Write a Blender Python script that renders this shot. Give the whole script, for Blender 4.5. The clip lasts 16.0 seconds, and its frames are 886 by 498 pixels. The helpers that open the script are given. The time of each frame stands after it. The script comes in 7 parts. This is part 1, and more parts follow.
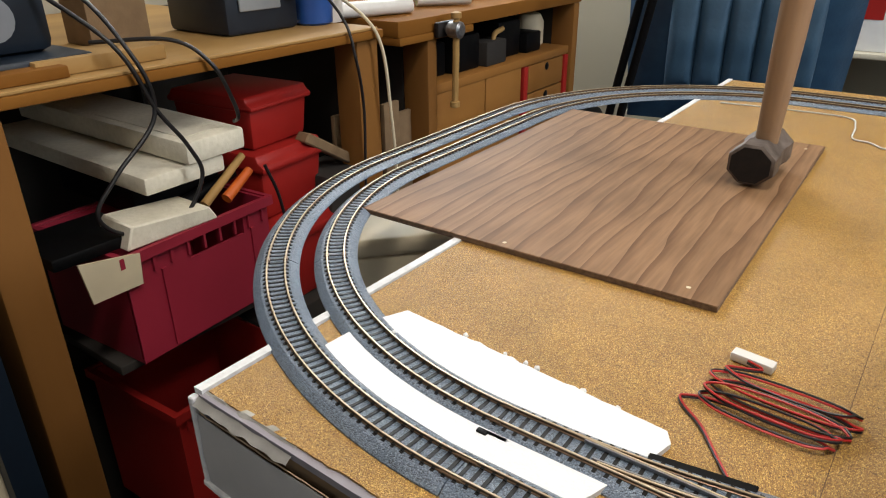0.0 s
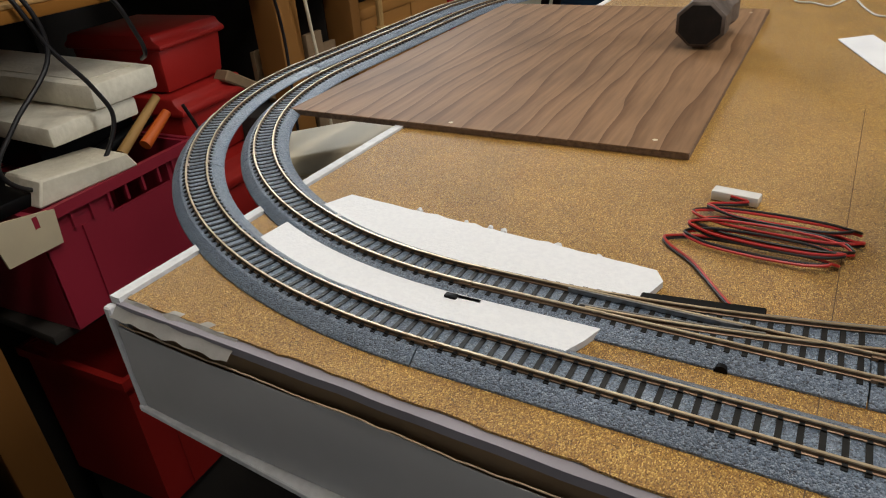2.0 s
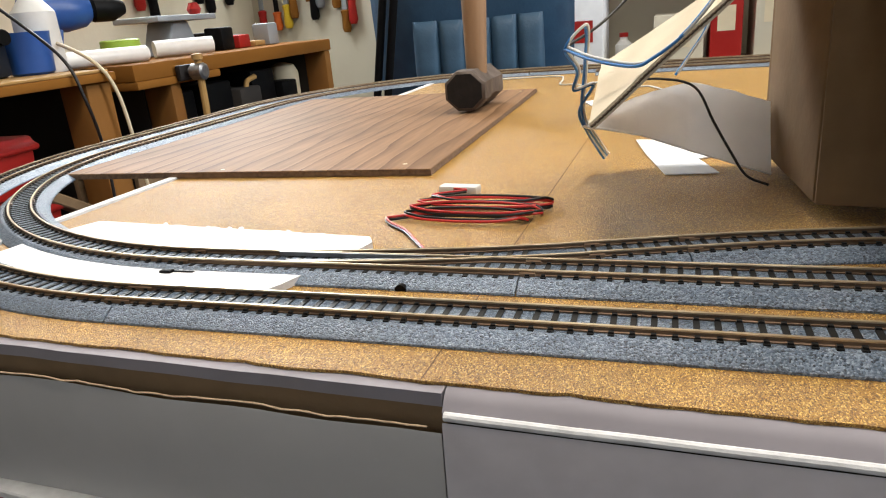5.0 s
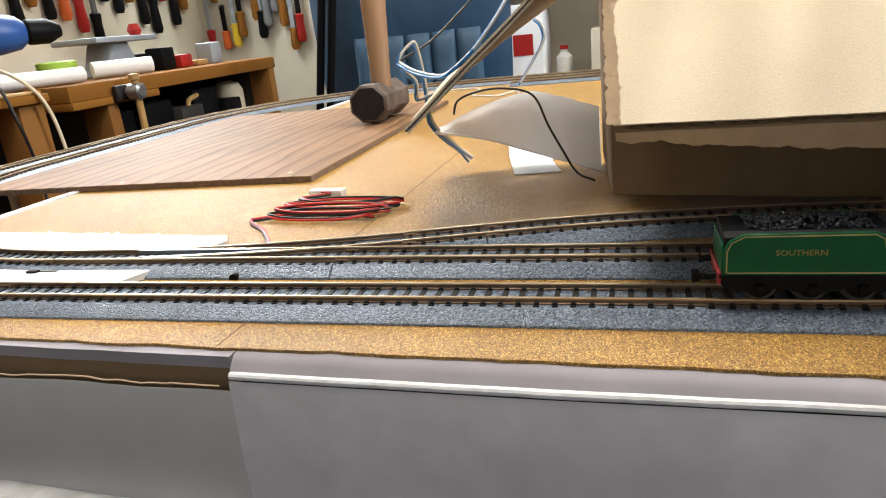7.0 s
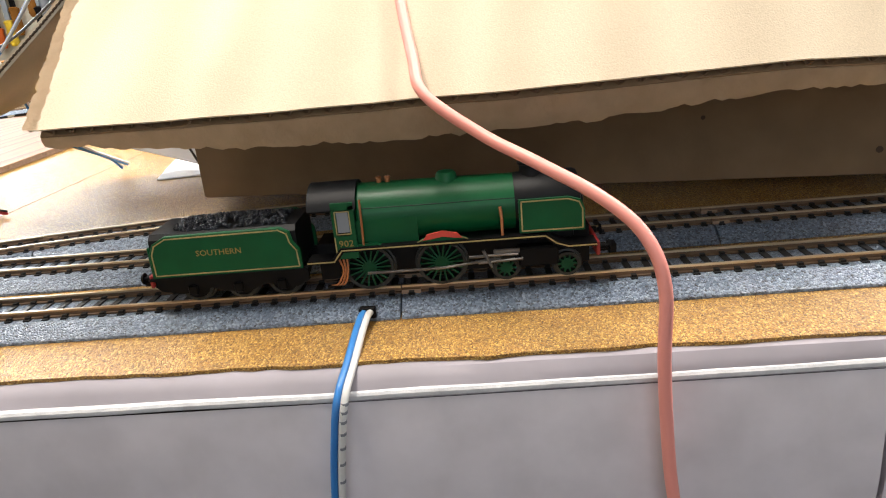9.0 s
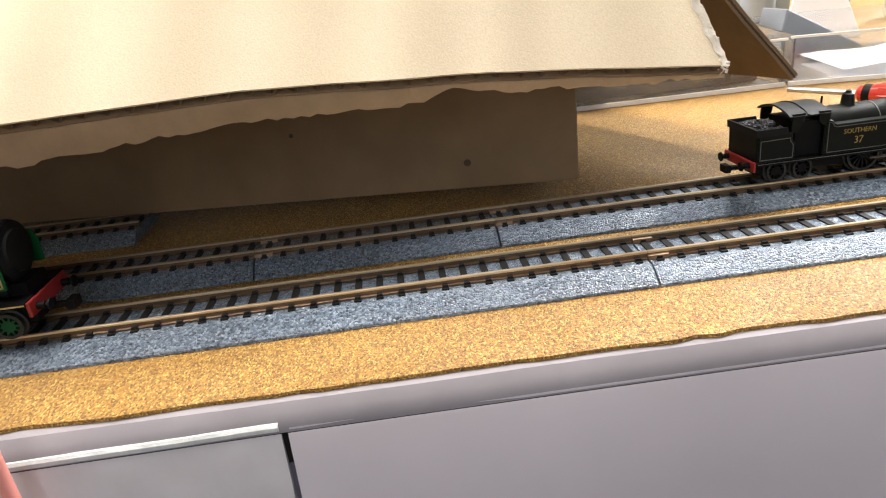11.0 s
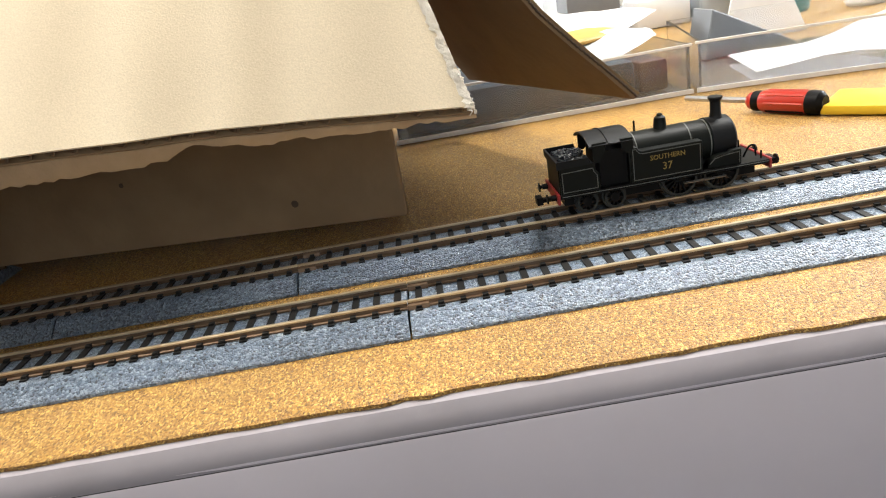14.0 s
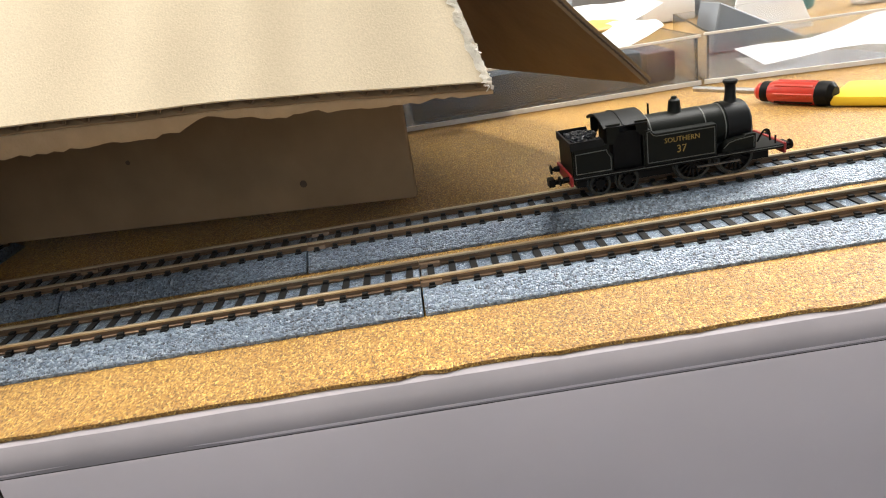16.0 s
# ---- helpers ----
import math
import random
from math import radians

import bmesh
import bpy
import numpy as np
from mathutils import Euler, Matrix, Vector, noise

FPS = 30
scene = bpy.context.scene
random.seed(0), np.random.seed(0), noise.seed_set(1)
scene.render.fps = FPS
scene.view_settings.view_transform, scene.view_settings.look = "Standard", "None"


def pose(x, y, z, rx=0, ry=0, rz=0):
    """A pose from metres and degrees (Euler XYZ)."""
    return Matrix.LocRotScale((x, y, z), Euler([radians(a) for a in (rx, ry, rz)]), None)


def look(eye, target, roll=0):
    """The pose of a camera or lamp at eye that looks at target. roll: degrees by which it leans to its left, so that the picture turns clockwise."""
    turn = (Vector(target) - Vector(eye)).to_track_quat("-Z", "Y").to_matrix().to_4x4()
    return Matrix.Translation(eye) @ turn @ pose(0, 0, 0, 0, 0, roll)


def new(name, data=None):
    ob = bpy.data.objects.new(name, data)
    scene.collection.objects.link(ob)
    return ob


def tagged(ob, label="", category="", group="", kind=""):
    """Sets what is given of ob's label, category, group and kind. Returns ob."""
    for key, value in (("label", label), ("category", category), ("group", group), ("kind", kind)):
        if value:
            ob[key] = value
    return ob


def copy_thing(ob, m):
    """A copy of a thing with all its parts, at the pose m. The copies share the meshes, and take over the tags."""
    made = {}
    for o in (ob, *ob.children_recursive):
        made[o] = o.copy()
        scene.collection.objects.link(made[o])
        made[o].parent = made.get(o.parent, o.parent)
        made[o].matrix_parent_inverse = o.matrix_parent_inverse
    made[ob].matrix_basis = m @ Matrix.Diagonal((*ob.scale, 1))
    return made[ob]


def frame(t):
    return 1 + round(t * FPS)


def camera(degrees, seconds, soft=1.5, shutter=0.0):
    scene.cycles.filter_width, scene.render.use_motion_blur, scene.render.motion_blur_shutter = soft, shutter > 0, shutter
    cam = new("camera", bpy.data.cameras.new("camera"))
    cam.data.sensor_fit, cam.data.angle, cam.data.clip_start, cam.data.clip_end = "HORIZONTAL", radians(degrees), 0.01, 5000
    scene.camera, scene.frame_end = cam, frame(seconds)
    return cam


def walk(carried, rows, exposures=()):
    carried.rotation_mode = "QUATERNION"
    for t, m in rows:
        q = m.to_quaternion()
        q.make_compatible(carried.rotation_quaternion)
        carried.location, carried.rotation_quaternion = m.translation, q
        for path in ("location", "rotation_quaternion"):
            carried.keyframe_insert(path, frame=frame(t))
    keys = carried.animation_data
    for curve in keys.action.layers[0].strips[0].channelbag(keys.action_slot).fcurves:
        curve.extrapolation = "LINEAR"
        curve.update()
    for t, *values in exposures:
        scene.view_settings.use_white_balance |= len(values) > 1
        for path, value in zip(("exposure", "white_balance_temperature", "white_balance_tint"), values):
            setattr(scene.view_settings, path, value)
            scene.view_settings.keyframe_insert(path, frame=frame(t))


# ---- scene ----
cam = camera(66.0, 16.0, soft=1.1)
PATH = [
    (0.0, (-0.1735, -0.1497, 0.1753), (-0.7067, 0.5781, -0.2560), -0.51),
    (0.5, (-0.1673, -0.1624, 0.1628), (-0.6914, 0.5595, -0.2890), -1.62),
    (1.0, (-0.1679, -0.1580, 0.1527), (-0.6713, 0.5665, -0.3181), -3.00),
    (1.5, (-0.1778, -0.1438, 0.1387), (-0.6694, 0.5805, -0.3447), -3.52),
    (2.0, (-0.1853, -0.1384, 0.1265), (-0.6388, 0.6035, -0.3674), -4.83),
    (2.5, (-0.1857, -0.1421, 0.1215), (-0.6165, 0.6191, -0.3632), -5.39),
    (3.0, (-0.1825, -0.1450, 0.1167), (-0.5905, 0.6507, -0.3309), -5.46),
    (3.5, (-0.1751, -0.1425, 0.1029), (-0.5612, 0.6747, -0.3250), -5.57),
    (4.0, (-0.1650, -0.1453, 0.0930), (-0.5277, 0.7028, -0.2932), -4.71),
    (4.5, (-0.1420, -0.1480, 0.0788), (-0.4729, 0.7321, -0.2615), -4.65),
    (7.0, (-0.0687, -0.1667, 0.0741), (-0.3375, 0.7446, -0.2377), -5.94),
    (7.5, (-0.0412, -0.1672, 0.0733), (-0.2540, 0.7538, -0.2530), -6.32),
    (8.0, (-0.0108, -0.1612, 0.0730), (-0.1618, 0.7711, -0.2556), -6.31),
    (8.5, (0.0093, -0.1576, 0.0693), (-0.0948, 0.7809, -0.2599), -5.77),
    (9.0, (0.0268, -0.1524, 0.0657), (-0.0295, 0.7888, -0.2673), -5.38),
    (9.5, (0.0402, -0.1488, 0.0648), (0.0077, 0.7890, -0.2810), -6.28),
    (10.0, (0.0657, -0.1448, 0.0629), (0.0982, 0.7957, -0.2753), -5.14),
    (10.2, (0.0774, -0.1433, 0.0633), (0.1330, 0.7935, -0.2821), -4.88),
    (12.3, (0.1877, -0.1323, 0.0662), (0.1825, 0.7283, -0.2863), -10.27),
    (12.5, (0.1887, -0.1341, 0.0657), (0.1819, 0.7294, -0.2796), -10.53),
    (13.0, (0.1890, -0.1352, 0.0634), (0.1843, 0.7302, -0.2772), -10.34),
    (13.5, (0.1874, -0.1356, 0.0636), (0.1810, 0.7306, -0.2747), -10.43),
    (14.0, (0.1904, -0.1345, 0.0654), (0.1834, 0.7329, -0.2700), -10.39),
    (14.5, (0.1896, -0.1358, 0.0629), (0.1841, 0.7345, -0.2649), -10.43),
    (15.0, (0.1890, -0.1368, 0.0613), (0.1835, 0.7348, -0.2631), -10.38),
    (15.5, (0.1879, -0.1375, 0.0628), (0.1873, 0.7330, -0.2644), -9.79),
    (16.0, (0.1860, -0.1346, 0.0616), (0.1840, 0.7312, -0.2778), -9.36),
]
EXPOSURES = [(0.0, -0.90, 6500, 10), (1.0, -1.20, 6500, 10), (2.0, -1.42, 6500, 10), (3.0, -1.26, 6500, 10), (4.5, -0.62, 6500, 10), (7.0, -0.24, 6500, 10), (8.5, 0.12, 6500, 12), (10.0, 0.40, 6500, 12), (12.5, 0.24, 6500, 8), (16.0, 0.24, 6500, 8)]
walk(cam, [(t, look(e, g, r)) for t, e, g, r in PATH], EXPOSURES)

# ---- light ----
world = bpy.data.worlds.new("sky")
scene.world = world
world.use_nodes = True
wn = world.node_tree
sky = wn.nodes.new("ShaderNodeTexSky")
sky.sky_type, sky.sun_disc = "NISHITA", False
sky.sun_elevation, sky.sun_rotation = radians(38), radians(60)
wn.links.new(sky.outputs[0], wn.nodes["Background"].inputs[0])
wn.nodes["Background"].inputs[1].default_value = 0.12


def area(name, place, aim, sx, sy, watts, colour):
    d = bpy.data.lights.new(name, "AREA")
    d.shape, d.size, d.size_y, d.energy, d.color = "RECTANGLE", sx, sy, watts, colour
    ob = new(name, d)
    ob.matrix_basis = look(place, aim)
    return ob


# windows in the walls behind the camera and beside the board, the lamp over the board and the ceiling lamps
area("window_light", (0.10, -1.52, 0.62), (0.1, 0.3, 0.0), 1.0, 0.85, 4.6, (0.90, 0.95, 1.0))
area("window_light", (2.02, 1.05, 1.06), (0.3, 0.2, 0.0), 0.60, 0.62, 54, (0.93, 0.97, 1.0))
area("window_light", (-1.41, 1.42, 0.84), (-0.2, 0.3, 0.0), 0.74, 0.74, 40, (0.93, 0.98, 1.0))
area("pendant_light", (-0.15, 0.05, 0.94), (-0.10, 0.05, 0.0), 0.34, 0.22, 11.8, (1.0, 0.93, 0.83))
area("ceiling_light", (-0.45, 1.20, 1.46), (-0.5, 1.2, 0.0), 0.9, 0.3, 5, (1.0, 0.86, 0.66))
area("ceiling_light", (0.85, 0.55, 1.46), (0.65, 0.5, 0.0), 0.50, 0.3, 27, (1.0, 0.97, 0.93))

# ---- materials ----
def mat(name, a, b=None, scale=40.0, rough=0.6, metal=0.0, bump=0.0, bscale=None, stretch=(1, 1, 1), vary=0.0,
        rough2=None, trans=0.0, alpha=1.0, coat=0.0, spec=0.5, detail=6.0, stain=0.0):
    """Two colours mixed by noise, with a second broad layer of stain, relief and roughness variation."""
    m = bpy.data.materials.new(name)
    m.use_nodes = True
    n, l = m.node_tree.nodes, m.node_tree.links
    p = n["Principled BSDF"]
    p.inputs["Roughness"].default_value, p.inputs["Metallic"].default_value = rough, metal
    p.inputs["Transmission Weight"].default_value, p.inputs["Alpha"].default_value = trans, alpha
    p.inputs["Coat Weight"].default_value, p.inputs["Specular IOR Level"].default_value = coat, spec
    b = b or tuple(0.82 * v for v in a)
    tc, mp = n.new("ShaderNodeTexCoord"), n.new("ShaderNodeMapping")
    mp.inputs["Scale"].default_value = stretch
    l.new(tc.outputs["Object"], mp.inputs["Vector"])
    tex = n.new("ShaderNodeTexNoise")
    tex.inputs["Scale"].default_value, tex.inputs["Detail"].default_value = scale, detail
    l.new(mp.outputs[0], tex.inputs["Vector"])
    ramp = n.new("ShaderNodeValToRGB")
    ramp.color_ramp.elements[0].position, ramp.color_ramp.elements[1].position = 0.32, 0.68
    ramp.color_ramp.elements[0].color, ramp.color_ramp.elements[1].color = (*b, 1), (*a, 1)
    l.new(tex.outputs["Fac"], ramp.inputs[0])
    col = ramp.outputs[0]
    if stain:
        t2, mx, r2 = n.new("ShaderNodeTexNoise"), n.new("ShaderNodeMixRGB"), n.new("ShaderNodeMapRange")
        t2.inputs["Scale"].default_value, t2.inputs["Detail"].default_value = scale * 0.09, 4
        l.new(tc.outputs["Object"], t2.inputs["Vector"])
        r2.inputs[1].default_value, r2.inputs[2].default_value, r2.inputs[3].default_value, r2.inputs[4].default_value = 0.35, 0.65, 1 - stain, 1 + stain * 0.5
        l.new(t2.outputs["Fac"], r2.inputs[0])
        mx.blend_type, mx.inputs[0].default_value = "MULTIPLY", 1
        l.new(col, mx.inputs[1]), l.new(r2.outputs[0], mx.inputs[2])
        col = mx.outputs[0]
    if vary:
        oi, mr, mx = n.new("ShaderNodeObjectInfo"), n.new("ShaderNodeMapRange"), n.new("ShaderNodeMixRGB")
        mr.inputs[3].default_value, mr.inputs[4].default_value = 1 - vary, 1 + vary
        l.new(oi.outputs["Random"], mr.inputs[0])
        mx.blend_type, mx.inputs[0].default_value = "MULTIPLY", 1
        l.new(col, mx.inputs[1]), l.new(mr.outputs[0], mx.inputs[2])
        col = mx.outputs[0]
    l.new(col, p.inputs["Base Color"])
    if rough2 is not None:
        mr = n.new("ShaderNodeMapRange")
        mr.inputs[3].default_value, mr.inputs[4].default_value = rough, rough2
        l.new(tex.outputs["Fac"], mr.inputs[0])
        l.new(mr.outputs[0], p.inputs["Roughness"])
    if bump:
        t3, bp = n.new("ShaderNodeTexNoise"), n.new("ShaderNodeBump")
        t3.inputs["Scale"].default_value, t3.inputs["Detail"].default_value = bscale or scale * 2, 4
        l.new(mp.outputs[0], t3.inputs["Vector"])
        bp.inputs["Strength"].default_value, bp.inputs["Distance"].default_value = 1.0, bump
        l.new(t3.outputs["Fac"], bp.inputs["Height"])
        l.new(bp.outputs[0], p.inputs["Normal"])
    return m


def ramped(name, colours, scale, kind, rough, bump, stretch=(1, 1, 1), broad=0.2, broad_scale=8.0, distort=0.0, spec=0.4, grain=0.0, grain_scale=1500.0, profile="SIN", long_grain=(1, 1, 1)):
    """Grain from cells or waves through several colours, with a broad tone over it."""
    m = bpy.data.materials.new(name)
    m.use_nodes = True
    n, l = m.node_tree.nodes, m.node_tree.links
    p = n["Principled BSDF"]
    p.inputs["Roughness"].default_value, p.inputs["Specular IOR Level"].default_value = rough, spec
    tc, mp = n.new("ShaderNodeTexCoord"), n.new("ShaderNodeMapping")
    mp.inputs["Scale"].default_value = stretch
    l.new(tc.outputs["Object"], mp.inputs["Vector"])
    vec = mp.outputs[0]
    if kind == "cells":
        w = n.new("ShaderNodeTexNoise")
        w.inputs["Scale"].default_value = scale * 0.7
        l.new(vec, w.inputs["Vector"])
        add = n.new("ShaderNodeMixRGB")
        add.blend_type, add.inputs[0].default_value = "ADD", 0.7 / scale
        l.new(vec, add.inputs[1]), l.new(w.outputs["Color"], add.inputs[2])
        tex = n.new("ShaderNodeTexVoronoi")
        tex.inputs["Scale"].default_value = scale
        l.new(add.outputs[0], tex.inputs["Vector"])
        sep = n.new("ShaderNodeSeparateColor")
        l.new(tex.outputs["Color"], sep.inputs[0])
        fac, height = sep.outputs[0], tex.outputs["Distance"]
    else:
        tex = n.new("ShaderNodeTexWave")
        tex.wave_type, tex.bands_direction, tex.wave_profile = "BANDS", "X", profile
        tex.inputs["Scale"].default_value, tex.inputs["Distortion"].default_value = scale, distort
        tex.inputs["Detail"].default_value, tex.inputs["Detail Scale"].default_value = 3.0, 0.8
        l.new(vec, tex.inputs["Vector"])
        fac = height = tex.outputs["Fac"]
    ramp = n.new("ShaderNodeValToRGB")
    e = ramp.color_ramp.elements
    while len(e) < len(colours):
        e.new(0.5)
    for i, c in enumerate(colours):
        e[i].position, e[i].color = i / (len(colours) - 1), (*c, 1)
    l.new(fac, ramp.inputs[0])
    t2, mr, mx = n.new("ShaderNodeTexNoise"), n.new("ShaderNodeMapRange"), n.new("ShaderNodeMixRGB")
    t2.inputs["Scale"].default_value, t2.inputs["Detail"].default_value = broad_scale, 5
    l.new(tc.outputs["Object"], t2.inputs["Vector"])
    mr.inputs[1].default_value, mr.inputs[2].default_value, mr.inputs[3].default_value, mr.inputs[4].default_value = 0.3, 0.7, 1 - broad, 1 + broad
    l.new(t2.outputs["Fac"], mr.inputs[0])
    mx.blend_type, mx.inputs[0].default_value = "MULTIPLY", 1
    l.new(ramp.outputs[0], mx.inputs[1]), l.new(mr.outputs[0], mx.inputs[2])
    col = mx.outputs[0]
    if grain:
        t4, m4, x4 = n.new("ShaderNodeTexNoise"), n.new("ShaderNodeMapRange"), n.new("ShaderNodeMixRGB")
        t4.inputs["Scale"].default_value, t4.inputs["Detail"].default_value = grain_scale, 3
        mp4 = n.new("ShaderNodeMapping")
        mp4.inputs["Scale"].default_value = long_grain
        l.new(tc.outputs["Object"], mp4.inputs["Vector"])
        l.new(mp4.outputs[0], t4.inputs["Vector"])
        m4.inputs[1].default_value, m4.inputs[2].default_value, m4.inputs[3].default_value, m4.inputs[4].default_value = 0.3, 0.7, 1 - grain, 1 + grain
        l.new(t4.outputs["Fac"], m4.inputs[0])
        x4.blend_type, x4.inputs[0].default_value = "MULTIPLY", 1
        l.new(col, x4.inputs[1]), l.new(m4.outputs[0], x4.inputs[2])
        col, height = x4.outputs[0], t4.outputs["Fac"]
    l.new(col, p.inputs["Base Color"])
    bp = n.new("ShaderNodeBump")
    bp.inputs["Strength"].default_value, bp.inputs["Distance"].default_value = 1.0, bump
    bp.invert = kind == "cells"
    l.new(height, bp.inputs["Height"])
    l.new(bp.outputs[0], p.inputs["Normal"])
    return m


CORK = ramped("cork", [(0.105, 0.044, 0.006), (0.28, 0.136, 0.025), (0.385, 0.196, 0.038), (0.45, 0.243, 0.049), (0.82, 0.56, 0.165)], 3850, "cells", 0.36, 0.00028, (1, 0.55, 1), 0.13, 26, spec=0.6)
BALLAST = ramped("ballast", [(0.015, 0.022, 0.035), (0.083, 0.121, 0.178), (0.117, 0.162, 0.226), (0.25, 0.31, 0.39)], 2300, "cells", 0.28, 0.00026, (1, 1, 1), 0.12, 30, spec=1.0)
SLEEPER = mat("sleeper_plastic", (0.010, 0.0095, 0.009), (0.005, 0.005, 0.005), 300, 0.5, vary=0.25, spec=0.3)
RAIL = mat("rail_metal", (0.64, 0.54, 0.38), (0.40, 0.29, 0.18), 60, 0.30, 0.75, rough2=0.46, stretch=(0.4, 1, 1))
COPPERY = mat("rail_side", (0.21, 0.135, 0.085), (0.12, 0.075, 0.046), 120, 0.40, 0.6)
VENEER = ramped("walnut_veneer", [(0.120, 0.060, 0.028), (0.205, 0.112, 0.056), (0.235, 0.133, 0.069), (0.225, 0.126, 0.064), (0.255, 0.148, 0.080)], 9.0, "waves", 0.6, 0.00003, (2.4, 0.42, 1), 0.16, 12, 10.0, spec=0.16, grain=0.16, grain_scale=420.0, profile="SAW", long_grain=(1, 0.06, 1))
CHIP = mat("chipboard_edge", (0.20, 0.125, 0.075), (0.11, 0.065, 0.04), 400, 0.8, bump=0.0003)
FOAM = mat("foam_sheet", (0.83, 0.84, 0.86), (0.78, 0.79, 0.82), 500, 0.85, bump=0.0002, bscale=900)
POLY = mat("polystyrene", (0.80, 0.75, 0.62), (0.72, 0.67, 0.54), 150, 0.8, bump=0.0008, bscale=220, stain=0.1)
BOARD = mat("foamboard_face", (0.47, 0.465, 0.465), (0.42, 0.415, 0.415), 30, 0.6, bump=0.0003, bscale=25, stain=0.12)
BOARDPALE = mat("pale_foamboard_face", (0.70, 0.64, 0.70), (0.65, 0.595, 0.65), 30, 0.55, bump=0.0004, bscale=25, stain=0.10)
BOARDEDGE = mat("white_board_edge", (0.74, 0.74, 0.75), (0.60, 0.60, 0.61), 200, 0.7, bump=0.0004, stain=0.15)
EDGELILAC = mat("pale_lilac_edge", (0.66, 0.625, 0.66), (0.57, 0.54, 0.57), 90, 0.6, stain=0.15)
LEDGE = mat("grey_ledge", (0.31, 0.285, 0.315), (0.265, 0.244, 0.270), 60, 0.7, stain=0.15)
TAPE = mat("clear_tape", (0.62, 0.60, 0.57), (0.5, 0.48, 0.45), 90, 0.25, bump=0.0006, bscale=120)
CARD = ramped("cardboard", [(0.565, 0.475, 0.345), (0.60, 0.507, 0.371), (0.635, 0.54, 0.40)], 14, "waves", 0.85, 0.00007, (1, 0.10, 0.10), 0.07, 30, 6.0, grain=0.07, grain_scale=2400.0)
# brown card with the box's shade put into its colour; also brown boards and packs
CARDSHADE = mat("brown_shaded_card", (0.235, 0.153, 0.082), (0.195, 0.125, 0.066), 60, 0.9, bump=0.0002, bscale=300, stain=0.12)
LINER = mat("torn_liner", (0.58, 0.44, 0.29), (0.49, 0.365, 0.235), 160, 0.9, bump=0.0005, bscale=350)
FLUTE = mat("corrugation", (0.21, 0.132, 0.075), (0.15, 0.094, 0.052), 200, 0.9)
TORN = mat("torn_white_paper", (0.86, 0.82, 0.75), (0.76, 0.71, 0.63), 500, 0.9, bump=0.0003, bscale=900)
SCUFF = mat("dark_scuff", (0.10, 0.065, 0.04), (0.07, 0.045, 0.03), 200, 0.9)
GREEN = mat("green_paint", (0.002, 0.092, 0.029), (0.0015, 0.072, 0.022), 120, 0.44, coat=0.02, stain=0.15, spec=0.26)
OLIVE = mat("dark_green_paint", (0.0055, 0.0068, 0.0058), (0.004, 0.005, 0.0043), 150, 0.45, spec=0.14)
BLACK = mat("black_plastic", (0.004, 0.004, 0.0045), (0.0025, 0.0025, 0.003), 200, 0.5, spec=0.12)
SOOT = mat("matt_black", (0.0065, 0.007, 0.0085), (0.004, 0.0045, 0.0055), 200, 0.5, spec=0.2)
COAL = mat("coal", (0.010, 0.013, 0.021), (0.004, 0.005, 0.008), 700, 0.3, bump=0.0006, bscale=900)
BUFFRED = mat("buffer_red", (0.28, 0.016, 0.018), (0.21, 0.012, 0.012), 200, 0.45)
PLATE = mat("name_plate", (0.60, 0.07, 0.045), (0.5, 0.05, 0.035), 200, 0.4)
LINEGOLD = mat("lining", (0.42, 0.33, 0.13), (0.34, 0.26, 0.10), 200, 0.5)
LINEGREY = mat("lining_grey", (0.10, 0.107, 0.10), (0.07, 0.075, 0.07), 200, 0.5)
GOLD = mat("gold_lettering", (0.34, 0.235, 0.05), (0.27, 0.18, 0.035), 200, 0.5)
COPPER = mat("copper_pipe", (0.56, 0.25, 0.12), (0.45, 0.18, 0.08), 200, 0.35, 0.9)
STEEL = mat("bright_steel", (0.36, 0.36, 0.37), (0.25, 0.25, 0.26), 200, 0.35, 0.85)
TYRE = mat("dark_tyre_steel", (0.040, 0.043, 0.041), (0.025, 0.027, 0.026), 200, 0.45, 0.5, spec=0.25)
ROD = mat("dull_rod_steel", (0.17, 0.165, 0.16), (0.11, 0.108, 0.105), 200, 0.45, 0.75)
WHEELGREEN = mat("wheel_green", (0.002, 0.060, 0.022), (0.0015, 0.045, 0.016), 200, 0.5, spec=0.2)
GLAZE = mat("loco_glazing", (0.24, 0.27, 0.31), (0.20, 0.23, 0.27), 50, 0.15)
REDWIRE = mat("red_wire", (0.52, 0.028, 0.024), (0.45, 0.02, 0.02), 60, 0.4)
BLACKWIRE = mat("black_wire", (0.012, 0.010, 0.011), (0.008, 0.007, 0.008), 60, 0.4)
PINKWIRE = mat("pink_wire", (0.84, 0.33, 0.275), (0.78, 0.285, 0.235), 40, 0.42)
BLUEWIRE = mat("blue_wire", (0.035, 0.20, 0.52), (0.03, 0.17, 0.46), 40, 0.38)
WHITEWIRE = mat("white_wire", (0.66, 0.66, 0.64), (0.58, 0.58, 0.56), 40, 0.4)
NYLON = mat("white_nylon", (0.76, 0.75, 0.73), (0.7, 0.69, 0.67), 60, 0.35)
IRON = mat("rusty_iron", (0.016, 0.012, 0.011), (0.008, 0.006, 0.006), 130, 0.62, 0.35, bump=0.0004, bscale=260, stain=0.3)
IRONTOP = mat("worn_iron", (0.16, 0.125, 0.105), (0.09, 0.068, 0.056), 110, 0.55, 0.4, bump=0.0004, bscale=240, stain=0.25)
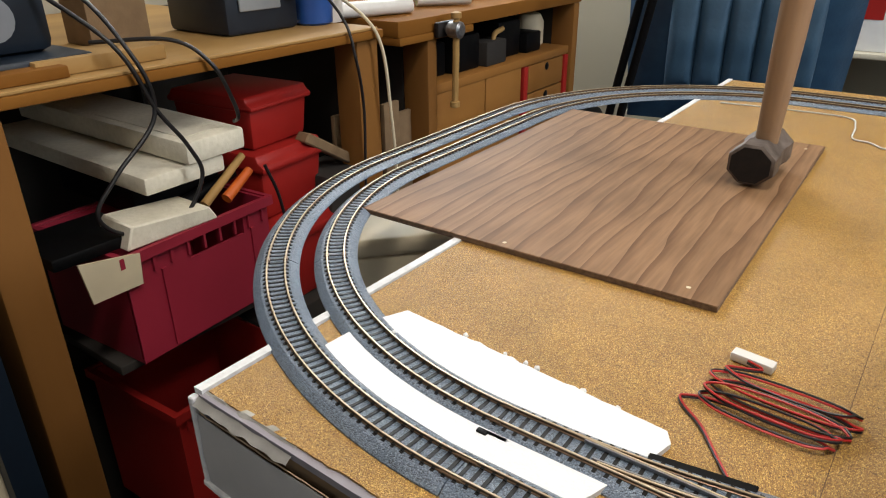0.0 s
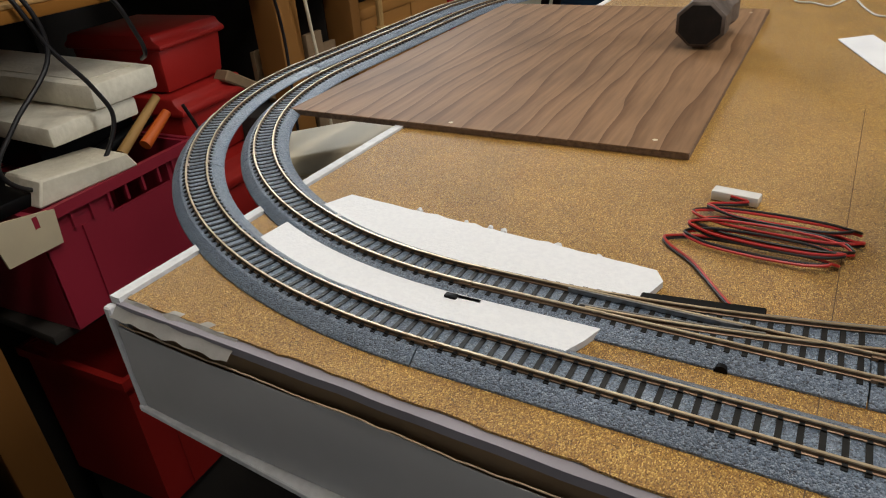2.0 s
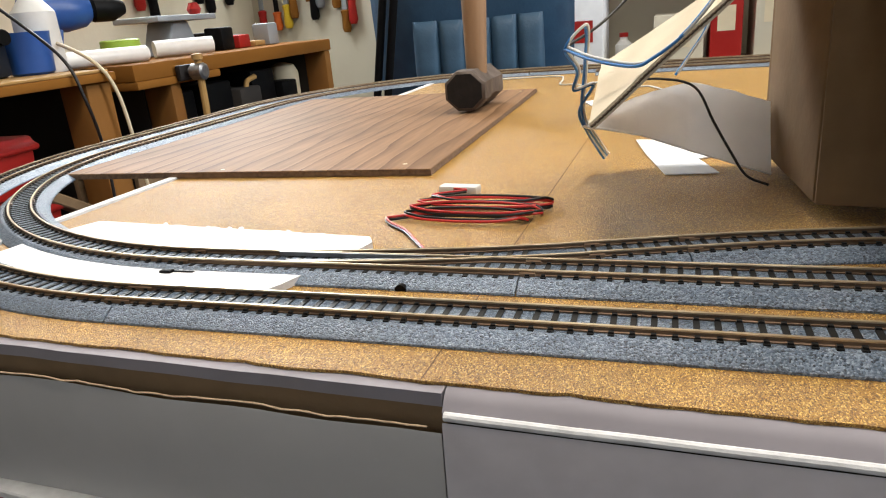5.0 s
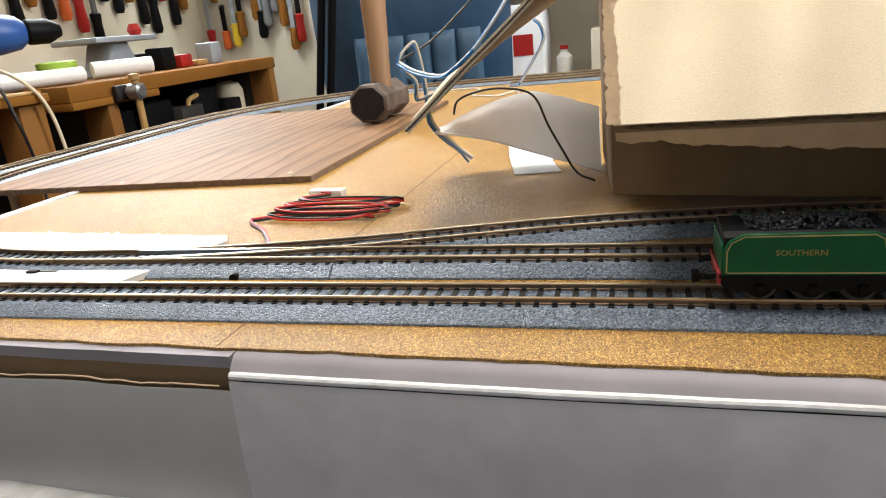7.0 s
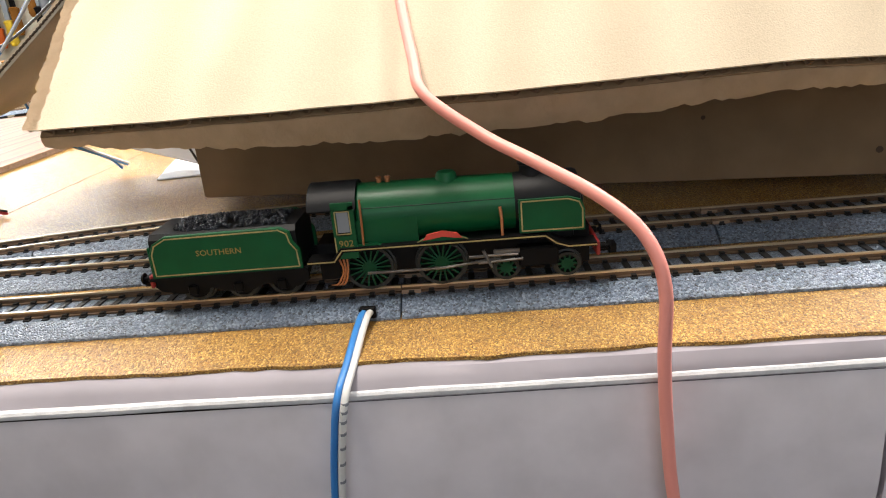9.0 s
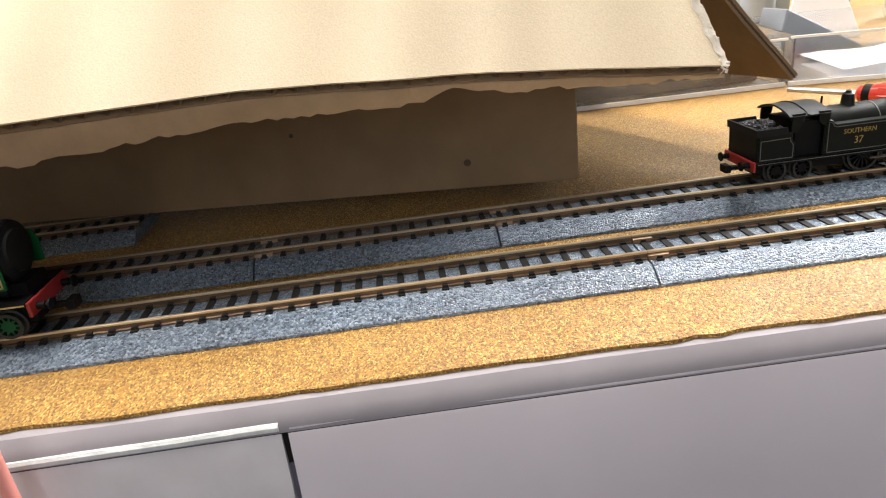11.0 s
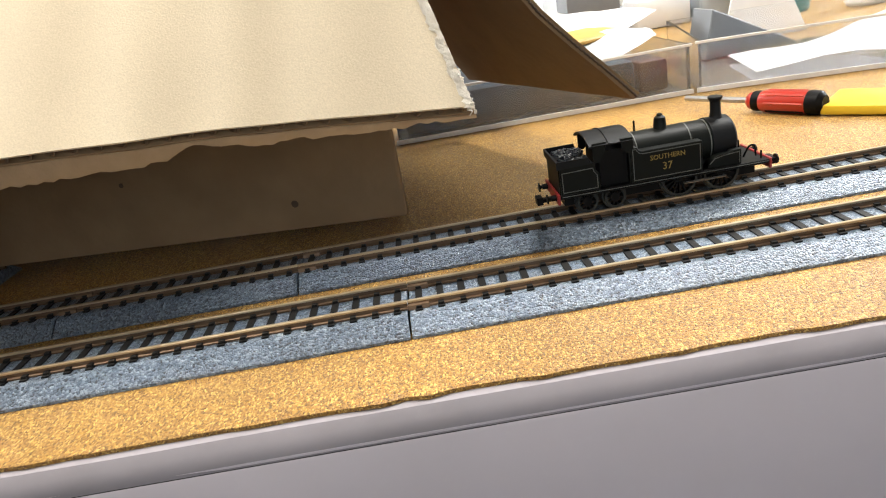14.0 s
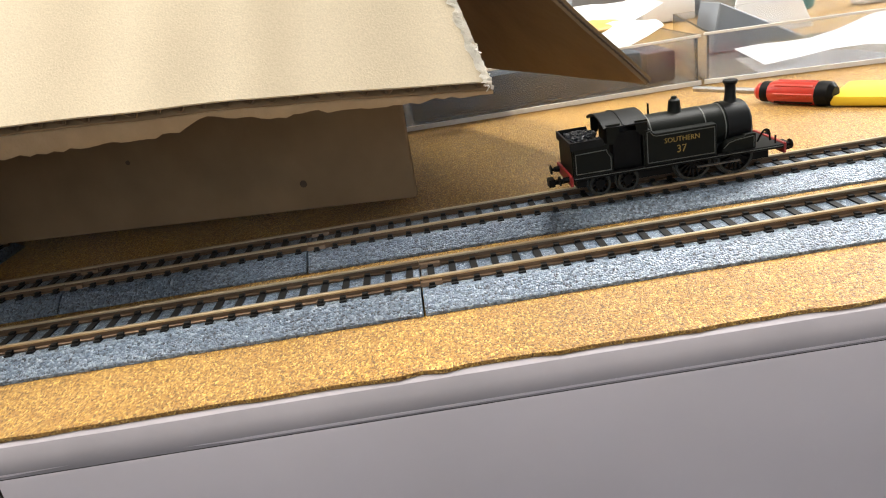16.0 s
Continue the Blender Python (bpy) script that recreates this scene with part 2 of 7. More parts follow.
HANDLE = mat("worn_handle_wood", (0.34, 0.205, 0.112), (0.21, 0.122, 0.064), 60, 0.55, stretch=(1, 1, 0.06), bump=0.0002, stain=0.2)
PINE = mat("bench_pine", (0.30, 0.128, 0.025), (0.19, 0.076, 0.014), 9, 0.7, spec=0.08, stretch=(1, 0.12, 1), bump=0.0003, bscale=60, stain=0.2)
PINEUP = mat("post_pine", (0.235, 0.104, 0.025), (0.16, 0.066, 0.015), 9, 0.7, spec=0.15, stretch=(1, 1, 0.12), bump=0.0003, bscale=60, stain=0.25)
BEECH = mat("pale_beech", (0.46, 0.28, 0.10), (0.34, 0.195, 0.066), 12, 0.6, spec=0.25, stretch=(1, 0.15, 1), stain=0.15)
PLY = mat("drawer_ply", (0.34, 0.152, 0.036), (0.25, 0.107, 0.025), 10, 0.65, spec=0.2, stretch=(1, 0.2, 1), stain=0.15)
REDBOX = mat("red_plastic", (0.38, 0.020, 0.016), (0.32, 0.016, 0.013), 8, 0.42, spec=0.25, stain=0.12)
PINKBOX = mat("magenta_plastic", (0.36, 0.024, 0.050), (0.29, 0.019, 0.040), 8, 0.4, stain=0.12)
ORANGE = mat("orange_plastic", (0.62, 0.13, 0.02), (0.55, 0.1, 0.015), 30, 0.4)
CREAM = mat("cream_box", (0.72, 0.62, 0.43), (0.62, 0.53, 0.37), 20, 0.6, stain=0.1)
WALLP = mat("cream_wall", (0.62, 0.57, 0.45), (0.58, 0.53, 0.42), 4, 0.85, bump=0.0006, bscale=60, stain=0.1)
GREYWALL = mat("grey_wall", (0.30, 0.29, 0.27), (0.25, 0.24, 0.23), 3, 0.85, stain=0.15)
CEIL = mat("ceiling_boards", (0.42, 0.38, 0.32), (0.36, 0.32, 0.27), 3, 0.9)
CARPET = mat("dark_carpet", (0.030, 0.026, 0.045), (0.016, 0.014, 0.026), 260, 0.95, bump=0.003, bscale=400)
# near-black wood: the shade under and behind the benches put into its colour
SHADOWWOOD = mat("shade_dark_wood", (0.030, 0.025, 0.021), (0.02, 0.017, 0.015), 6, 0.85, stain=0.2)
LEATHER = mat("blue_leather", (0.028, 0.075, 0.140), (0.020, 0.056, 0.110), 30, 0.42, bump=0.0006, bscale=180, stain=0.15)
LEATHERGREY = mat("grey_leather", (0.050, 0.110, 0.180), (0.038, 0.088, 0.150), 30, 0.45, bump=0.0006, bscale=180)
BLUETOOL = mat("blue_tool_plastic", (0.02, 0.085, 0.33), (0.016, 0.07, 0.28), 30, 0.4)
NAVY = mat("navy_casing", (0.007, 0.016, 0.030), (0.005, 0.011, 0.022), 30, 0.45, stain=0.2)
GREYTOOL = mat("grey_casting", (0.34, 0.37, 0.40), (0.27, 0.30, 0.33), 20, 0.5, 0.2, stain=0.1)
YELLOW = mat("yellow_plastic", (0.68, 0.46, 0.03), (0.6, 0.4, 0.02), 40, 0.35)
TEAL = mat("teal_plastic", (0.01, 0.20, 0.22), (0.01, 0.17, 0.19), 40, 0.35)
LIME = mat("lime_label", (0.32, 0.48, 0.05), (0.28, 0.42, 0.04), 40, 0.5)
PAPER = mat("white_paper", (0.86, 0.87, 0.89), (0.80, 0.81, 0.84), 40, 0.75, bump=0.0006, bscale=40)
BAG = mat("white_plastic_bag", (0.88, 0.89, 0.92), (0.82, 0.83, 0.87), 60, 0.4, bump=0.0012, bscale=55)
for m_, k in ((BAG, 0.7), (PAPER, 0.3)):
    p_ = m_.node_tree.nodes["Principled BSDF"]
    p_.inputs["Subsurface Weight"].default_value, p_.inputs["Subsurface Scale"].default_value = k, 0.01
    p_.inputs["Subsurface Radius"].default_value = (1.0, 1.0, 1.0)
CLEAR = mat("clear_plastic", (0.92, 0.94, 0.97), (0.88, 0.90, 0.94), 30, 0.06, trans=0.95)
REDHANDLE = mat("red_handle", (0.40, 0.022, 0.012), (0.33, 0.016, 0.008), 40, 0.28, coat=0.4)
GREYCARD = mat("grey_card", (0.20, 0.21, 0.23), (0.16, 0.17, 0.19), 30, 0.6)
LAMPWHITE = mat("lamp_casing", (0.8, 0.8, 0.78), (0.75, 0.75, 0.73), 20, 0.5)
MAROON = mat("maroon_block", (0.055, 0.012, 0.012), (0.04, 0.009, 0.009), 40, 0.5)
MUSTARD = mat("mustard_packet", (0.50, 0.30, 0.07), (0.42, 0.25, 0.05), 40, 0.5)

# ---- mesh helpers ----
def bm_box(bm, x0, x1, y0, y1, z0, z1, m=None):
    v = [bm.verts.new(Vector(c) if m is None else m @ Vector(c)) for c in
         ((x0, y0, z0), (x1, y0, z0), (x1, y1, z0), (x0, y1, z0), (x0, y0, z1), (x1, y0, z1), (x1, y1, z1), (x0, y1, z1))]
    for f in ((0, 3, 2, 1), (4, 5, 6, 7), (0, 1, 5, 4), (1, 2, 6, 5), (2, 3, 7, 6), (3, 0, 4, 7)):
        bm.faces.new([v[i] for i in f])
    return bm


def box(x0, x1, y0, y1, z0, z1, bevel=0.0, seg=2, m=None):
    bm = bmesh.new()
    bm_box(bm, x0, x1, y0, y1, z0, z1, m)
    if bevel:
        bmesh.ops.bevel(bm, geom=bm.edges[:], offset=bevel, segments=seg, affect="EDGES", profile=0.5)
    return bm


def bm_prism(bm, pts, a, b, axis="y"):
    """The outline pts, given in the two other axes, drawn out along axis from a to b."""
    def at(p, q):
        return {"x": (q, p[0], p[1]), "y": (p[0], q, p[1]), "z": (p[0], p[1], q)}[axis]
    r0, r1 = [bm.verts.new(at(p, a)) for p in pts], [bm.verts.new(at(p, b)) for p in pts]
    n = len(pts)
    bm.faces.new(r0[::-1]), bm.faces.new(r1)
    for i in range(n):
        bm.faces.new((r0[i], r0[(i + 1) % n], r1[(i + 1) % n], r1[i]))
    bmesh.ops.recalc_face_normals(bm, faces=bm.faces[:])
    return bm


def prism(pts, a, b, axis="y", bevel=0.0, seg=2):
    bm = bm_prism(bmesh.new(), pts, a, b, axis)
    if bevel:
        bmesh.ops.bevel(bm, geom=bm.edges[:], offset=bevel, segments=seg, affect="EDGES", profile=0.5)
    return bm


def bm_cyl(bm, p, q, r, r2=None, n=16):
    p, q = Vector(p), Vector(q)
    m = Matrix.Translation((p + q) / 2) @ (q - p).to_track_quat("Z", "Y").to_matrix().to_4x4()
    bmesh.ops.create_cone(bm, cap_ends=True, segments=n, radius1=r, radius2=r if r2 is None else r2, depth=(q - p).length, matrix=m)
    return bm


def cyl(p, q, r, r2=None, n=16):
    return bm_cyl(bmesh.new(), p, q, r, r2, n)


def bm_lathe(bm, prof, centre=(0, 0, 0), n=20, axis="z"):
    """Turned shape: prof holds (radius, height)."""
    rings = []
    for r, h in prof:
        ring = []
        for i in range(n):
            a = 2 * math.pi * i / n
            c, s = r * math.cos(a), r * math.sin(a)
            o = {"z": (c, s, h), "x": (h, c, s), "y": (c, h, s)}[axis]
            ring.append(bm.verts.new(Vector(o) + Vector(centre)))
        rings.append(ring)
    for a, b in zip(rings, rings[1:]):
        for i in range(n):
            bm.faces.new((a[i], a[(i + 1) % n], b[(i + 1) % n], b[i]))
    bm.faces.new(rings[0][::-1]), bm.faces.new(rings[-1])
    bmesh.ops.recalc_face_normals(bm, faces=bm.faces[:])
    return bm


def lathe(prof, centre=(0, 0, 0), n=20, axis="z"):
    return bm_lathe(bmesh.new(), prof, centre, n, axis)


def spline(pts, steps=8):
    """A smooth line through pts."""
    p = [Vector(v) for v in pts]
    p = [2 * p[0] - p[1]] + p + [2 * p[-1] - p[-2]]
    out = []
    for i in range(1, len(p) - 2):
        for k in range(steps):
            t = k / steps
            out.append(0.5 * (2 * p[i] + (p[i + 1] - p[i - 1]) * t + (2 * p[i - 1] - 5 * p[i] + 4 * p[i + 1] - p[i + 2]) * t * t
                              + (3 * p[i] - p[i - 1] - 3 * p[i + 1] + p[i + 2]) * t ** 3))
    return out + [p[-2]]


def bm_tube(bm, pts, r, n=8):
    pts = [Vector(p) for p in pts]
    rings, up = [], Vector((0.13, 0.27, 1)).normalized()
    for i, p in enumerate(pts):
        d = (pts[min(i + 1, len(pts) - 1)] - pts[max(i - 1, 0)]).normalized()
        side = d.cross(up)
        if side.length < 1e-4:
            side = d.cross(Vector((1, 0, 0)))
        side.normalize()
        up = side.cross(d).normalized()
        rings.append([bm.verts.new(p + r * (math.cos(2 * math.pi * k / n) * side + math.sin(2 * math.pi * k / n) * up)) for k in range(n)])
    for a, b in zip(rings, rings[1:]):
        for k in range(n):
            bm.faces.new((a[k], a[(k + 1) % n], b[(k + 1) % n], b[k]))
    bm.faces.new(rings[0][::-1]), bm.faces.new(rings[-1])
    bmesh.ops.recalc_face_normals(bm, faces=bm.faces[:])
    return bm


def tube(pts, r, n=8):
    return bm_tube(bmesh.new(), pts, r, n)


def mesh_of(name, bm, material, smooth=0.6):
    me = bpy.data.meshes.new(name)
    bm.to_mesh(me)
    bm.free()
    me.materials.append(material)
    me.shade_smooth()
    me.set_sharp_from_angle(angle=smooth)
    return me


def part(name, bm, material, parent=None, label="", smooth=0.6):
    """One mesh object, under parent where there is one."""
    ob = new(name, mesh_of(name, bm, material, smooth))
    ob.parent = parent
    return tagged(ob, label)


def thing(name, label, category, place=(0, 0, 0), group="", kind="", m=None):
    """An Empty at the base of a thing, which parents its parts."""
    ob = new(name)
    ob.empty_display_size = 0.01
    ob.matrix_basis = m if m is not None else Matrix.Translation(place)
    return tagged(ob, label, category, group, kind)


def single(name, bm, material, label, category, group="", kind="", smooth=0.6, place=(0, 0, 0)):
    ob = part(name, bm, material, None, "", smooth)
    ob.location = place
    return tagged(ob, label, category, group, kind)


def words(text, size, parent, material, m, name="lettering", depth=0.00003):
    """Raised letters in the built-in font, standing in the pose m under parent."""
    cu = bpy.data.curves.new("letters", "FONT")
    cu.body, cu.size, cu.extrude, cu.align_x, cu.align_y, cu.resolution_u = text, size, depth, "CENTER", "CENTER", 2
    tmp = bpy.data.objects.new("letters", cu)
    me = bpy.data.meshes.new_from_object(tmp)
    bpy.data.objects.remove(tmp)
    me.materials.clear()
    me.materials.append(material)
    ob = new(name, me)
    ob.parent, ob.matrix_basis = parent, m
    return ob


def rnd(a, b):
    return random.uniform(a, b)

# ---- the room ----
FLOOR_Z, CEIL_Z = -0.80, 1.55
X0, X1, Y0, Y1 = -1.45, 2.1, -1.6, 1.95
single("floor", box(X0, X1, Y0, Y1, FLOOR_Z - 0.05, FLOOR_Z), CARPET, "dark purple-blue carpet over the room floor", "floor", kind="structure")
single("ceiling", box(X0 - 0.1, X1 + 0.1, Y0 - 0.1, Y1 + 0.1, CEIL_Z, CEIL_Z + 0.05), CEIL, "plain boarded workshop ceiling", "ceiling", kind="structure")
ww = bmesh.new()
for a in ((Y0 - 0.1, 1.0, FLOOR_Z, CEIL_Z), (1.84, Y1 + 0.1, FLOOR_Z, CEIL_Z), (1.0, 1.84, FLOOR_Z, 0.44), (1.0, 1.84, 1.25, CEIL_Z)):
    bm_box(ww, X0 - 0.1, X0, a[0], a[1], a[2], a[3])
single("wall_west", ww, WALLP, "cream painted wall behind the workbenches", "wall", kind="structure")
ew = bmesh.new()
for a in ((Y0 - 0.1, 0.5, FLOOR_Z, CEIL_Z), (1.6, Y1 + 0.1, FLOOR_Z, CEIL_Z), (0.5, 1.6, FLOOR_Z, 0.55), (0.5, 1.6, 1.5, CEIL_Z)):
    bm_box(ew, X1, X1 + 0.1, a[0], a[1], a[2], a[3])
single("wall_east", ew, GREYWALL, "plain grey wall round a window", "wall", kind="structure")
single("wall_north", box(X0, X1, Y1, Y1 + 0.1, FLOOR_Z, CEIL_Z), WALLP, "cream painted wall hung with tools", "wall", kind="structure")
# wall behind the camera, with the window that lights the table
sw = bmesh.new()
for a in ((X0, -0.45, FLOOR_Z, CEIL_Z), (0.65, X1, FLOOR_Z, CEIL_Z), (-0.45, 0.65, FLOOR_Z, 0.15), (-0.45, 0.65, 1.1, CEIL_Z)):
    bm_box(sw, a[0], a[1], Y0 - 0.1, Y0, a[2], a[3])
single("wall_south", sw, GREYWALL, "plain grey wall round a window", "wall", kind="structure")
win = thing("window_1", "white framed window in the grey wall", "window", (0.10, Y0 - 0.05, 0.15), kind="structure")
part("window_frame", bm_box(bm_box(bm_box(bm_box(bm_box(bmesh.new(), -0.55, -0.50, -0.03, 0.03, 0, 0.95), 0.50, 0.55, -0.03, 0.03, 0, 0.95),
     -0.5, 0.5, -0.03, 0.03, 0, 0.05), -0.5, 0.5, -0.03, 0.03, 0.9, 0.95), -0.02, 0.02, -0.03, 0.03, 0.05, 0.9), LAMPWHITE, win)
for x in (-0.26, 0.26):
    pane = part("pane", box(x - 0.235, x + 0.235, -0.003, 0.003, 0.055, 0.895), CLEAR, win)
    pane.visible_shadow = False
tagged(copy_thing(win, pose(X1 + 0.05, 1.05, 0.55, 0, 0, 90)), "white framed window in the grey wall", "window", kind="structure").name = "window_2"
win3 = thing("window_3", "white framed window high over the workbench", "window", (X0 - 0.05, 1.42, 0.44), kind="structure")
part("window_frame", bm_box(bm_box(bm_box(bm_box(bm_box(bmesh.new(), -0.03, 0.03, -0.42, -0.38, 0, 0.81), -0.03, 0.03, 0.38, 0.42, 0, 0.81), -0.03, 0.03, -0.38, 0.38, 0, 0.04), -0.03, 0.03, -0.38, 0.38, 0.77, 0.81), -0.03, 0.03, -0.015, 0.015, 0.04, 0.77), LAMPWHITE, win3)
for y in (-0.1975, 0.1975):
    part("pane", box(-0.003, 0.003, y - 0.182, y + 0.182, 0.0401, 0.7699), CLEAR, win3).visible_shadow = False
pend = thing("pendant_lamp", "slim white pendant lamp over the layout board", "pendant lamp", (-0.15, 0.05, 0.955))
part("casing", box(-0.19, 0.19, -0.12, 0.12, -0.010, 0.04, 0.008), LAMPWHITE, pend)
for x in (-0.15, 0.15):
    part("cord", cyl((x, 0, 0.0401), (x, 0, 0.5945), 0.003, n=8), BLACK, pend)
for x, y, sx in ((-0.45, 1.20, 0.95), (0.85, 0.55, 0.55)):
    lamp = thing("ceiling_lamp", "slim white ceiling lamp fitting", "ceiling lamp", (x, y, 1.50), "ceiling lamps")
    part("casing", box(-sx / 2, sx / 2, -0.17, 0.17, -0.012, 0.05, 0.008), LAMPWHITE, lamp)

# ---- the layout board ----
FRONT = [(-0.394, -0.0215), (-0.2, -0.0270), (0.0, -0.0316), (0.1, -0.0328), (0.27, -0.0340), (1.05, -0.040)]


def y_front(x):
    for (a, b), (c, d) in zip(FRONT, FRONT[1:]):
        if x <= c:
            return b + (d - b) * (x - a) / (c - a)
    return FRONT[-1][1]


def x_left(y):
    return -0.3935 + 0.0085 * min(max((y + 0.02) / 0.55, 0), 1)


BACK, RIGHT = 0.735, 1.05
board = thing("layout_board", "large foam-board layout base topped with brown cork", "model base", (0, 0, -0.05))
LOW = Matrix.Translation((0, 0, 0.05))


def on_board(name, bm, material, label="", smooth=0.6):
    bmesh.ops.transform(bm, matrix=LOW, verts=bm.verts[:])
    return part(name, bm, material, board, label, smooth)


def sheet(front_pts, z0, z1, left=0.0):
    """A flat sheet over the board with the given front edge."""
    pts = list(front_pts) + [(RIGHT, BACK), (x_left(BACK) + left, BACK), (x_left(0.3) + left, 0.3)]
    return prism(pts, z0, z1, "z")


cork_front = []
x = -0.3895
while x < RIGHT:
    w = 0.0009 * noise.noise((x * 60, 0, 0)) + 0.0007 * noise.noise((x * 210, 3, 0))
    cork_front.append((x, y_front(x) + w + 0.0005))
    x += 0.004
def panel_out(x):
    """How far the front panel stands out from the cork's edge: less towards one end."""
    return 0.0062 - 0.0030 * min(max((x + 0.09) / 0.19, 0), 1)


def slab_edge(n=120):
    """The slab's pressed front edge, sloping from under the cork to the panel."""
    bm = bmesh.new()
    rows = []
    for i in range(n + 1):
        x = -0.1682 + (RIGHT + 0.1682) * i / n
        y, w = y_front(x), 0.0004 * noise.noise((x * 35, 9, 0)) + 0.0002 * noise.noise((x * 120, 2, 0))
        e = min(0.0046, panel_out(x) - 0.0003)
        rows.append([bm.verts.new(p) for p in ((x, y + 0.0008, -0.00085), (x, y - 0.26 * e + 0.6 * w, -0.0011), (x, y - 0.65 * e + 0.6 * w, -0.0026), (x, y - e, -0.0046), (x, y - e, -0.0060), (x, y + 0.0008, -0.0060))])
    for a, b in zip(rows, rows[1:]):
        for k in range(6):
            bm.faces.new((a[k], b[k], b[(k + 1) % 6], a[(k + 1) % 6]))
    bm.faces.new(rows[0]), bm.faces.new(rows[-1][::-1])
    bmesh.ops.recalc_face_normals(bm, faces=bm.faces[:])
    return bm


on_board("cork_sheet", sheet(cork_front, -0.0008, 0.0, 0.003), CORK, "brown granular cork sheet")
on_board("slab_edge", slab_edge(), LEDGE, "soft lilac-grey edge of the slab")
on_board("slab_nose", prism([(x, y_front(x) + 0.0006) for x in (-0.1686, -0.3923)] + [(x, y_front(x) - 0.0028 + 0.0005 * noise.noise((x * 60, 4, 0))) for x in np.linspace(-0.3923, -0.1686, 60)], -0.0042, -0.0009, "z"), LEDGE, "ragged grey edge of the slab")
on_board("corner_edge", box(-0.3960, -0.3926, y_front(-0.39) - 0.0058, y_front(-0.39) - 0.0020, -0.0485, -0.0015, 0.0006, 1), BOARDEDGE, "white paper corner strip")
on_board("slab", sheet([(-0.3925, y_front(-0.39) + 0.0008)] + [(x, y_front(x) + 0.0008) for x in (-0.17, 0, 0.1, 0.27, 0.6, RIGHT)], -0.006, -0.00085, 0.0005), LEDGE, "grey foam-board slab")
on_board("edge_strip", prism([(x_left(y) - 0.0022 + 0.0004 * noise.noise((y * 50, 1, 0)), y) for y in np.linspace(-0.0235, BACK, 60)]
         + [(x_left(y) + 0.0028, y) for y in np.linspace(BACK, -0.0235, 30)], -0.0485, 0.0010, "z"), BOARDEDGE, "white paper-faced edge of the board")


def front_panel(x0, x1, top, out, wave=0.0, n=24):
    """A length of the front, a little uneven along its top."""
    bm = bmesh.new()
    rows = []
    for i in range(n + 1):
        x = x0 + (x1 - x0) * i / n
        y = y_front(x) - (out or panel_out(x)) - (0.0005 * math.sin(i * 0.4) if out else 0.0)
        t = top + wave * noise.noise((x * 30, 7, 0))
        rows.append([bm.verts.new(c) for c in ((x, y, -0.048), (x, y - 0.0008, -0.03), (x, y, t - 0.0016), (x, y + 0.0002, t - 0.0009), (x, y + 0.0006, t - 0.0012), (x, y + 0.003, -0.048))])
    for a, b in zip(rows, rows[1:]):
        for k in range(6):
            bm.faces.new((a[k], b[k], b[(k + 1) % 6], a[(k + 1) % 6]))
    bm.faces.new(rows[0]), bm.faces.new(rows[-1][::-1])
    bmesh.ops.recalc_face_normals(bm, faces=bm.faces[:])
    return bm


def top_edge(x0, x1, top, out, r, n=40):
    """The bright cut edge along the top of a front panel."""
    pts = [(x0 + (x1 - x0) * i / n, 0, 0) for i in range(n + 1)]
    return tube([(x, y_front(x) - (out or panel_out(x)) + 0.00095 + 0.0001 * noise.noise((x * 90, 0, 0)), top + 0.0002 * noise.noise((x * 45, 5, 0))) for x, _, _ in pts], r, 10)


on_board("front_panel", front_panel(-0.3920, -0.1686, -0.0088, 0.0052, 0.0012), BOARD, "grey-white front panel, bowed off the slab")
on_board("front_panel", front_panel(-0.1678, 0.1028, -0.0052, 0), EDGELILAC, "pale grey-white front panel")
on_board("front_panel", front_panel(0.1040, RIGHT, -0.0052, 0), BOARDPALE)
on_board("cut_edge", top_edge(-0.1675, 0.1025, -0.0050, 0, 0.00105), BOARDEDGE, "white cut edge of the panel")
on_board("cut_edge", top_edge(0.1043, RIGHT, -0.0054, 0, 0.0007), BOARDPALE)
on_board("cardboard_strip", front_panel(-0.390, -0.1684, -0.0032, 0.0008, 0.0006), CARDSHADE, "brown cardboard showing in the gap")
on_board("torn_edge", tube([(x, y_front(x) - 0.0047 - 0.0004 * noise.noise((x * 70, 2, 0)), -0.0088 + 0.0012 * noise.noise((x * 30, 7, 0)) + 0.0006 * noise.noise((x * 160, 4, 0))) for x in np.linspace(-0.391, -0.172, 90)], 0.00026, 6), LINER, "torn paper edge")
on_board("bottom_lip", prism([(-0.396, -0.028), (-0.30, -0.0345), (-0.296, -0.0352), (-0.1716, -0.0420), (-0.1716, -0.030), (-0.396, -0.018)], -0.0500, -0.0470, "z", 0.0005, 1), BOARDEDGE, "white strip along the foot of the panel")
# crumpled clear tape over the front corner
tp = bmesh.new()
rows = []
for i in range(34):
    x = -0.3945 + 0.060 * i / 33
    rows.append([tp.verts.new((x, y_front(x) - 0.0062 + 0.0022 * k + 0.0008 * noise.noise((x * 160, k * 2.1, 1)), -0.0050 + 0.0016 * min(k, 3) + 0.0011 * noise.noise((x * 130, k * 1.7, 4)))) for k in range(5)])
for a, b in zip(rows, rows[1:]):
    for k in range(4):
        tp.faces.new((a[k], b[k], b[k + 1], a[k + 1]))
bmesh.ops.solidify(tp, geom=tp.faces[:], thickness=0.0003)
on_board("tape", tp, TAPE, "crumpled clear packing tape")
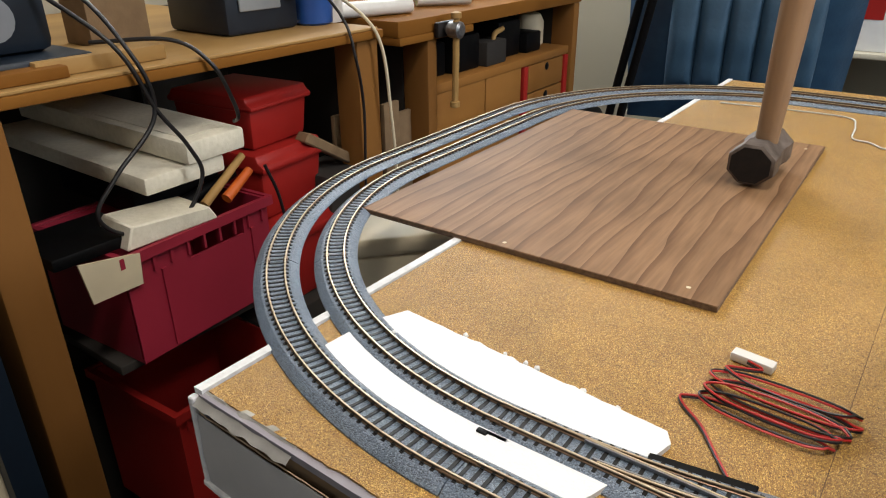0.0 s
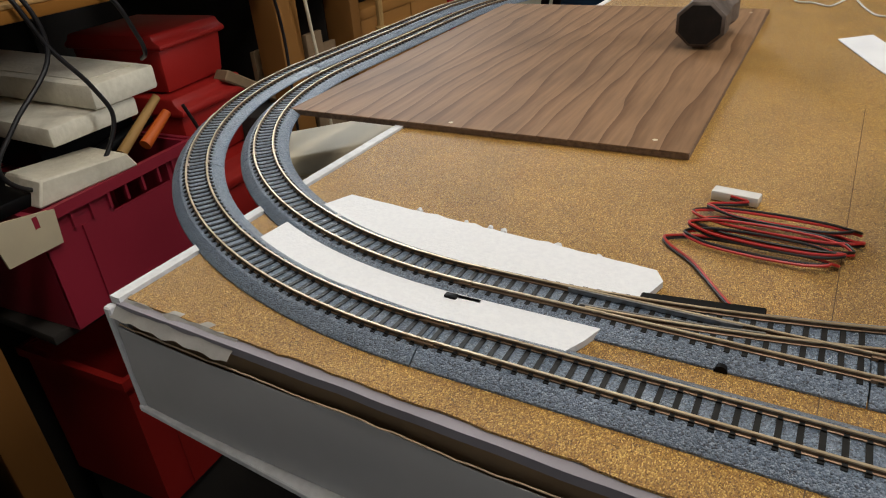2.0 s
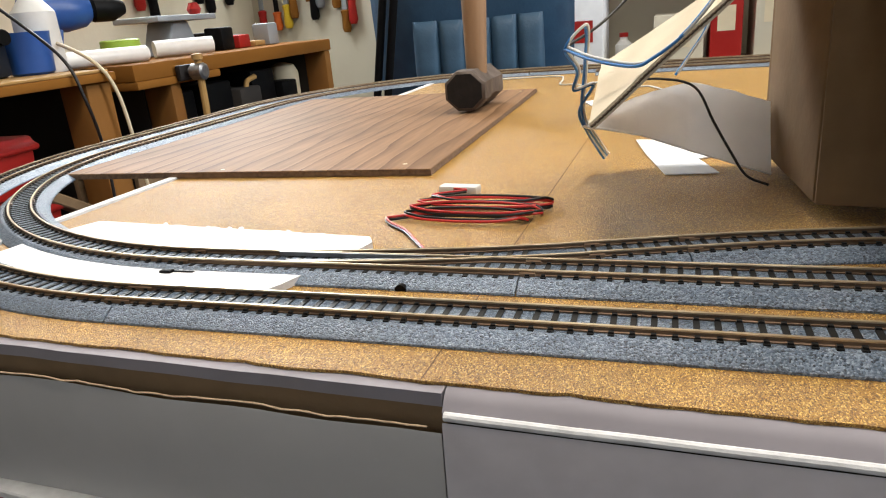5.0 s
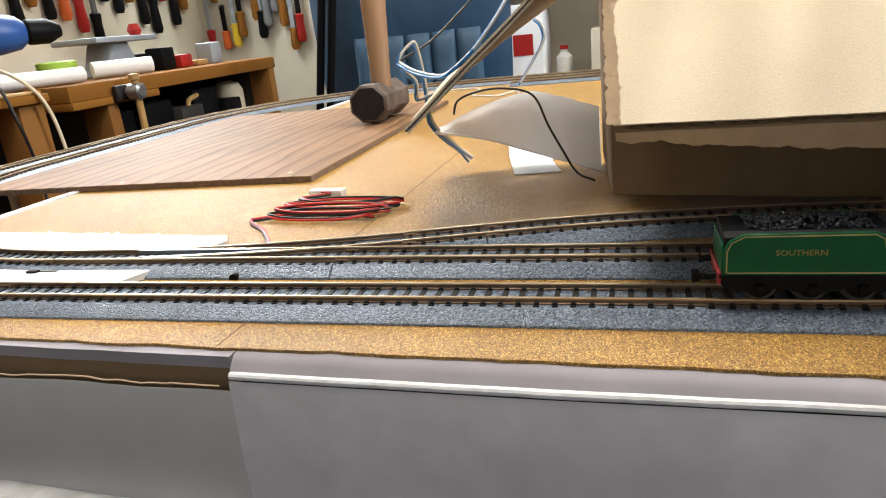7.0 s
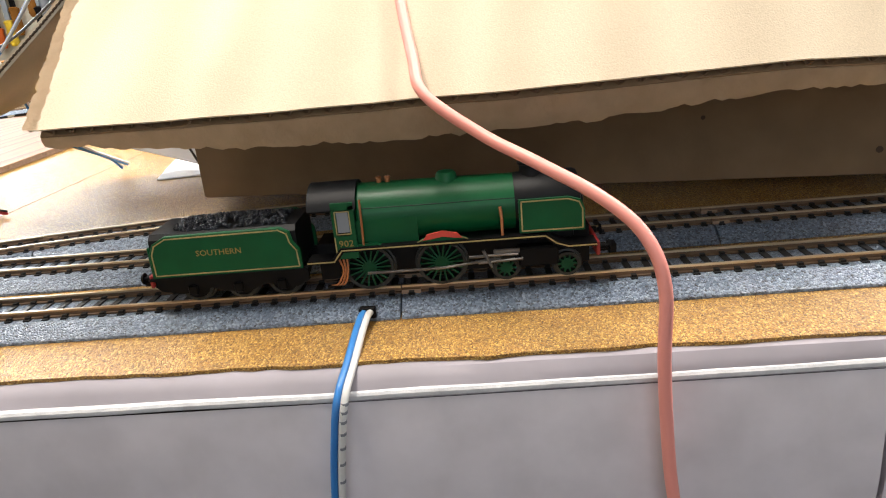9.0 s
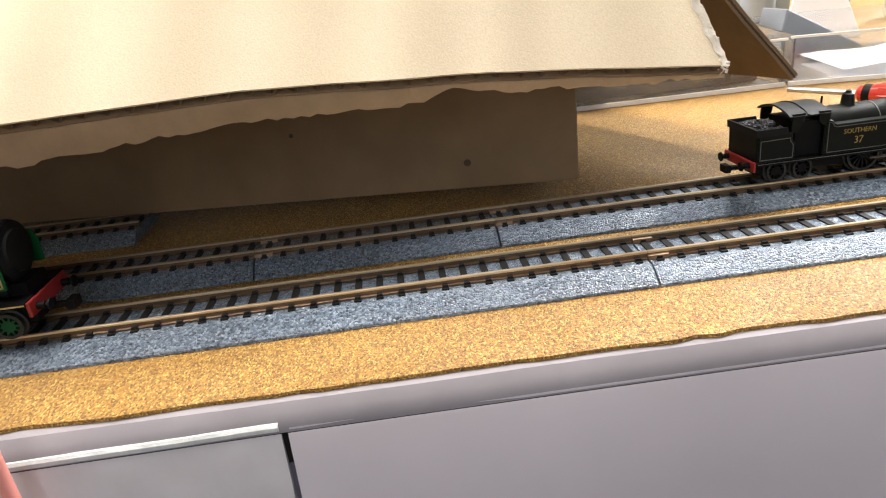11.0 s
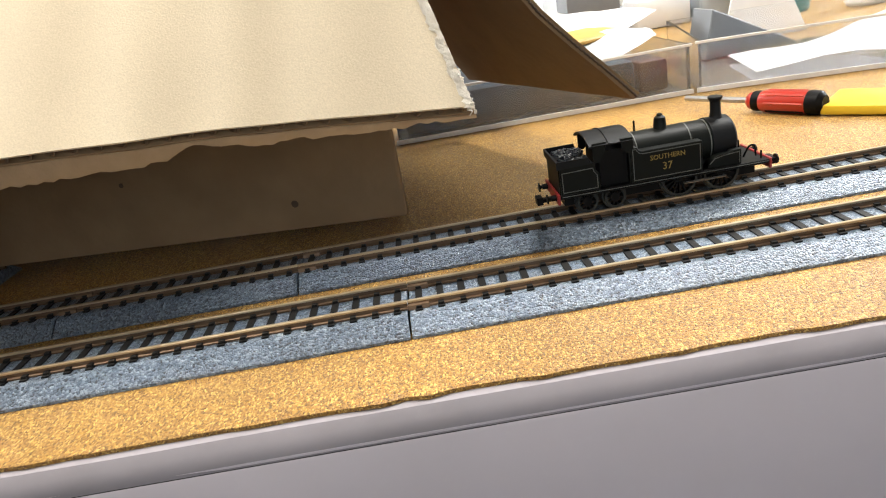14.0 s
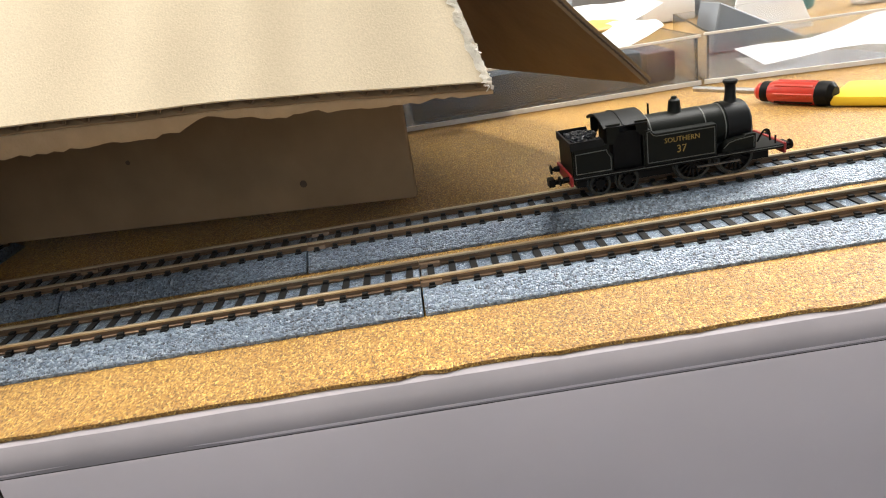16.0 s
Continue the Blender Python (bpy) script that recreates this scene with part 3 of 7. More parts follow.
# faint joints between the cork tiles
for x in (-0.1745,):
    on_board("cork_joint", prism([(x, y_front(x) + 0.001), (x + 0.0003, y_front(x) + 0.001), (x + 0.0063, 0.26), (x + 0.006, 0.26)], -0.0007, 0.00012, "z"), CHIP)
# table that carries the board
tab = thing("trestle_table", "dark wooden table under the layout board", "table", (0.3, 0.35, FLOOR_Z))
part("tabletop", box(-0.60, 0.72, -0.30, 0.36, -FLOOR_Z - 0.08, -FLOOR_Z - 0.0502, 0.004), SHADOWWOOD, tab)
for lx in (-0.5, 0.62):
    for ly in (-0.24, 0.30):
        part("leg", box(lx - 0.02, lx + 0.02, ly - 0.02, ly + 0.02, 0, -FLOOR_Z - 0.081, 0.003), SHADOWWOOD, tab)

# ---- the track ----
RAIL_Z, GAUGE, PITCH, HIGH = 0.0054, 0.0049, 0.0046, 0.87
PROFILE = [(-0.0125, 0.0001), (-0.0124, 0.0008), (-0.0122, 0.0010), (-0.0084, 0.0038), (-0.0080, 0.0040), (0.0080, 0.0040), (0.0084, 0.0038), (0.0122, 0.0010), (0.0124, 0.0008), (0.0125, 0.0001)]


def straight(x, y, heading, length):
    h = radians(heading)
    return lambda s: (x + s * math.cos(h), y + s * math.sin(h), h), length, 1


def arc(x, y, heading, radius, degrees):
    """A curve to the left for positive degrees."""
    h, k = radians(heading), math.copysign(1, degrees)
    cx, cy = x - k * radius * math.sin(h), y + k * radius * math.cos(h)

    def f(s):
        a = h + k * s / radius
        return cx + k * radius * math.sin(a), cy - k * radius * math.cos(a), a
    return f, radius * abs(radians(degrees)), max(2, int(abs(degrees) / 2.5))


def sweep(f, s0, s1, n, prof, caps=True):
    bm = bmesh.new()
    rings = []
    for i in range(n + 1):
        x, y, a = f(s0 + (s1 - s0) * i / n)
        rings.append([bm.verts.new((x - v * math.sin(a), y + v * math.cos(a), z * HIGH)) for v, z in prof])
    m = len(prof)
    for p, q in zip(rings, rings[1:]):
        for k in range(m):
            bm.faces.new((p[k], p[(k + 1) % m], q[(k + 1) % m], q[k]))
    if caps:
        bm.faces.new(rings[0][::-1]), bm.faces.new(rings[-1])
    bmesh.ops.recalc_face_normals(bm, faces=bm.faces[:])
    return bm


def rail_prof(v):
    return [(v - 0.0008, 0.0041), (v + 0.0008, 0.0041), (v + 0.0008, 0.0045), (v + 0.00036, 0.0047), (v + 0.00036, 0.0057), (v - 0.00036, 0.0057), (v - 0.00036, 0.0047), (v - 0.0008, 0.0045)]


def head_prof(v):
    return [(v - 0.00042, 0.00565), (v + 0.00042, 0.00565), (v + 0.00042, 0.0061), (v + 0.00033, 0.0062), (v - 0.00033, 0.0062), (v - 0.00042, 0.0061)]


def sleeper_bm(half=0.0070, m=None):
    bm = bmesh.new()
    bm_box(bm, -0.00075, 0.00075, -half, half, 0.0032, 0.00385, m)
    for v in (-GAUGE, GAUGE):
        bm_box(bm, -0.0006, 0.0006, v - 0.0014, v + 0.0014, 0.00385, 0.00435, m)
    return bm


SLEEPER_MESH = mesh_of("sleeper", sleeper_bm(), SLEEPER)
JOINER = [(-0.0013, 0.0041), (0.0013, 0.0041), (0.0011, 0.0052), (0.0006, 0.0054), (-0.0006, 0.0054), (-0.0011, 0.0052)]


def track_section(piece, label, group, single_sleepers=True, joiners=True):
    f, length, n = piece
    x, y, a = f(0)
    ob = thing("track_section", label, "model track", (x, y, 0), group)
    back = Matrix.Translation((-x, -y, 0))

    def add(name, bm, material, lab=""):
        bmesh.ops.transform(bm, matrix=back, verts=bm.verts[:])
        return part(name, bm, material, ob, lab)
    g = 0.00022
    add("ballast", sweep(f, g, length - g, n, PROFILE), BALLAST, "moulded grey granite ballast bed")
    for v in (-GAUGE, GAUGE):
        rail = add("rail", sweep(f, 0.0001, length - 0.0001, n, rail_prof(v)), COPPERY, "brown-sided metal rail")
        hd = sweep(f, 0.0001, length - 0.0001, n, head_prof(v))
        bmesh.ops.transform(hd, matrix=back, verts=hd.verts[:])
        part("rail_head", hd, RAIL, rail, "worn bright rail top")
        if joiners:
            add("rail_joiner", sweep(f, 0.0, 0.0045, 1, [(q + v, z) for q, z in JOINER]), COPPERY)
    count = int(length / PITCH)
    rest = bmesh.new()
    for i in range(count):
        px, py, pa = f((i + 0.5) * length / count)
        m = pose(px - x, py - y, 0, 0, 0, math.degrees(pa))
        if single_sleepers:
            s = new("sleeper", SLEEPER_MESH)
            s.parent, s.matrix_basis = ob, m
        else:
            bm_box(rest, -0.00075, 0.00075, -0.0077, 0.0077, 0.0032, 0.00385, m)
    if single_sleepers:
        rest.free()
    else:
        part("sleeper_strip", rest, SLEEPER, ob)["kind"] = "stuff"
    return ob


CX, RO, RI, YI, FAR = -0.277, 0.249, 0.216, 0.033, 0.684
XR = 0.55
OUT_LABEL = "grey ballasted straight model track with dark sleepers"
CUR_LABEL = "curved grey ballasted model track overhanging the board edge"
FAR_LABEL = "model track along the back of the layout"
for a, b in zip((CX, 0.0075, 0.180, 0.428), (0.0075, 0.180, 0.428, XR)):
    track_section(straight(a, 0, 0, b - a), OUT_LABEL, "outer straight track")
for a, b in zip((-0.163, 0.090, 0.152, 0.400), (0.090, 0.152, 0.400, XR)):
    track_section(straight(a, YI, 0, b - a), OUT_LABEL, "inner straight track")
LY = FAR - RO
for k in range(2):
    for r, cy in ((RO, RO), (RI, YI + RI)):
        a0 = 270 - 45 * k
        track_section(arc(CX + r * math.cos(radians(a0)), cy + r * math.sin(radians(a0)), a0 - 90, r, -45), CUR_LABEL, "curved track")
        a0 = 180 - 45 * k
        track_section(arc(CX + r * math.cos(radians(a0)), LY + r * math.sin(radians(a0)), a0 - 90, r, -45), FAR_LABEL, "curved track", False)
for r in (RO, RI):
    track_section(straight(CX - r, RO, 90, LY - RO), "model track along the open side of the layout", "side track")
for y in (FAR, FAR - YI):
    for a, b in ((CX, -0.039), (-0.039, 0.209), (0.209, XR)):
        track_section(straight(a, y, 0, b - a), FAR_LABEL, "far track", False)
    r = RO if y == FAR else RI
    for k in range(4):
        a0 = -90 + 45 * k
        cy = (RO if k < 2 else LY)
        track_section(arc(XR + r * math.cos(radians(a0)), cy + r * math.sin(radians(a0)), a0 + 90, r, 45), FAR_LABEL, "far curved track", False)
    track_section(straight(XR + r, RO, 90, LY - RO), FAR_LABEL, "far track", False)
# third road along the back
for a, b in ((-0.20, 0.048), (0.048, 0.296)):
    track_section(straight(a, FAR - 2 * YI, 0, b - a), FAR_LABEL, "far track", False)

# turnout in the inner road and its siding
RT = 0.481
sx0, sx1 = CX, -0.163
turn = thing("turnout", "grey ballasted model turnout with silver switch blades", "model turnout", (sx0, YI, 0))
TB = Matrix.Translation((-sx0, -YI, 0))


def on_turn(name, bm, material, label="", parent=None):
    bmesh.ops.transform(bm, matrix=TB, verts=bm.verts[:])
    return part(name, bm, material, parent or turn, label)


mainf, ml, _ = straight(sx0, YI, 0, sx1 - sx0)
divf, dl, _ = arc(sx0 + 0.006, YI, 0, RT, 15)
on_turn("ballast", sweep(mainf, 0.0002, ml - 0.0002, 1, PROFILE), BALLAST, "moulded grey ballast bed")
on_turn("ballast", sweep(divf, 0.02, dl - 0.0002, 12, [(v * 0.998, z - 0.00025 if z > 0.003 else z) for v, z in PROFILE]), BALLAST)
for v in (-GAUGE, GAUGE):
    rl = on_turn("rail", sweep(mainf, 0.0001, ml, 1, rail_prof(v)), COPPERY, "brown-sided metal rail")
    on_turn("rail_head", sweep(mainf, 0.0001, ml, 1, head_prof(v)), RAIL, "", rl)
    rl = on_turn("rail", sweep(divf, 0.032 if v < 0 else 0.004, dl, 16, [(q, z - 0.0001) for q, z in rail_prof(v)]), COPPERY)
    on_turn("rail_head", sweep(divf, 0.032 if v < 0 else 0.004, dl, 16, [(q, z - 0.00012) for q, z in head_prof(v)]), RAIL, "", rl)
for f_, v in ((mainf, GAUGE - 0.0009), (divf, -GAUGE + 0.0009)):
    on_turn("switch_blade", sweep(f_, 0.030, 0.082, 10, [(v - 0.0003, 0.0044), (v + 0.0003, 0.0044), (v + 0.0003, 0.0061), (v - 0.0003, 0.0061)]), STEEL, "bright silver switch blade")
for i in range(25):
    s = (i + 0.5) * ml / 25
    d = divf(max(s - 0.006, 0))[1] - YI
    b = bmesh.new()
    bm_box(b, sx0 + s - 0.00075, sx0 + s + 0.00075, YI - 0.0078, YI + d + 0.0078, 0.0032, 0.00375)
    on_turn("sleeper", b, SLEEPER)
on_turn("switch_plate", prism([(-0.226, 0.0430), (-0.190, 0.0475), (-0.190, 0.0525), (-0.226, 0.0470)], 0.0004, 0.0030, "z", 0.0004, 1), BLACK, "black plastic switch machine cover")
on_turn("lever_slot", box(-0.2815, -0.2710, 0.0212, 0.0235, 0.0010, 0.0026, 0.0003), BLACK, "black lever slot")
on_turn("lever", box(-0.2835, -0.2790, 0.0200, 0.0225, 0.0021, 0.0035, 0.0004), BLACK)
on_turn("wire_notch", cyl((-0.1975, 0.0203, 0.0003), (-0.1975, 0.0220, 0.0003), 0.0018, n=14), BLACK, "dark moulded wire notch")
ex, ey, ea = divf(dl)
track_section(straight(ex, ey, 15, 0.029), "short dark siding track", "siding track")
ex, ey = ex + 0.029 * math.cos(ea), ey + 0.029 * math.sin(ea)
back15 = arc(ex, ey, 15, RT, -15)
track_section(back15, "curved siding track leading under the cardboard box", "siding track")
ex, ey, _ = back15[0](back15[1])
track_section(straight(ex, ey, 0, 0.042), "siding track running under the cardboard box", "siding track")

# ---- things on the board ----
# walnut-faced panel that overhangs the open side
pan = thing("veneered_board", "walnut veneered chipboard panel lying on the cork", "board", (-0.35, 0.32, 0.0), m=pose(-0.236, 0.1640, 0, 0, 0, 0.8))
PW, PD = 0.232, 0.322
part("core", box(-PW, 0, 0, PD, 0.0003, 0.0030), CHIP, pan, "pale chipboard core")
part("face", box(-PW + 0.0002, -0.0002, 0.0002, PD - 0.0002, 0.00305, 0.0036, 0.0002, 1), VENEER, pan, "dark walnut wood-grain face")
for hx, hy in ((-0.018, 0.012), (-0.125, 0.006), (-0.012, 0.305)):
    part("screw_hole", lathe([(0.0008, 0.00355), (0.0013, 0.0037), (0.0009, 0.0038), (0.0007, 0.00365)], (hx, hy, 0), 12), CREAM, pan, "small worn screw hole")

# club hammer standing on its head
ham = thing("hammer", "rusty octagonal hammer standing upright on the panel", "hammer", (-0.269, 0.346, 0.0036))
oct_ = [(0.0172 * math.cos(radians(22.5 + 45 * k)), 0.0172 + 0.0172 * math.sin(radians(22.5 + 45 * k))) for k in range(8)]
oct_ = [(a, b * 0.925 + 0.0004) for a, b in oct_]
hb = bmesh.new()
rings = []
for yy, sc in ((0.0, 0.86), (0.0012, 0.97), (0.003, 1.0), (0.018, 1.0), (0.021, 0.90), (0.041, 0.90), (0.044, 1.0), (0.058, 1.0), (0.060, 0.9)):
    rings.append([hb.verts.new((a * sc, yy, 0.0164 + (b - 0.0164) * sc)) for a, b in oct_])
for a, b in zip(rings, rings[1:]):
    for k in range(8):
        hb.faces.new((a[k], a[(k + 1) % 8], b[(k + 1) % 8], b[k]))
hb.faces.new(rings[0]), hb.faces.new(rings[-1][::-1])
bmesh.ops.recalc_face_normals(hb, faces=hb.faces[:])
hh = part("head", hb, IRONTOP, ham, "worn brown iron head")
part("striking_face", prism([(a * 0.84, 0.0164 + (b - 0.0164) * 0.84) for a, b in oct_], -0.0006, 0.0002, "y"), IRON, hh, "dark rusted striking face")
hp = bmesh.new()
rings = []
for z, w, d in ((0.026, 0.0078, 0.0098), (0.033, 0.0080, 0.0100), (0.05, 0.0084, 0.0108), (0.10, 0.0100, 0.0125), (0.16, 0.0108, 0.0132), (0.24, 0.0104, 0.0128), (0.30, 0.0110, 0.0135)):
    rings.append([hp.verts.new((0.002 + 0.02 * (z - 0.03) + w * math.cos(2 * math.pi * k / 20), 0.031 + d * math.sin(2 * math.pi * k / 20), z)) for k in range(20)])
for a, b in zip(rings, rings[1:]):
    for k in range(20):
        hp.faces.new((a[k], a[(k + 1) % 20], b[(k + 1) % 20], b[k]))
hp.faces.new(rings[0][::-1]), hp.faces.new(rings[-1])
part("handle", hp, HANDLE, ham, "grey-brown weathered wooden handle", 1.0)

# white foam sheet under the tracks
edge = [(-0.3600, 0.0750), (-0.3690, 0.0560), (-0.3720, 0.0245), (-0.3430, 0.0165), (-0.300, 0.0110), (-0.240, 0.0050), (-0.2345, 0.0160), (-0.2230, 0.0500), (-0.2215, 0.0560), (-0.2250, 0.0620)]
top = [(-0.2250 - 0.135 * i / 30, 0.0620 + 0.013 * i / 30 + 0.0006 * noise.noise((i * 0.9, 2, 0)) + (0.0011 if i in (9, 16, 20) else 0)) for i in range(1, 30)]
single("foam_sheet", prism(edge + top, 0.0002, 0.0026, "z"), FOAM, "white foam offcut lying under the tracks", "foam sheet")
for i, (x, y) in enumerate(((-0.262, 0.0675), (-0.285, 0.0705), (-0.291, 0.0712), (-0.302, 0.0720), (-0.325, 0.0745), (-0.246, 0.0655), (-0.352, 0.0550))):
    cb = bmesh.new()
    bmesh.ops.create_icosphere(cb, subdivisions=2, radius=rnd(0.0008, 0.0016))
    for v in cb.verts:
        v.co *= 1 + 0.35 * noise.noise(v.co * 1500 + Vector((i, 0, 0)))
    single("foam_crumb", cb, FOAM, "torn white crumb of foam", "foam crumb", "foam crumbs", place=(x, y, 0.0027 if i == 6 else 0.0012))

# coil of red and black wire with its plug
coil = thing("wire_coil", "coil of red and black twin wire on the cork", "wire", (-0.20, 0.105, 0.0))


def coil_path(side):
    """Long flat loops laid beside and over one another, from the track to the plug."""
    pts = [(-0.1965, 0.0470, 0.0010), (-0.2060, 0.0600, 0.0009), (-0.2160, 0.0740, 0.0009), (-0.2250, 0.0820, 0.0010)]
    turns, n = 5.5, 16
    for i in range(8, int(turns * n) + 1):
        th = 2 * math.pi * i / n
        q = i / (turns * n)
        k = int(i / n)
        half = 0.0285 - 0.004 * ((k * 3) % 4) / 3 + 0.0012 * noise.noise((q * 6, 2, 0))
        c, sn = math.cos(th), math.sin(th)
        flat = math.copysign(abs(c) ** 0.6, c)
        x = -0.1995 + 0.006 * q - 0.003 * noise.noise((q * 4, 5, 0)) + half * flat
        y = 0.0820 + 0.0330 * q - 0.0058 * sn + 0.0014 * noise.noise((q * 11, 1, 0)) - 0.05 * (x + 0.2)
        z = 0.0016 + 0.0009 * (k % 3) + 0.0004 * math.sin(3 * th)
        pts.append((x, y, z))
    pts += [(-0.205, 0.1200, 0.0040), (-0.212, 0.1245, 0.0034)]
    return [(x, y + side * 0.00055 * math.cos(0.23 * i), z + side * 0.0005 * math.sin(0.23 * i)) for i, (x, y, z) in enumerate(pts)]


for side, m_, lab in ((1, REDWIRE, "red insulated wire"), (-1, BLACKWIRE, "black insulated wire")):
    part("wire", tube(spline(coil_path(side), 3), 0.00050, 7), m_, coil, lab).location = (0.20, -0.105, 0)
pl = box(-0.0090, 0.0090, -0.0030, 0.0030, 0.0001, 0.0042, 0.0006)
plug = part("plug", pl, NYLON, coil, "white nylon plug")
plug.matrix_basis = pose(-0.0105, 0.0235, 0.0002, 0, 0, -7)

# ---- cardboard box over the siding ----
A, B = Vector((-0.0765, 0.0950)), Vector((0.1808, 0.0508))
BL, BZ, BH = (B - A).length, 0.0055, 0.118
carton = thing("cardboard_box", "open cardboard box with torn flaps beside the track", "cardboard box", m=pose(A.x, A.y, 0, 0, 0, math.degrees(math.atan2(B.y - A.y, B.x - A.x))))
CT = 0.003
INV = carton.matrix_basis.inverted()
P0, P1 = INV @ Vector((-0.0830, 0.182, 0)), INV @ Vector((0.1700, 0.205, 0))
FOOT = [Vector((0, 0, 0)), Vector((BL, 0, 0)), P1, P0]


def box_wall(i):
    """One wall of the slightly skewed box, standing inside the footprint's edge."""
    a, b = FOOT[i], FOOT[(i + 1) % 4]
    d = (b - a).normalized()
    n = Vector((-d.y, d.x, 0))
    a, b = (a, b) if i % 2 == 0 else (a + d * CT * 1.1, b - d * CT * 1.1)
    return prism([tuple((p + n * k)[:2]) for p, k in ((a, 0), (b, 0), (b, CT), (a, CT))], BZ, BH, "z", 0.0011, 2)


# walls darker than the flap's card: shade under the flap is in their colour
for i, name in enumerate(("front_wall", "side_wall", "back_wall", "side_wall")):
    part(name, box_wall(i), CARDSHADE, carton)
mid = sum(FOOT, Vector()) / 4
part("base", prism([tuple((p.lerp(mid, 0.03))[:2]) for p in FOOT], BZ, BZ + CT, "z"), CARDSHADE, carton)
for x, z in ((0.178, 0.026), (0.229, 0.0135)):
    part("scuff", lathe([(0.0004, -0.00012), (0.0011 if z < 0.018 else 0.0007, -0.0001), (0.0008, 0.0003)], (x, 0, z), 10, "y"), SCUFF, carton, "small dark scuff")
EDGE = [(-0.0725, 0.0016, 0.0452), (-0.01, -0.0004, 0.0450), (0.05, 0.0020, 0.0452), (0.10, 0.0050, 0.0458), (0.15, 0.0065, 0.0434), (0.2010, 0.0060, 0.0388)]


def along(t, pts):
    """A place at the share t of a broken line, by its first coordinate."""
    x = pts[0][0] + t * (pts[-1][0] - pts[0][0])
    for p, q in zip(pts, pts[1:]):
        if x <= q[0] + 1e-9:
            k = (x - p[0]) / (q[0] - p[0])
            return Vector(p).lerp(Vector(q), k)
    return Vector(pts[-1])


NU, NV = 60, 8
NRM = Vector((0, -0.75, 0.66))


def flap_point(u, v, off):
    """On the front flap: u along it, v from the hinge to the free edge, off above its face."""
    low = INV @ along(u, EDGE)
    high = Vector((u * BL, 0.0, BH))
    p = high.lerp(low, v)
    bow = 0.0022 * math.sin(math.pi * v) * math.sin(3.1 * u + 0.5) + 0.0006 * noise.noise((u * 14, v * 3, 0))
    return p + NRM * (off + bow)


def flap_sheet(off0, off1, ragged=0.0, v0=0.0):
    bm = bmesh.new()
    g = []
    for off in (off0, off1):
        layer = []
        for i in range(NU + 1):
            u = i / NU
            cut = 1.0 + ragged * (noise.noise((u * 60, 0, off * 900)) - 0.3)
            layer.append([bm.verts.new(flap_point(u, v0 + (cut - v0) * j / NV, off)) for j in range(NV + 1)])
        g.append(layer)
    for k, layer in enumerate(g):
        for i in range(NU):
            for j in range(NV):
                q = (layer[i][j], layer[i + 1][j], layer[i + 1][j + 1], layer[i][j + 1])
                bm.faces.new(q if k else q[::-1])
    for i in range(NU):
        for j in (0, NV):
            bm.faces.new((g[0][i][j], g[0][i + 1][j], g[1][i + 1][j], g[1][i][j]))
    for j in range(NV):
        for i in (0, NU):
            bm.faces.new((g[0][i][j], g[0][i][j + 1], g[1][i][j + 1], g[1][i][j]))
    bmesh.ops.recalc_face_normals(bm, faces=bm.faces[:])
    return bm


flap = part("front_flap", flap_sheet(0.0033, 0.0038), CARD, carton, "pale cream outer face of the flap")
# underside of the flap, its shade painted in as darker card
part("inner_face", flap_sheet(0.0, 0.0005, 0.006), CARDSHADE, flap)
fl = bmesh.new()
pr = []
for i in range(NU * 8 + 1):
    u = 0.004 + 0.992 * i / (NU * 8)
    o = 0.00190 + 0.00120 * math.sin(u * BL / 0.0044 * 2 * math.pi)
    pr.append([fl.verts.new(flap_point(u, v, o + d)) for v, d in ((0.93, -0.00016), (0.994, -0.00016), (0.994, 0.00016), (0.93, 0.00016))])
for a, b in zip(pr, pr[1:]):
    for k in range(4):
        fl.faces.new((a[k], b[k], b[(k + 1) % 4], a[(k + 1) % 4]))
bmesh.ops.recalc_face_normals(fl, faces=fl.faces[:])
part("corrugation", fl, FLUTE, flap, "brown corrugated core along the cut edge")
# torn liner paper that hangs below the cut edge
lin = bmesh.new()
DROP = [(0, 0.02), (0.06, 0.035), (0.16, 0.058), (0.3, 0.072), (0.45, 0.068), (0.58, 0.052), (0.63, 0.045), (0.69, 0.043), (0.73, 0.040), (0.765, 0.030), (0.785, 0.008), (0.81, 0.020), (0.84, 0.022), (0.90, 0.018), (0.94, 0.014), (1.0, 0.006)]
g = []
for i in range(161):
    u = i / 160
    d = along(u, [(a, b, 0) for a, b in DROP])[1] + 0.010 * noise.noise((u * 40, 1, 0)) + 0.008 * noise.noise((u * 150, 2, 0))
    g.append([lin.verts.new(flap_point(u, 0.93 + 0.035 * k, 0.0001)) for k in range(2)] + [lin.verts.new(flap_point(u, 1.0, 0.0001) + Vector((0, 0.35 * q, -1)) * max(d, 0.006) * 0.10 * q) for q in (0, 0.5, 1)])
for a, b in zip(g, g[1:]):
    for k in range(4):
        lin.faces.new((a[k], b[k], b[k + 1], a[k + 1]))
bmesh.ops.solidify(lin, geom=lin.faces[:], thickness=0.0002)
part("torn_liner", lin, LINER, flap, "ragged torn liner paper")
# torn outer paper along the flap's open end
tr = bmesh.new()
g = []
for i in range(71):
    v = 0.30 + 0.70 * i / 70
    w = 0.007 + 0.005 * noise.noise((v * 20, 3, 0)) + 0.003 * noise.noise((v * 75, 5, 0)) if v > 0.36 else 0.002
    g.append([tr.verts.new(flap_point(-0.005 - 0.004 * noise.noise((v * 55, 8, 0)) + (w + 0.005) * k / 3, v, 0.0041 - 0.0001 * k)) for k in range(4)])
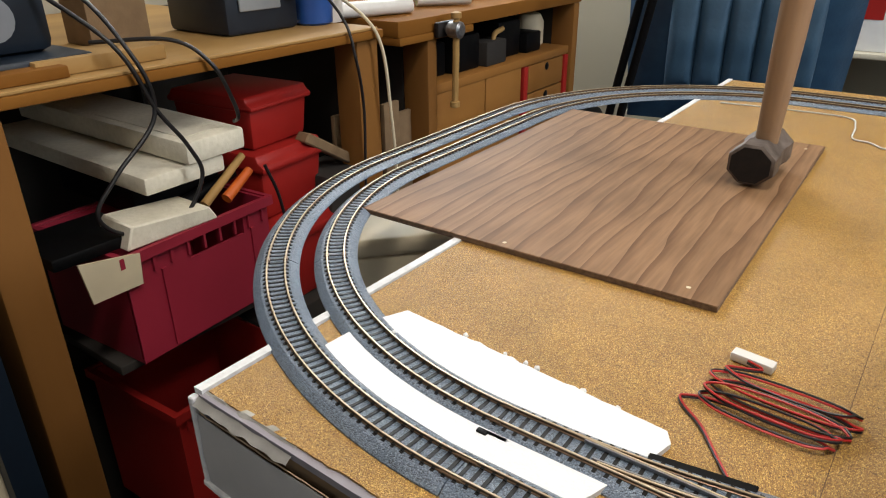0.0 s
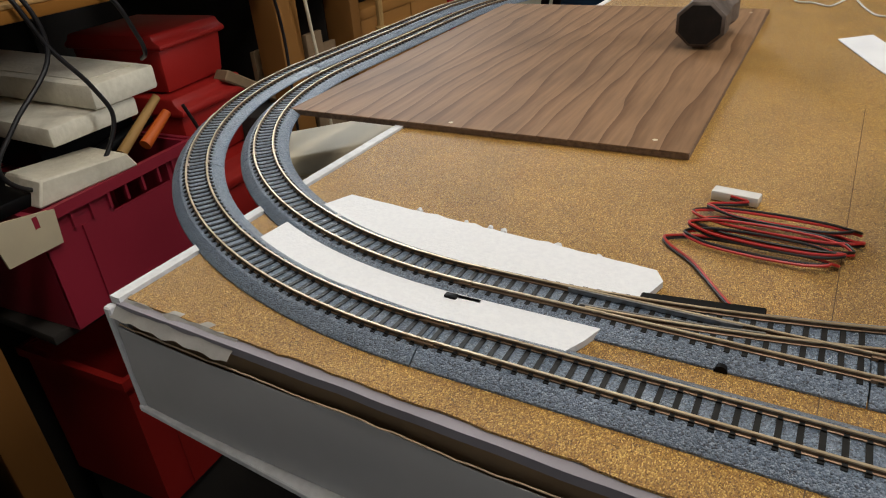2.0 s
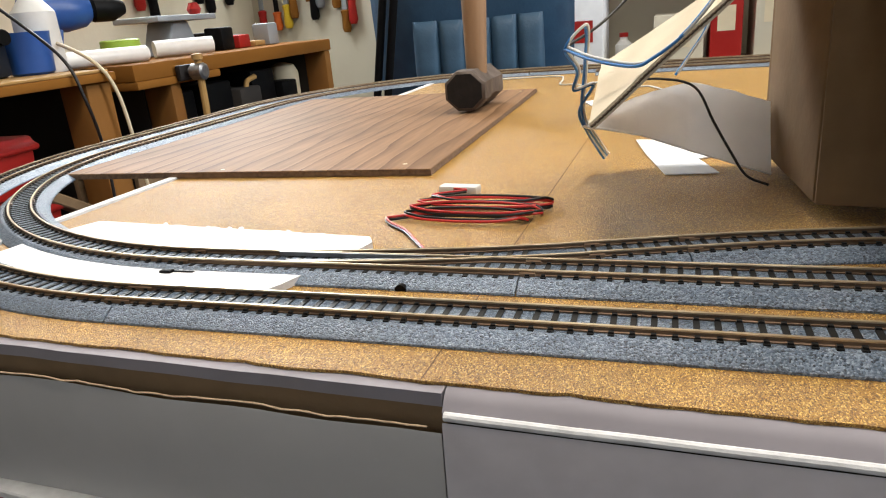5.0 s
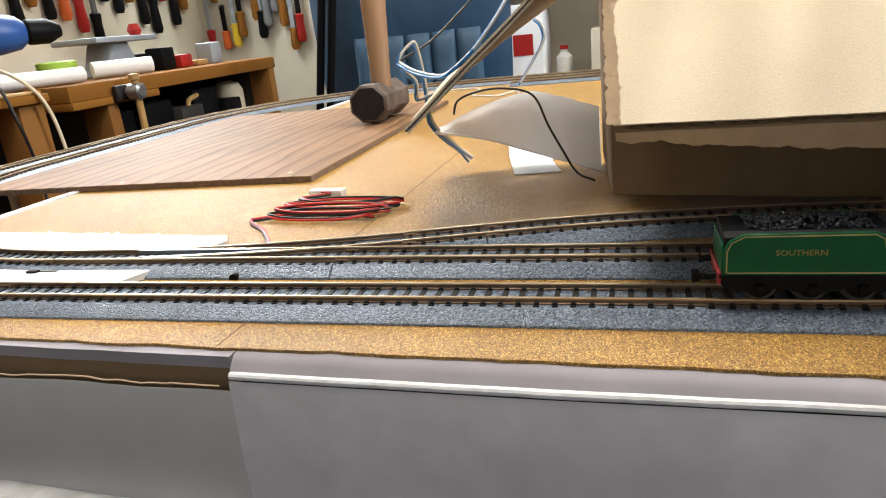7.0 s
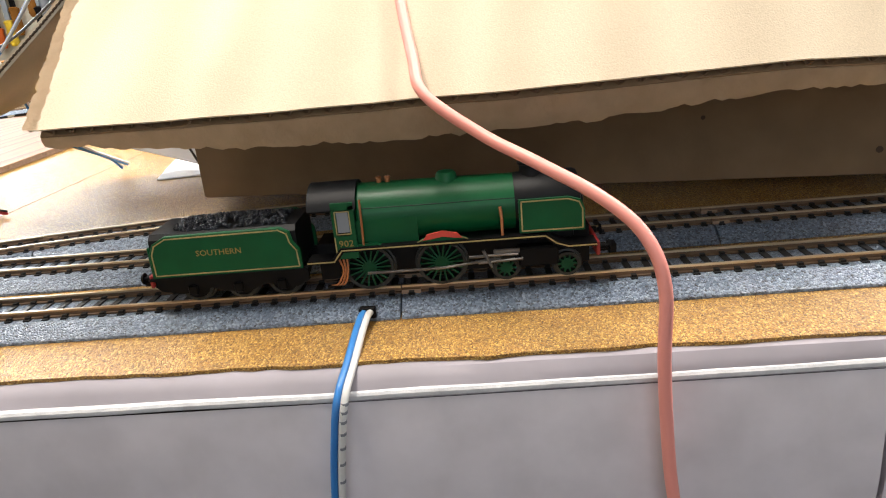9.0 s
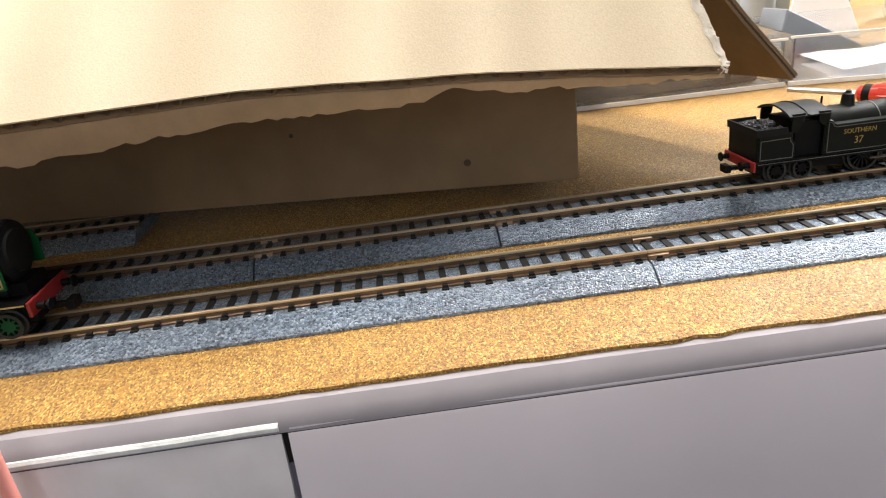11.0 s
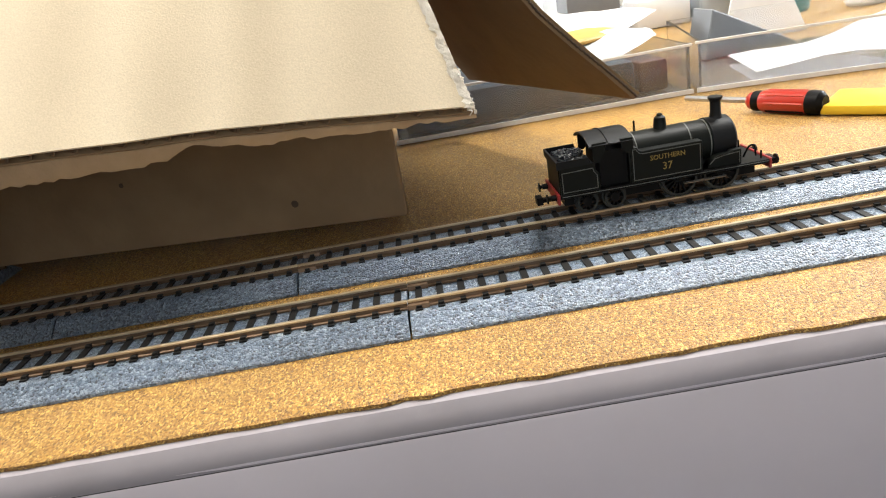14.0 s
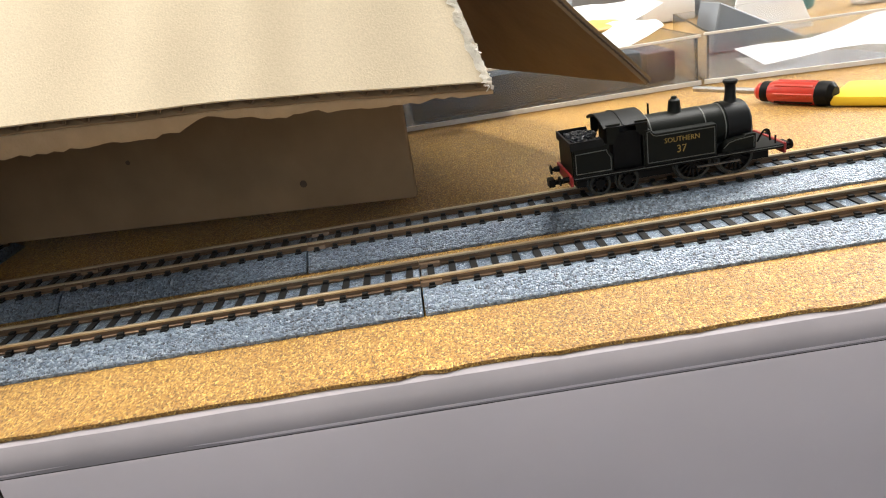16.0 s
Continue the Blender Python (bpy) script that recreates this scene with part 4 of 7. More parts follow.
for a, b in zip(g, g[1:]):
    for k in range(3):
        tr.faces.new((a[k], b[k], b[k + 1], a[k + 1]))
bmesh.ops.solidify(tr, geom=tr.faces[:], thickness=0.0003)
part("torn_end", tr, LINER, flap, "ragged brown torn end of the flap")
# white torn paper along the other end
tr = bmesh.new()
g = []
for i in range(91):
    v = 0.25 + 0.755 * i / 90
    a_ = 0.993 + 0.004 * noise.noise((v * 30, 13, 0)) + 0.004 * noise.noise((v * 110, 15, 0))
    b_ = 1.003 + 0.004 * noise.noise((v * 60, 18, 0)) + 0.003 * noise.noise((v * 170, 19, 0))
    g.append([tr.verts.new(flap_point(a_ + (b_ - a_) * k / 3, v, 0.0040 + 0.0004 * k * noise.noise((v * 90, k, 21)))) for k in range(4)])
for a, b in zip(g, g[1:]):
    for k in range(3):
        tr.faces.new((a[k], b[k], b[k + 1], a[k + 1]))
bmesh.ops.solidify(tr, geom=tr.faces[:], thickness=0.0003)
part("torn_edge", tr, TORN, flap, "white torn paper along the flap end")
# frayed corner
fr = bmesh.new()
for k in range(90):
    p = flap_point(0.992 + rnd(0, 0.012), rnd(0.90, 1.005), rnd(0.0004, 0.0038))
    bm_box(fr, -rnd(0.0002, 0.0008), 0.0004, -0.0001, 0.0001, -0.0002, rnd(0.0001, 0.0004), Matrix.Translation(p) @ Euler((rnd(0, 3), rnd(0, 3), rnd(0, 3))).to_matrix().to_4x4())
part("frayed_corner", fr, TORN, flap, "white frayed cardboard corner")


def side_flap(name, hinge0, hinge1, low0, low1, crease0, crease1, share, label):
    """A bent flap folded down outwards between its hinge and its free edge, with a dark cut rim."""
    h0, h1, a, b, c0, c1 = (INV @ Vector(v) for v in (hinge0, hinge1, low0, low1, crease0, crease1))

    def at(i, j):
        h, c_, e = h0.lerp(h1, i), c0.lerp(c1, i), a.lerp(b, i)
        return h.lerp(c_, j / share) if j < share else c_.lerp(e, (j - share) / (1 - share))

    nrm = (h1 - h0).cross(a - h0).normalized()
    bm = bmesh.new()
    n, m = 10, 10
    lay = []
    for off in (0, 0.0024):
        lay.append([[bm.verts.new(at(i / n, j / m) + nrm * (off + 0.0010 * noise.noise((i * 0.5, j * 0.36, 3)))) for j in range(m + 1)] for i in range(n + 1)])
    for k, layer in enumerate(lay):
        for i in range(n):
            for j in range(m):
                bm.faces.new((layer[i][j], layer[i + 1][j], layer[i + 1][j + 1], layer[i][j + 1]))
    for i in range(n):
        for j in (0, m):
            bm.faces.new((lay[0][i][j], lay[0][i + 1][j], lay[1][i + 1][j], lay[1][i][j]))
    for j in range(m):
        for i in (0, n):
            bm.faces.new((lay[0][i][j], lay[0][i][j + 1], lay[1][i][j + 1], lay[1][i][j]))
    bmesh.ops.recalc_face_normals(bm, faces=bm.faces[:])
    # the flap not labelled so gets card with shade in its colour
    f = part(name, bm, CARD if "pale" in label else CARDSHADE, carton, label)
    rim = bmesh.new()
    bm_tube(rim, [at(0, k / 200) + nrm * (0.0012 + 0.0010 * noise.noise((0, k * 0.018, 3)) + 0.00015 * math.sin(k * 2.4)) for k in range(201)], 0.00042, 5)
    part("rim", rim, SCUFF, f, "dark brown cut rim")
    return f


side_flap("side_flap", (-0.0775, 0.0965, BH), (-0.083, 0.165, BH), (-0.1460, 0.0660, 0.0385), (-0.149, 0.149, 0.0490), (-0.0798, 0.0830, 0.0960), (-0.0850, 0.160, 0.0880), 0.3, "pale cardboard side flap folded down")
side_flap("side_flap", (0.1818, 0.0518, BH), (0.171, 0.190, BH), (0.2537, 0.0660, 0.0250), (0.2146, 0.170, 0.0255), (0.2270, 0.0615, 0.0540), (0.1965, 0.176, 0.0540), 0.7, "brown cardboard side flap with shade in its colour")

# ---- the locomotives (x runs forwards, z up from the rail top, in millimetres below) ----
MM = 0.001


def mm(bm):
    bmesh.ops.transform(bm, matrix=Matrix.Scale(MM, 4), verts=bm.verts[:])
    return bm


def tyre_ring(r, n=32):
    """An open flanged tyre round the y axis."""
    prof = [(r - 0.75, -0.7), (r, -0.7), (r, 0.5), (r + 0.5, 0.6), (r + 0.5, 1.0), (r - 0.75, 1.0)]
    bm = bmesh.new()
    rings = [[bm.verts.new((q * math.cos(2 * math.pi * i / n), h, q * math.sin(2 * math.pi * i / n))) for q, h in prof] for i in range(n)]
    for i in range(n):
        for k in range(6):
            bm.faces.new((rings[i][k], rings[i][(k + 1) % 6], rings[(i + 1) % n][(k + 1) % 6], rings[(i + 1) % n][k]))
    bmesh.ops.recalc_face_normals(bm, faces=bm.faces[:])
    return bm


def wheel(parent, x, r, tyre, centre, spokes=0, y=7.6):
    """A wheel on either side of the axle, with its spokes."""
    for s in (-1, 1):
        w = part("wheel", mm(tyre_ring(r)), tyre, parent)
        w.matrix_basis = Matrix.Translation((x * MM, s * (y - 3.1) * MM, r * MM)) @ (Matrix.Identity(4) if s < 0 else pose(0, 0, 0, 0, 0, 180))
        star = []
        for k in range(spokes):
            a = 2 * math.pi * k / spokes
            q = math.pi / spokes
            star += [(1.3 * math.cos(a - q), 1.3 * math.sin(a - q))] + [(u * math.cos(a) - v * math.sin(a), u * math.sin(a) + v * math.cos(a)) for u, v in ((1.5, -0.2), (r - 0.7, -0.2), (r - 0.7, 0.2), (1.5, 0.2))]
        hub = bm_prism(bmesh.new(), star, -0.55, 0.4, "y") if spokes else bm_lathe(bmesh.new(), [(r - 0.8, -0.35), (r - 0.8, 0.3)], (0, 0, 0), 24, "y")
        part("wheel_centre", mm(hub), centre, w)


def lining(parent, pts, y, w, material, name="lining"):
    """A thin painted line along pts on a side sheet at y."""
    bm = bmesh.new()
    for (a, b), (c, d) in zip(pts, pts[1:]):
        h = math.atan2(d - b, c - a)
        m = Matrix.Translation((a, 0, b)) @ Matrix.Rotation(-h, 4, "Y")
        bm_box(bm, -w / 2, math.hypot(c - a, d - b) + w / 2, min(y, y * 1.012), max(y, y * 1.012), -w / 2, w / 2, m)
    return part(name, mm(bm), material, parent)


def buffers(parent, x, sign, z=7.0):
    for y in (-5.8, 5.8):
        part("buffer", mm(lathe([(0.9, 0), (0.8, sign * 1.6), (0.5, sign * 1.7), (0.5, sign * 2.4), (1.45, sign * 2.45), (1.35, sign * 2.8)], (x, y, z), 14, "x")), BLACK, parent)
    cp = bm_box(bm_box(bmesh.new(), min(x, x + sign * 4.2), max(x, x + sign * 4.2), -0.9, 0.9, 3.6, 4.6), min(x + sign * 3.2, x + sign * 5.0), max(x + sign * 3.2, x + sign * 5.0), -1.7, 1.7, 3.2, 5.4)
    part("coupling", mm(cp), BLACK, parent, "black hook coupling")


def round_band(parent, x, r, z, material, name="boiler_band", w=0.35, open_low=True):
    bm = bmesh.new()
    n, a0, a1 = 26, radians(-35), radians(215)
    rows = []
    for i in range(n + 1):
        a = a0 + (a1 - a0) * i / n
        rows.append([bm.verts.new((x + dx, q * math.cos(a), z + q * math.sin(a))) for dx, q in ((-w, r - 0.3), (-w, r + 0.06), (w, r + 0.06), (w, r - 0.3))])
    for p, q in zip(rows, rows[1:]):
        for k in range(4):
            bm.faces.new((p[k], q[k], q[(k + 1) % 4], p[(k + 1) % 4]))
    bmesh.ops.recalc_face_normals(bm, faces=bm.faces[:])
    return part(name, mm(bm), material, parent)


def coal_heap(x0, x1, w, z0, h, n, seed):
    rs = random.Random(seed)
    bm = bmesh.new()
    for i in range(n):
        x, y = rs.uniform(x0, x1), rs.uniform(-w, w)
        t = 1 - (y / (w * 1.25)) ** 2
        z = z0 + h * t * (0.75 + 0.25 * math.sin((x - x0) / (x1 - x0) * math.pi))
        m = Matrix.Translation((x, y, z)) @ Euler((rs.uniform(0, 3), rs.uniform(0, 3), rs.uniform(0, 3))).to_matrix().to_4x4() @ Matrix.Diagonal((rs.uniform(0.4, 0.8), rs.uniform(0.35, 0.6), rs.uniform(0.3, 0.5), 1))
        bmesh.ops.create_icosphere(bm, subdivisions=1, radius=1.0, matrix=m)
    return bm


# green express engine and its tender
eng = thing("tender_locomotive", "green model steam locomotive with black smokebox", "model locomotive", m=pose(-0.0491, 0, RAIL_Z) @ Matrix.Diagonal((1.0, 1.0, 0.93, 1)))
RPZ = 9.2
for s in (-1, 1):
    fp = [(36.5, RPZ + 0.3), (42.2, RPZ + 0.3), (44.2, RPZ + 3.0), (90.5, RPZ + 3.0), (93.0, RPZ + 1.0), (95.5, RPZ), (101.5, RPZ), (101.5, RPZ - 1.0), (95.2, RPZ - 1.0), (92.2, RPZ), (90.0, RPZ + 2.0), (45.0, RPZ + 2.0), (43.0, RPZ - 0.7), (36.5, RPZ - 0.7)]
    part("running_plate", mm(prism(fp, s * 4.0, s * 9.0, "y")), BLACK, eng, "black running plate")
    lining(eng, [(36.5, RPZ - 0.2), (42.6, RPZ - 0.2), (44.6, RPZ + 2.5), (90.2, RPZ + 2.5), (92.6, RPZ + 0.5), (95.3, RPZ - 0.5), (101.3, RPZ - 0.5)], s * 9.02, 0.32, LINEGOLD)
part("frame", mm(box(38, 100.5, -4.2, 4.2, 2.6, 12.0)), BLACK, eng, "black underframe")
part("boiler", mm(lathe([(7.0, 48.5), (7.35, 49), (7.2, 66), (6.9, 84)], (0, 0, 18.3), 40, "x")), GREEN, eng, "bright green boiler")
part("firebox", mm(prism([(-7.0, 10.5), (-7.3, 18.3), (7.3, 18.3), (7.0, 10.5)], 48.3, 62, "x")), GREEN, eng)
for x in (49.3, 60.5, 73.0, 83.4):
    round_band(eng, x, 7.22 - 0.012 * (x - 49), 18.3, LINEGOLD)
part("smokebox", mm(lathe([(6.9, 84), (7.0, 84.2), (7.0, 97.6), (6.6, 98.4), (4.9, 98.7), (4.6, 99.2), (1.0, 99.5)], (0, 0, 18.3), 36, "x")), SOOT, eng, "matt black smokebox")
part("saddle", mm(box(85, 97, -5.2, 5.2, 9.5, 13.5, 0.6)), SOOT, eng)
part("chimney", mm(lathe([(3.3, 24.2), (2.7, 25.0), (2.5, 26.2), (2.6, 27.2), (3.0, 27.5), (3.0, 28.0), (2.3, 28.1)], (88.2, 0, 0), 22)), SOOT, eng, "squat black chimney")
part("dome", mm(lathe([(3.1, 24.6), (2.5, 25.4), (2.4, 26.4), (2.0, 27.0), (0.8, 27.3)], (69.0, 0, 0), 22)), GREEN, eng, "low green dome")
for x in (53.5, 55.5):
    part("safety_valve", mm(lathe([(0.6, 25.2), (0.6, 26.6), (0.8, 26.8), (0.5, 27.1)], (x, 0, 0), 10)), COPPER, eng, "copper safety valve")
for s in (-1, 1):
    d = part("smoke_deflector", mm(prism([(84.6, 12.6), (84.6, 20.8), (95.5, 20.8), (98.2, 19.9), (99.0, 17.8), (99.0, 12.4)], s * 8.0, s * 8.5, "y")), GREEN, eng, "green smoke deflector plate")
    lining(d, [(85.2, 13.1), (85.2, 20.3), (95.4, 20.3), (97.8, 19.4), (98.5, 17.6), (98.5, 13.0), (85.2, 13.1)], s * 8.52, 0.3, LINEGOLD)
    part("nameplate", mm(prism([(63.0, 12.6), (64.0, 14.0), (67.4, 14.7), (70.8, 14.0), (71.8, 12.6), (70.2, 12.8), (67.4, 13.3), (64.6, 12.8)], s * 8.2, s * 8.7, "y")), PLATE, eng, "red curved name plate")
    sp = part("splasher", mm(prism([(61.5, 12.0), (63.0, 12.9), (67.4, 13.6), (71.8, 12.9), (73.3, 12.0)], s * 7.4, s * 8.3, "y")), GREEN, eng)
    lining(sp, [(61.8, 12.2), (63.2, 12.9), (67.4, 13.4), (71.6, 12.9), (73.0, 12.2)], s * 8.32, 0.2, LINEGOLD)
    part("splasher", mm(prism([(46.5, 12.0), (49.5, 13.0), (52.6, 12.6), (54.0, 12.0)], s * 7.4, s * 8.3, "y")), GREEN, eng)
    part("handrail", mm(tube([(49, s * 7.3, 21.3), (60, s * 7.25, 21.2), (84, s * 7.0, 21.0)], 0.11, 6)), SOOT, eng)
    part("steam_pipe", mm(tube([(49.6, s * 7.0, 23.5), (49.7, s * 8.0, 19), (49.6, s * 8.3, 12.5)], 0.28, 6)), COPPER, eng, "copper pipe down the firebox")
    part("ejector_pipe", mm(tube([(80.6, s * 7.2, 19.2), (80.8, s * 8.0, 16.5), (80.8, s * 8.3, 12.4)], 0.38, 8)), COPPER, eng)
    part("cylinder", mm(prism([(84, 4.0), (84, 9.0), (93, 9.0), (93, 4.0)], s * 5.4, s * 8.9, "y", 0.5, 1)), BLACK, eng)
    for k, pp in enumerate((((49.7, 5.2), (66.6, 5.2)), ((66.6, 5.2), (80.0, 6.8)), ((73.0, 7.6), (84.0, 7.6)), ((75.0, 6.0), (85.0, 6.4)), ((76.2, 9.2), (78.0, 4.8)))):
        part("coupling_rod" if k == 0 else "connecting_rod", mm(tube([(pp[0][0], s * (8.4 + 0.2 * k), pp[0][1]), (pp[1][0], s * (8.4 + 0.2 * k), pp[1][1])], 0.38, 6)), ROD, eng, "dull steel rod")
    part("valve_gear", mm(box(78.5, 84.5, *sorted((s * 8.2, s * 8.8)), 7.8, 9.0, 0.2, 1)), ROD, eng)
    for k in range(3):
        part("injector_pipe", mm(tube(spline([(43.6 + k * 0.9, s * 8.2, 9.2), (44.4 + k * 0.5, s * 8.9, 6.5), (42.8 + k * 0.8, s * 8.8, 3.2), (41.0 + k, s * 8.0, 2.6)], 4), 0.24, 6)), COPPER, eng, "copper injector pipe")
    part("cab_step", mm(box(40.2, 43.0, *sorted((s * 7.8, s * 8.8)), 2.2, 2.6)), BLACK, eng)
    # cab side with its window opening
    cs = bmesh.new()
    for a in ((39.4, 40.8, 9.4, 23.4), (43.2, 48.2, 9.4, 15.2), (47.0, 48.2, 15.2, 22.6), (43.2, 44.2, 15.2, 22.0), (43.2, 48.2, 21.6, 23.4)):
        if a[0] > 43:
            bm_box(cs, a[0], a[1], *sorted((s * 7.9, s * 8.5)), a[2], a[3])
    cabs = part("cab_side", mm(cs), GREEN, eng, "green cab side")
    part("cab_window", mm(box(44.3, 46.9, *sorted((s * 8.0, s * 8.25)), 16.0, 21.0)), GLAZE, cabs, "pale cab window")
    lining(cabs, [(44.0, 15.7), (44.0, 21.3), (47.2, 21.3), (47.2, 15.7), (44.0, 15.7)], s * 8.52, 0.25, LINEGOLD)
    lining(cabs, [(43.4, 9.8), (43.4, 14.9)], s * 8.52, 0.25, LINEGOLD)
    words("902", 2.3 * MM, cabs, GOLD, pose(45.8 * MM, s * 8.55 * MM, 13.2 * MM, 90, 0, 0 if s < 0 else 180), "number")
rf = [(8.5 * math.cos(radians(a)), 18.0 + 8.6 * math.sin(radians(a))) for a in range(24, 157, 6)]
part("cab_roof", mm(prism(rf + [(y * 0.94, z - 0.5) for y, z in rf[::-1]], 37.6, 48.6, "x")), SOOT, eng, "dark curved cab roof")
part("cab_front", mm(prism([(-8.2, 9.5), (-8.2, 21.4)] + [(8.0 * math.cos(radians(a)), 17.6 + 8.3 * math.sin(radians(a))) for a in range(150, 29, -10)] + [(8.2, 21.4), (8.2, 9.5)], 47.9, 48.3, "x")), GREEN, eng)
part("backhead", mm(box(43.5, 47.8, -5.5, 5.5, 9.5, 19.5, 0.8)), BLACK, eng)
part("buffer_beam", mm(box(101.4, 102.2, -8.6, 8.6, 5.6, 9.0, 0.15, 1)), BUFFRED, eng, "red buffer beam")
buffers(eng, 102.2, 1)
wheel(eng, 49.9, 5.7, TYRE, WHEELGREEN, 18, 8.6)
wheel(eng, 66.6, 5.7, TYRE, WHEELGREEN, 18, 8.6)
wheel(eng, 81.3, 3.0, TYRE, WHEELGREEN, 10, 8.6)
wheel(eng, 95.2, 3.0, TYRE, WHEELGREEN, 10, 8.6)
# tender
body = [(0.3, 7.6), (0.3, 14.2), (1.4, 16.6), (4.5, 18.4), (31.0, 18.6), (33.2, 17.4), (33.6, 15.0), (35.0, 12.8), (35.2, 7.6)]
for s in (-1, 1):
    td = part("tender_side", mm(prism(body, s * 7.6, s * 8.6, "y", 0.12, 1)), GREEN, eng, "green tender side")
    lining(td, [(1.0, 8.5), (1.0, 14.0), (1.9, 16.2), (4.7, 17.8), (30.8, 18.0), (32.6, 16.9), (33.0, 14.7), (34.3, 12.6), (34.5, 8.5), (1.0, 8.5)], s * 8.62, 0.3, LINEGOLD)
    words("SOUTHERN", 2.05 * MM, td, GOLD, pose(16.5 * MM, s * 8.66 * MM, 13.6 * MM, 90, 0, 0 if s < 0 else 180), "lettering")
    part("tender_frame", mm(prism([(-0.5, 7.4), (36, 7.4), (36, 4.4), (33, 2.9), (26, 4.2), (22.5, 2.9), (16.5, 2.9), (13, 4.2), (6, 2.9), (1, 4.0), (-0.5, 5.6)], s * 6.6, s * 7.8, "y")), BLACK, eng, "black tender frame")
    for x in (8.6, 19.4, 29.6):
        part("axle_box", mm(box(x - 1.1, x + 1.1, *sorted((s * 7.6, s * 8.6)), 2.6, 5.2, 0.3, 1)), BLACK, eng)
    part("tender_plate", mm(box(-0.6, 36.2, *sorted((s * 7.0, s * 9.0)), 7.2, 7.9)), BLACK, eng)
part("tender_tank", mm(prism([(-7.7, 7.6), (-7.7, 17.4), (-6.4, 18.6), (6.4, 18.6), (7.7, 17.4), (7.7, 7.6)], 0.4, 34.4, "x")), SOOT, eng, "black tender tank top")
part("tender_back", mm(box(-0.1, 0.4, -8.4, 8.4, 7.6, 15.8, 0.2, 1)), GREEN, eng)
part("coal", mm(coal_heap(5.5, 31.5, 5.8, 17.9, 2.3, 420, 5)), COAL, eng, "heap of black coal")
part("tender_beam", mm(box(-0.9, -0.1, -8.6, 8.6, 5.4, 8.6, 0.15, 1)), BUFFRED, eng, "red tender buffer beam")
buffers(eng, -0.9, -1)
for x in (8.6, 19.4, 29.6):
    wheel(eng, x, 3.7, TYRE, BLACK, 0, 8.0)

# black tank engine
tank = thing("tank_locomotive", "black model tank locomotive with faint grey lining", "model locomotive", m=pose(0.2199, YI, RAIL_Z) @ Matrix.Diagonal((0.84, 0.95, 0.88, 1)))
part("footplate", mm(box(0, 62, -8.6, 8.6, 6.2, 7.3, 0.2, 1)), BLACK, tank)
part("frame", mm(box(2, 60, -4.0, 4.0, 2.6, 6.4)), BLACK, tank, "black underframe")
part("boiler", mm(lathe([(6.1, 21), (6.1, 47)], (0, 0, 13.4), 36, "x")), OLIVE, tank, "dark green boiler")
part("smokebox", mm(lathe([(6.4, 46.8), (6.4, 53.4), (5.9, 54.0), (4.3, 54.2), (4.0, 54.7), (0.8, 54.9)], (0, 0, 13.4), 32, "x")), SOOT, tank, "matt black smokebox")
part("saddle", mm(box(46.8, 53.8, -5.6, 5.6, 7.0, 11.5, 0.4)), SOOT, tank)
part("chimney", mm(lathe([(2.4, 19.0), (1.75, 19.9), (1.55, 21.0), (1.5, 24.2), (1.9, 24.7), (2.1, 25.1), (2.0, 25.5), (1.4, 25.6)], (50.4, 0, 0), 20)), SOOT, tank, "tall black chimney")
part("dome", mm(lathe([(2.5, 18.8), (1.9, 19.6), (1.75, 21.4), (1.6, 22.4), (0.9, 22.9), (0.8, 23.4), (0.4, 23.6)], (33.6, 0, 0), 18)), OLIVE, tank, "slim dark dome")
for x in (24.5, 40.5, 46.2):
    round_band(tank, x, 6.15, 13.4, LINEGREY, w=0.16)
part("safety_pipe", mm(tube([(26.5, 2.0, 18.8), (26.5, 2.0, 22.2)], 0.3, 8)), BLACK, tank)
part("whistle_rod", mm(tube([(22.5, 3.4, 18.0), (31, 3.6, 18.6)], 0.25, 6)), BLACK, tank)
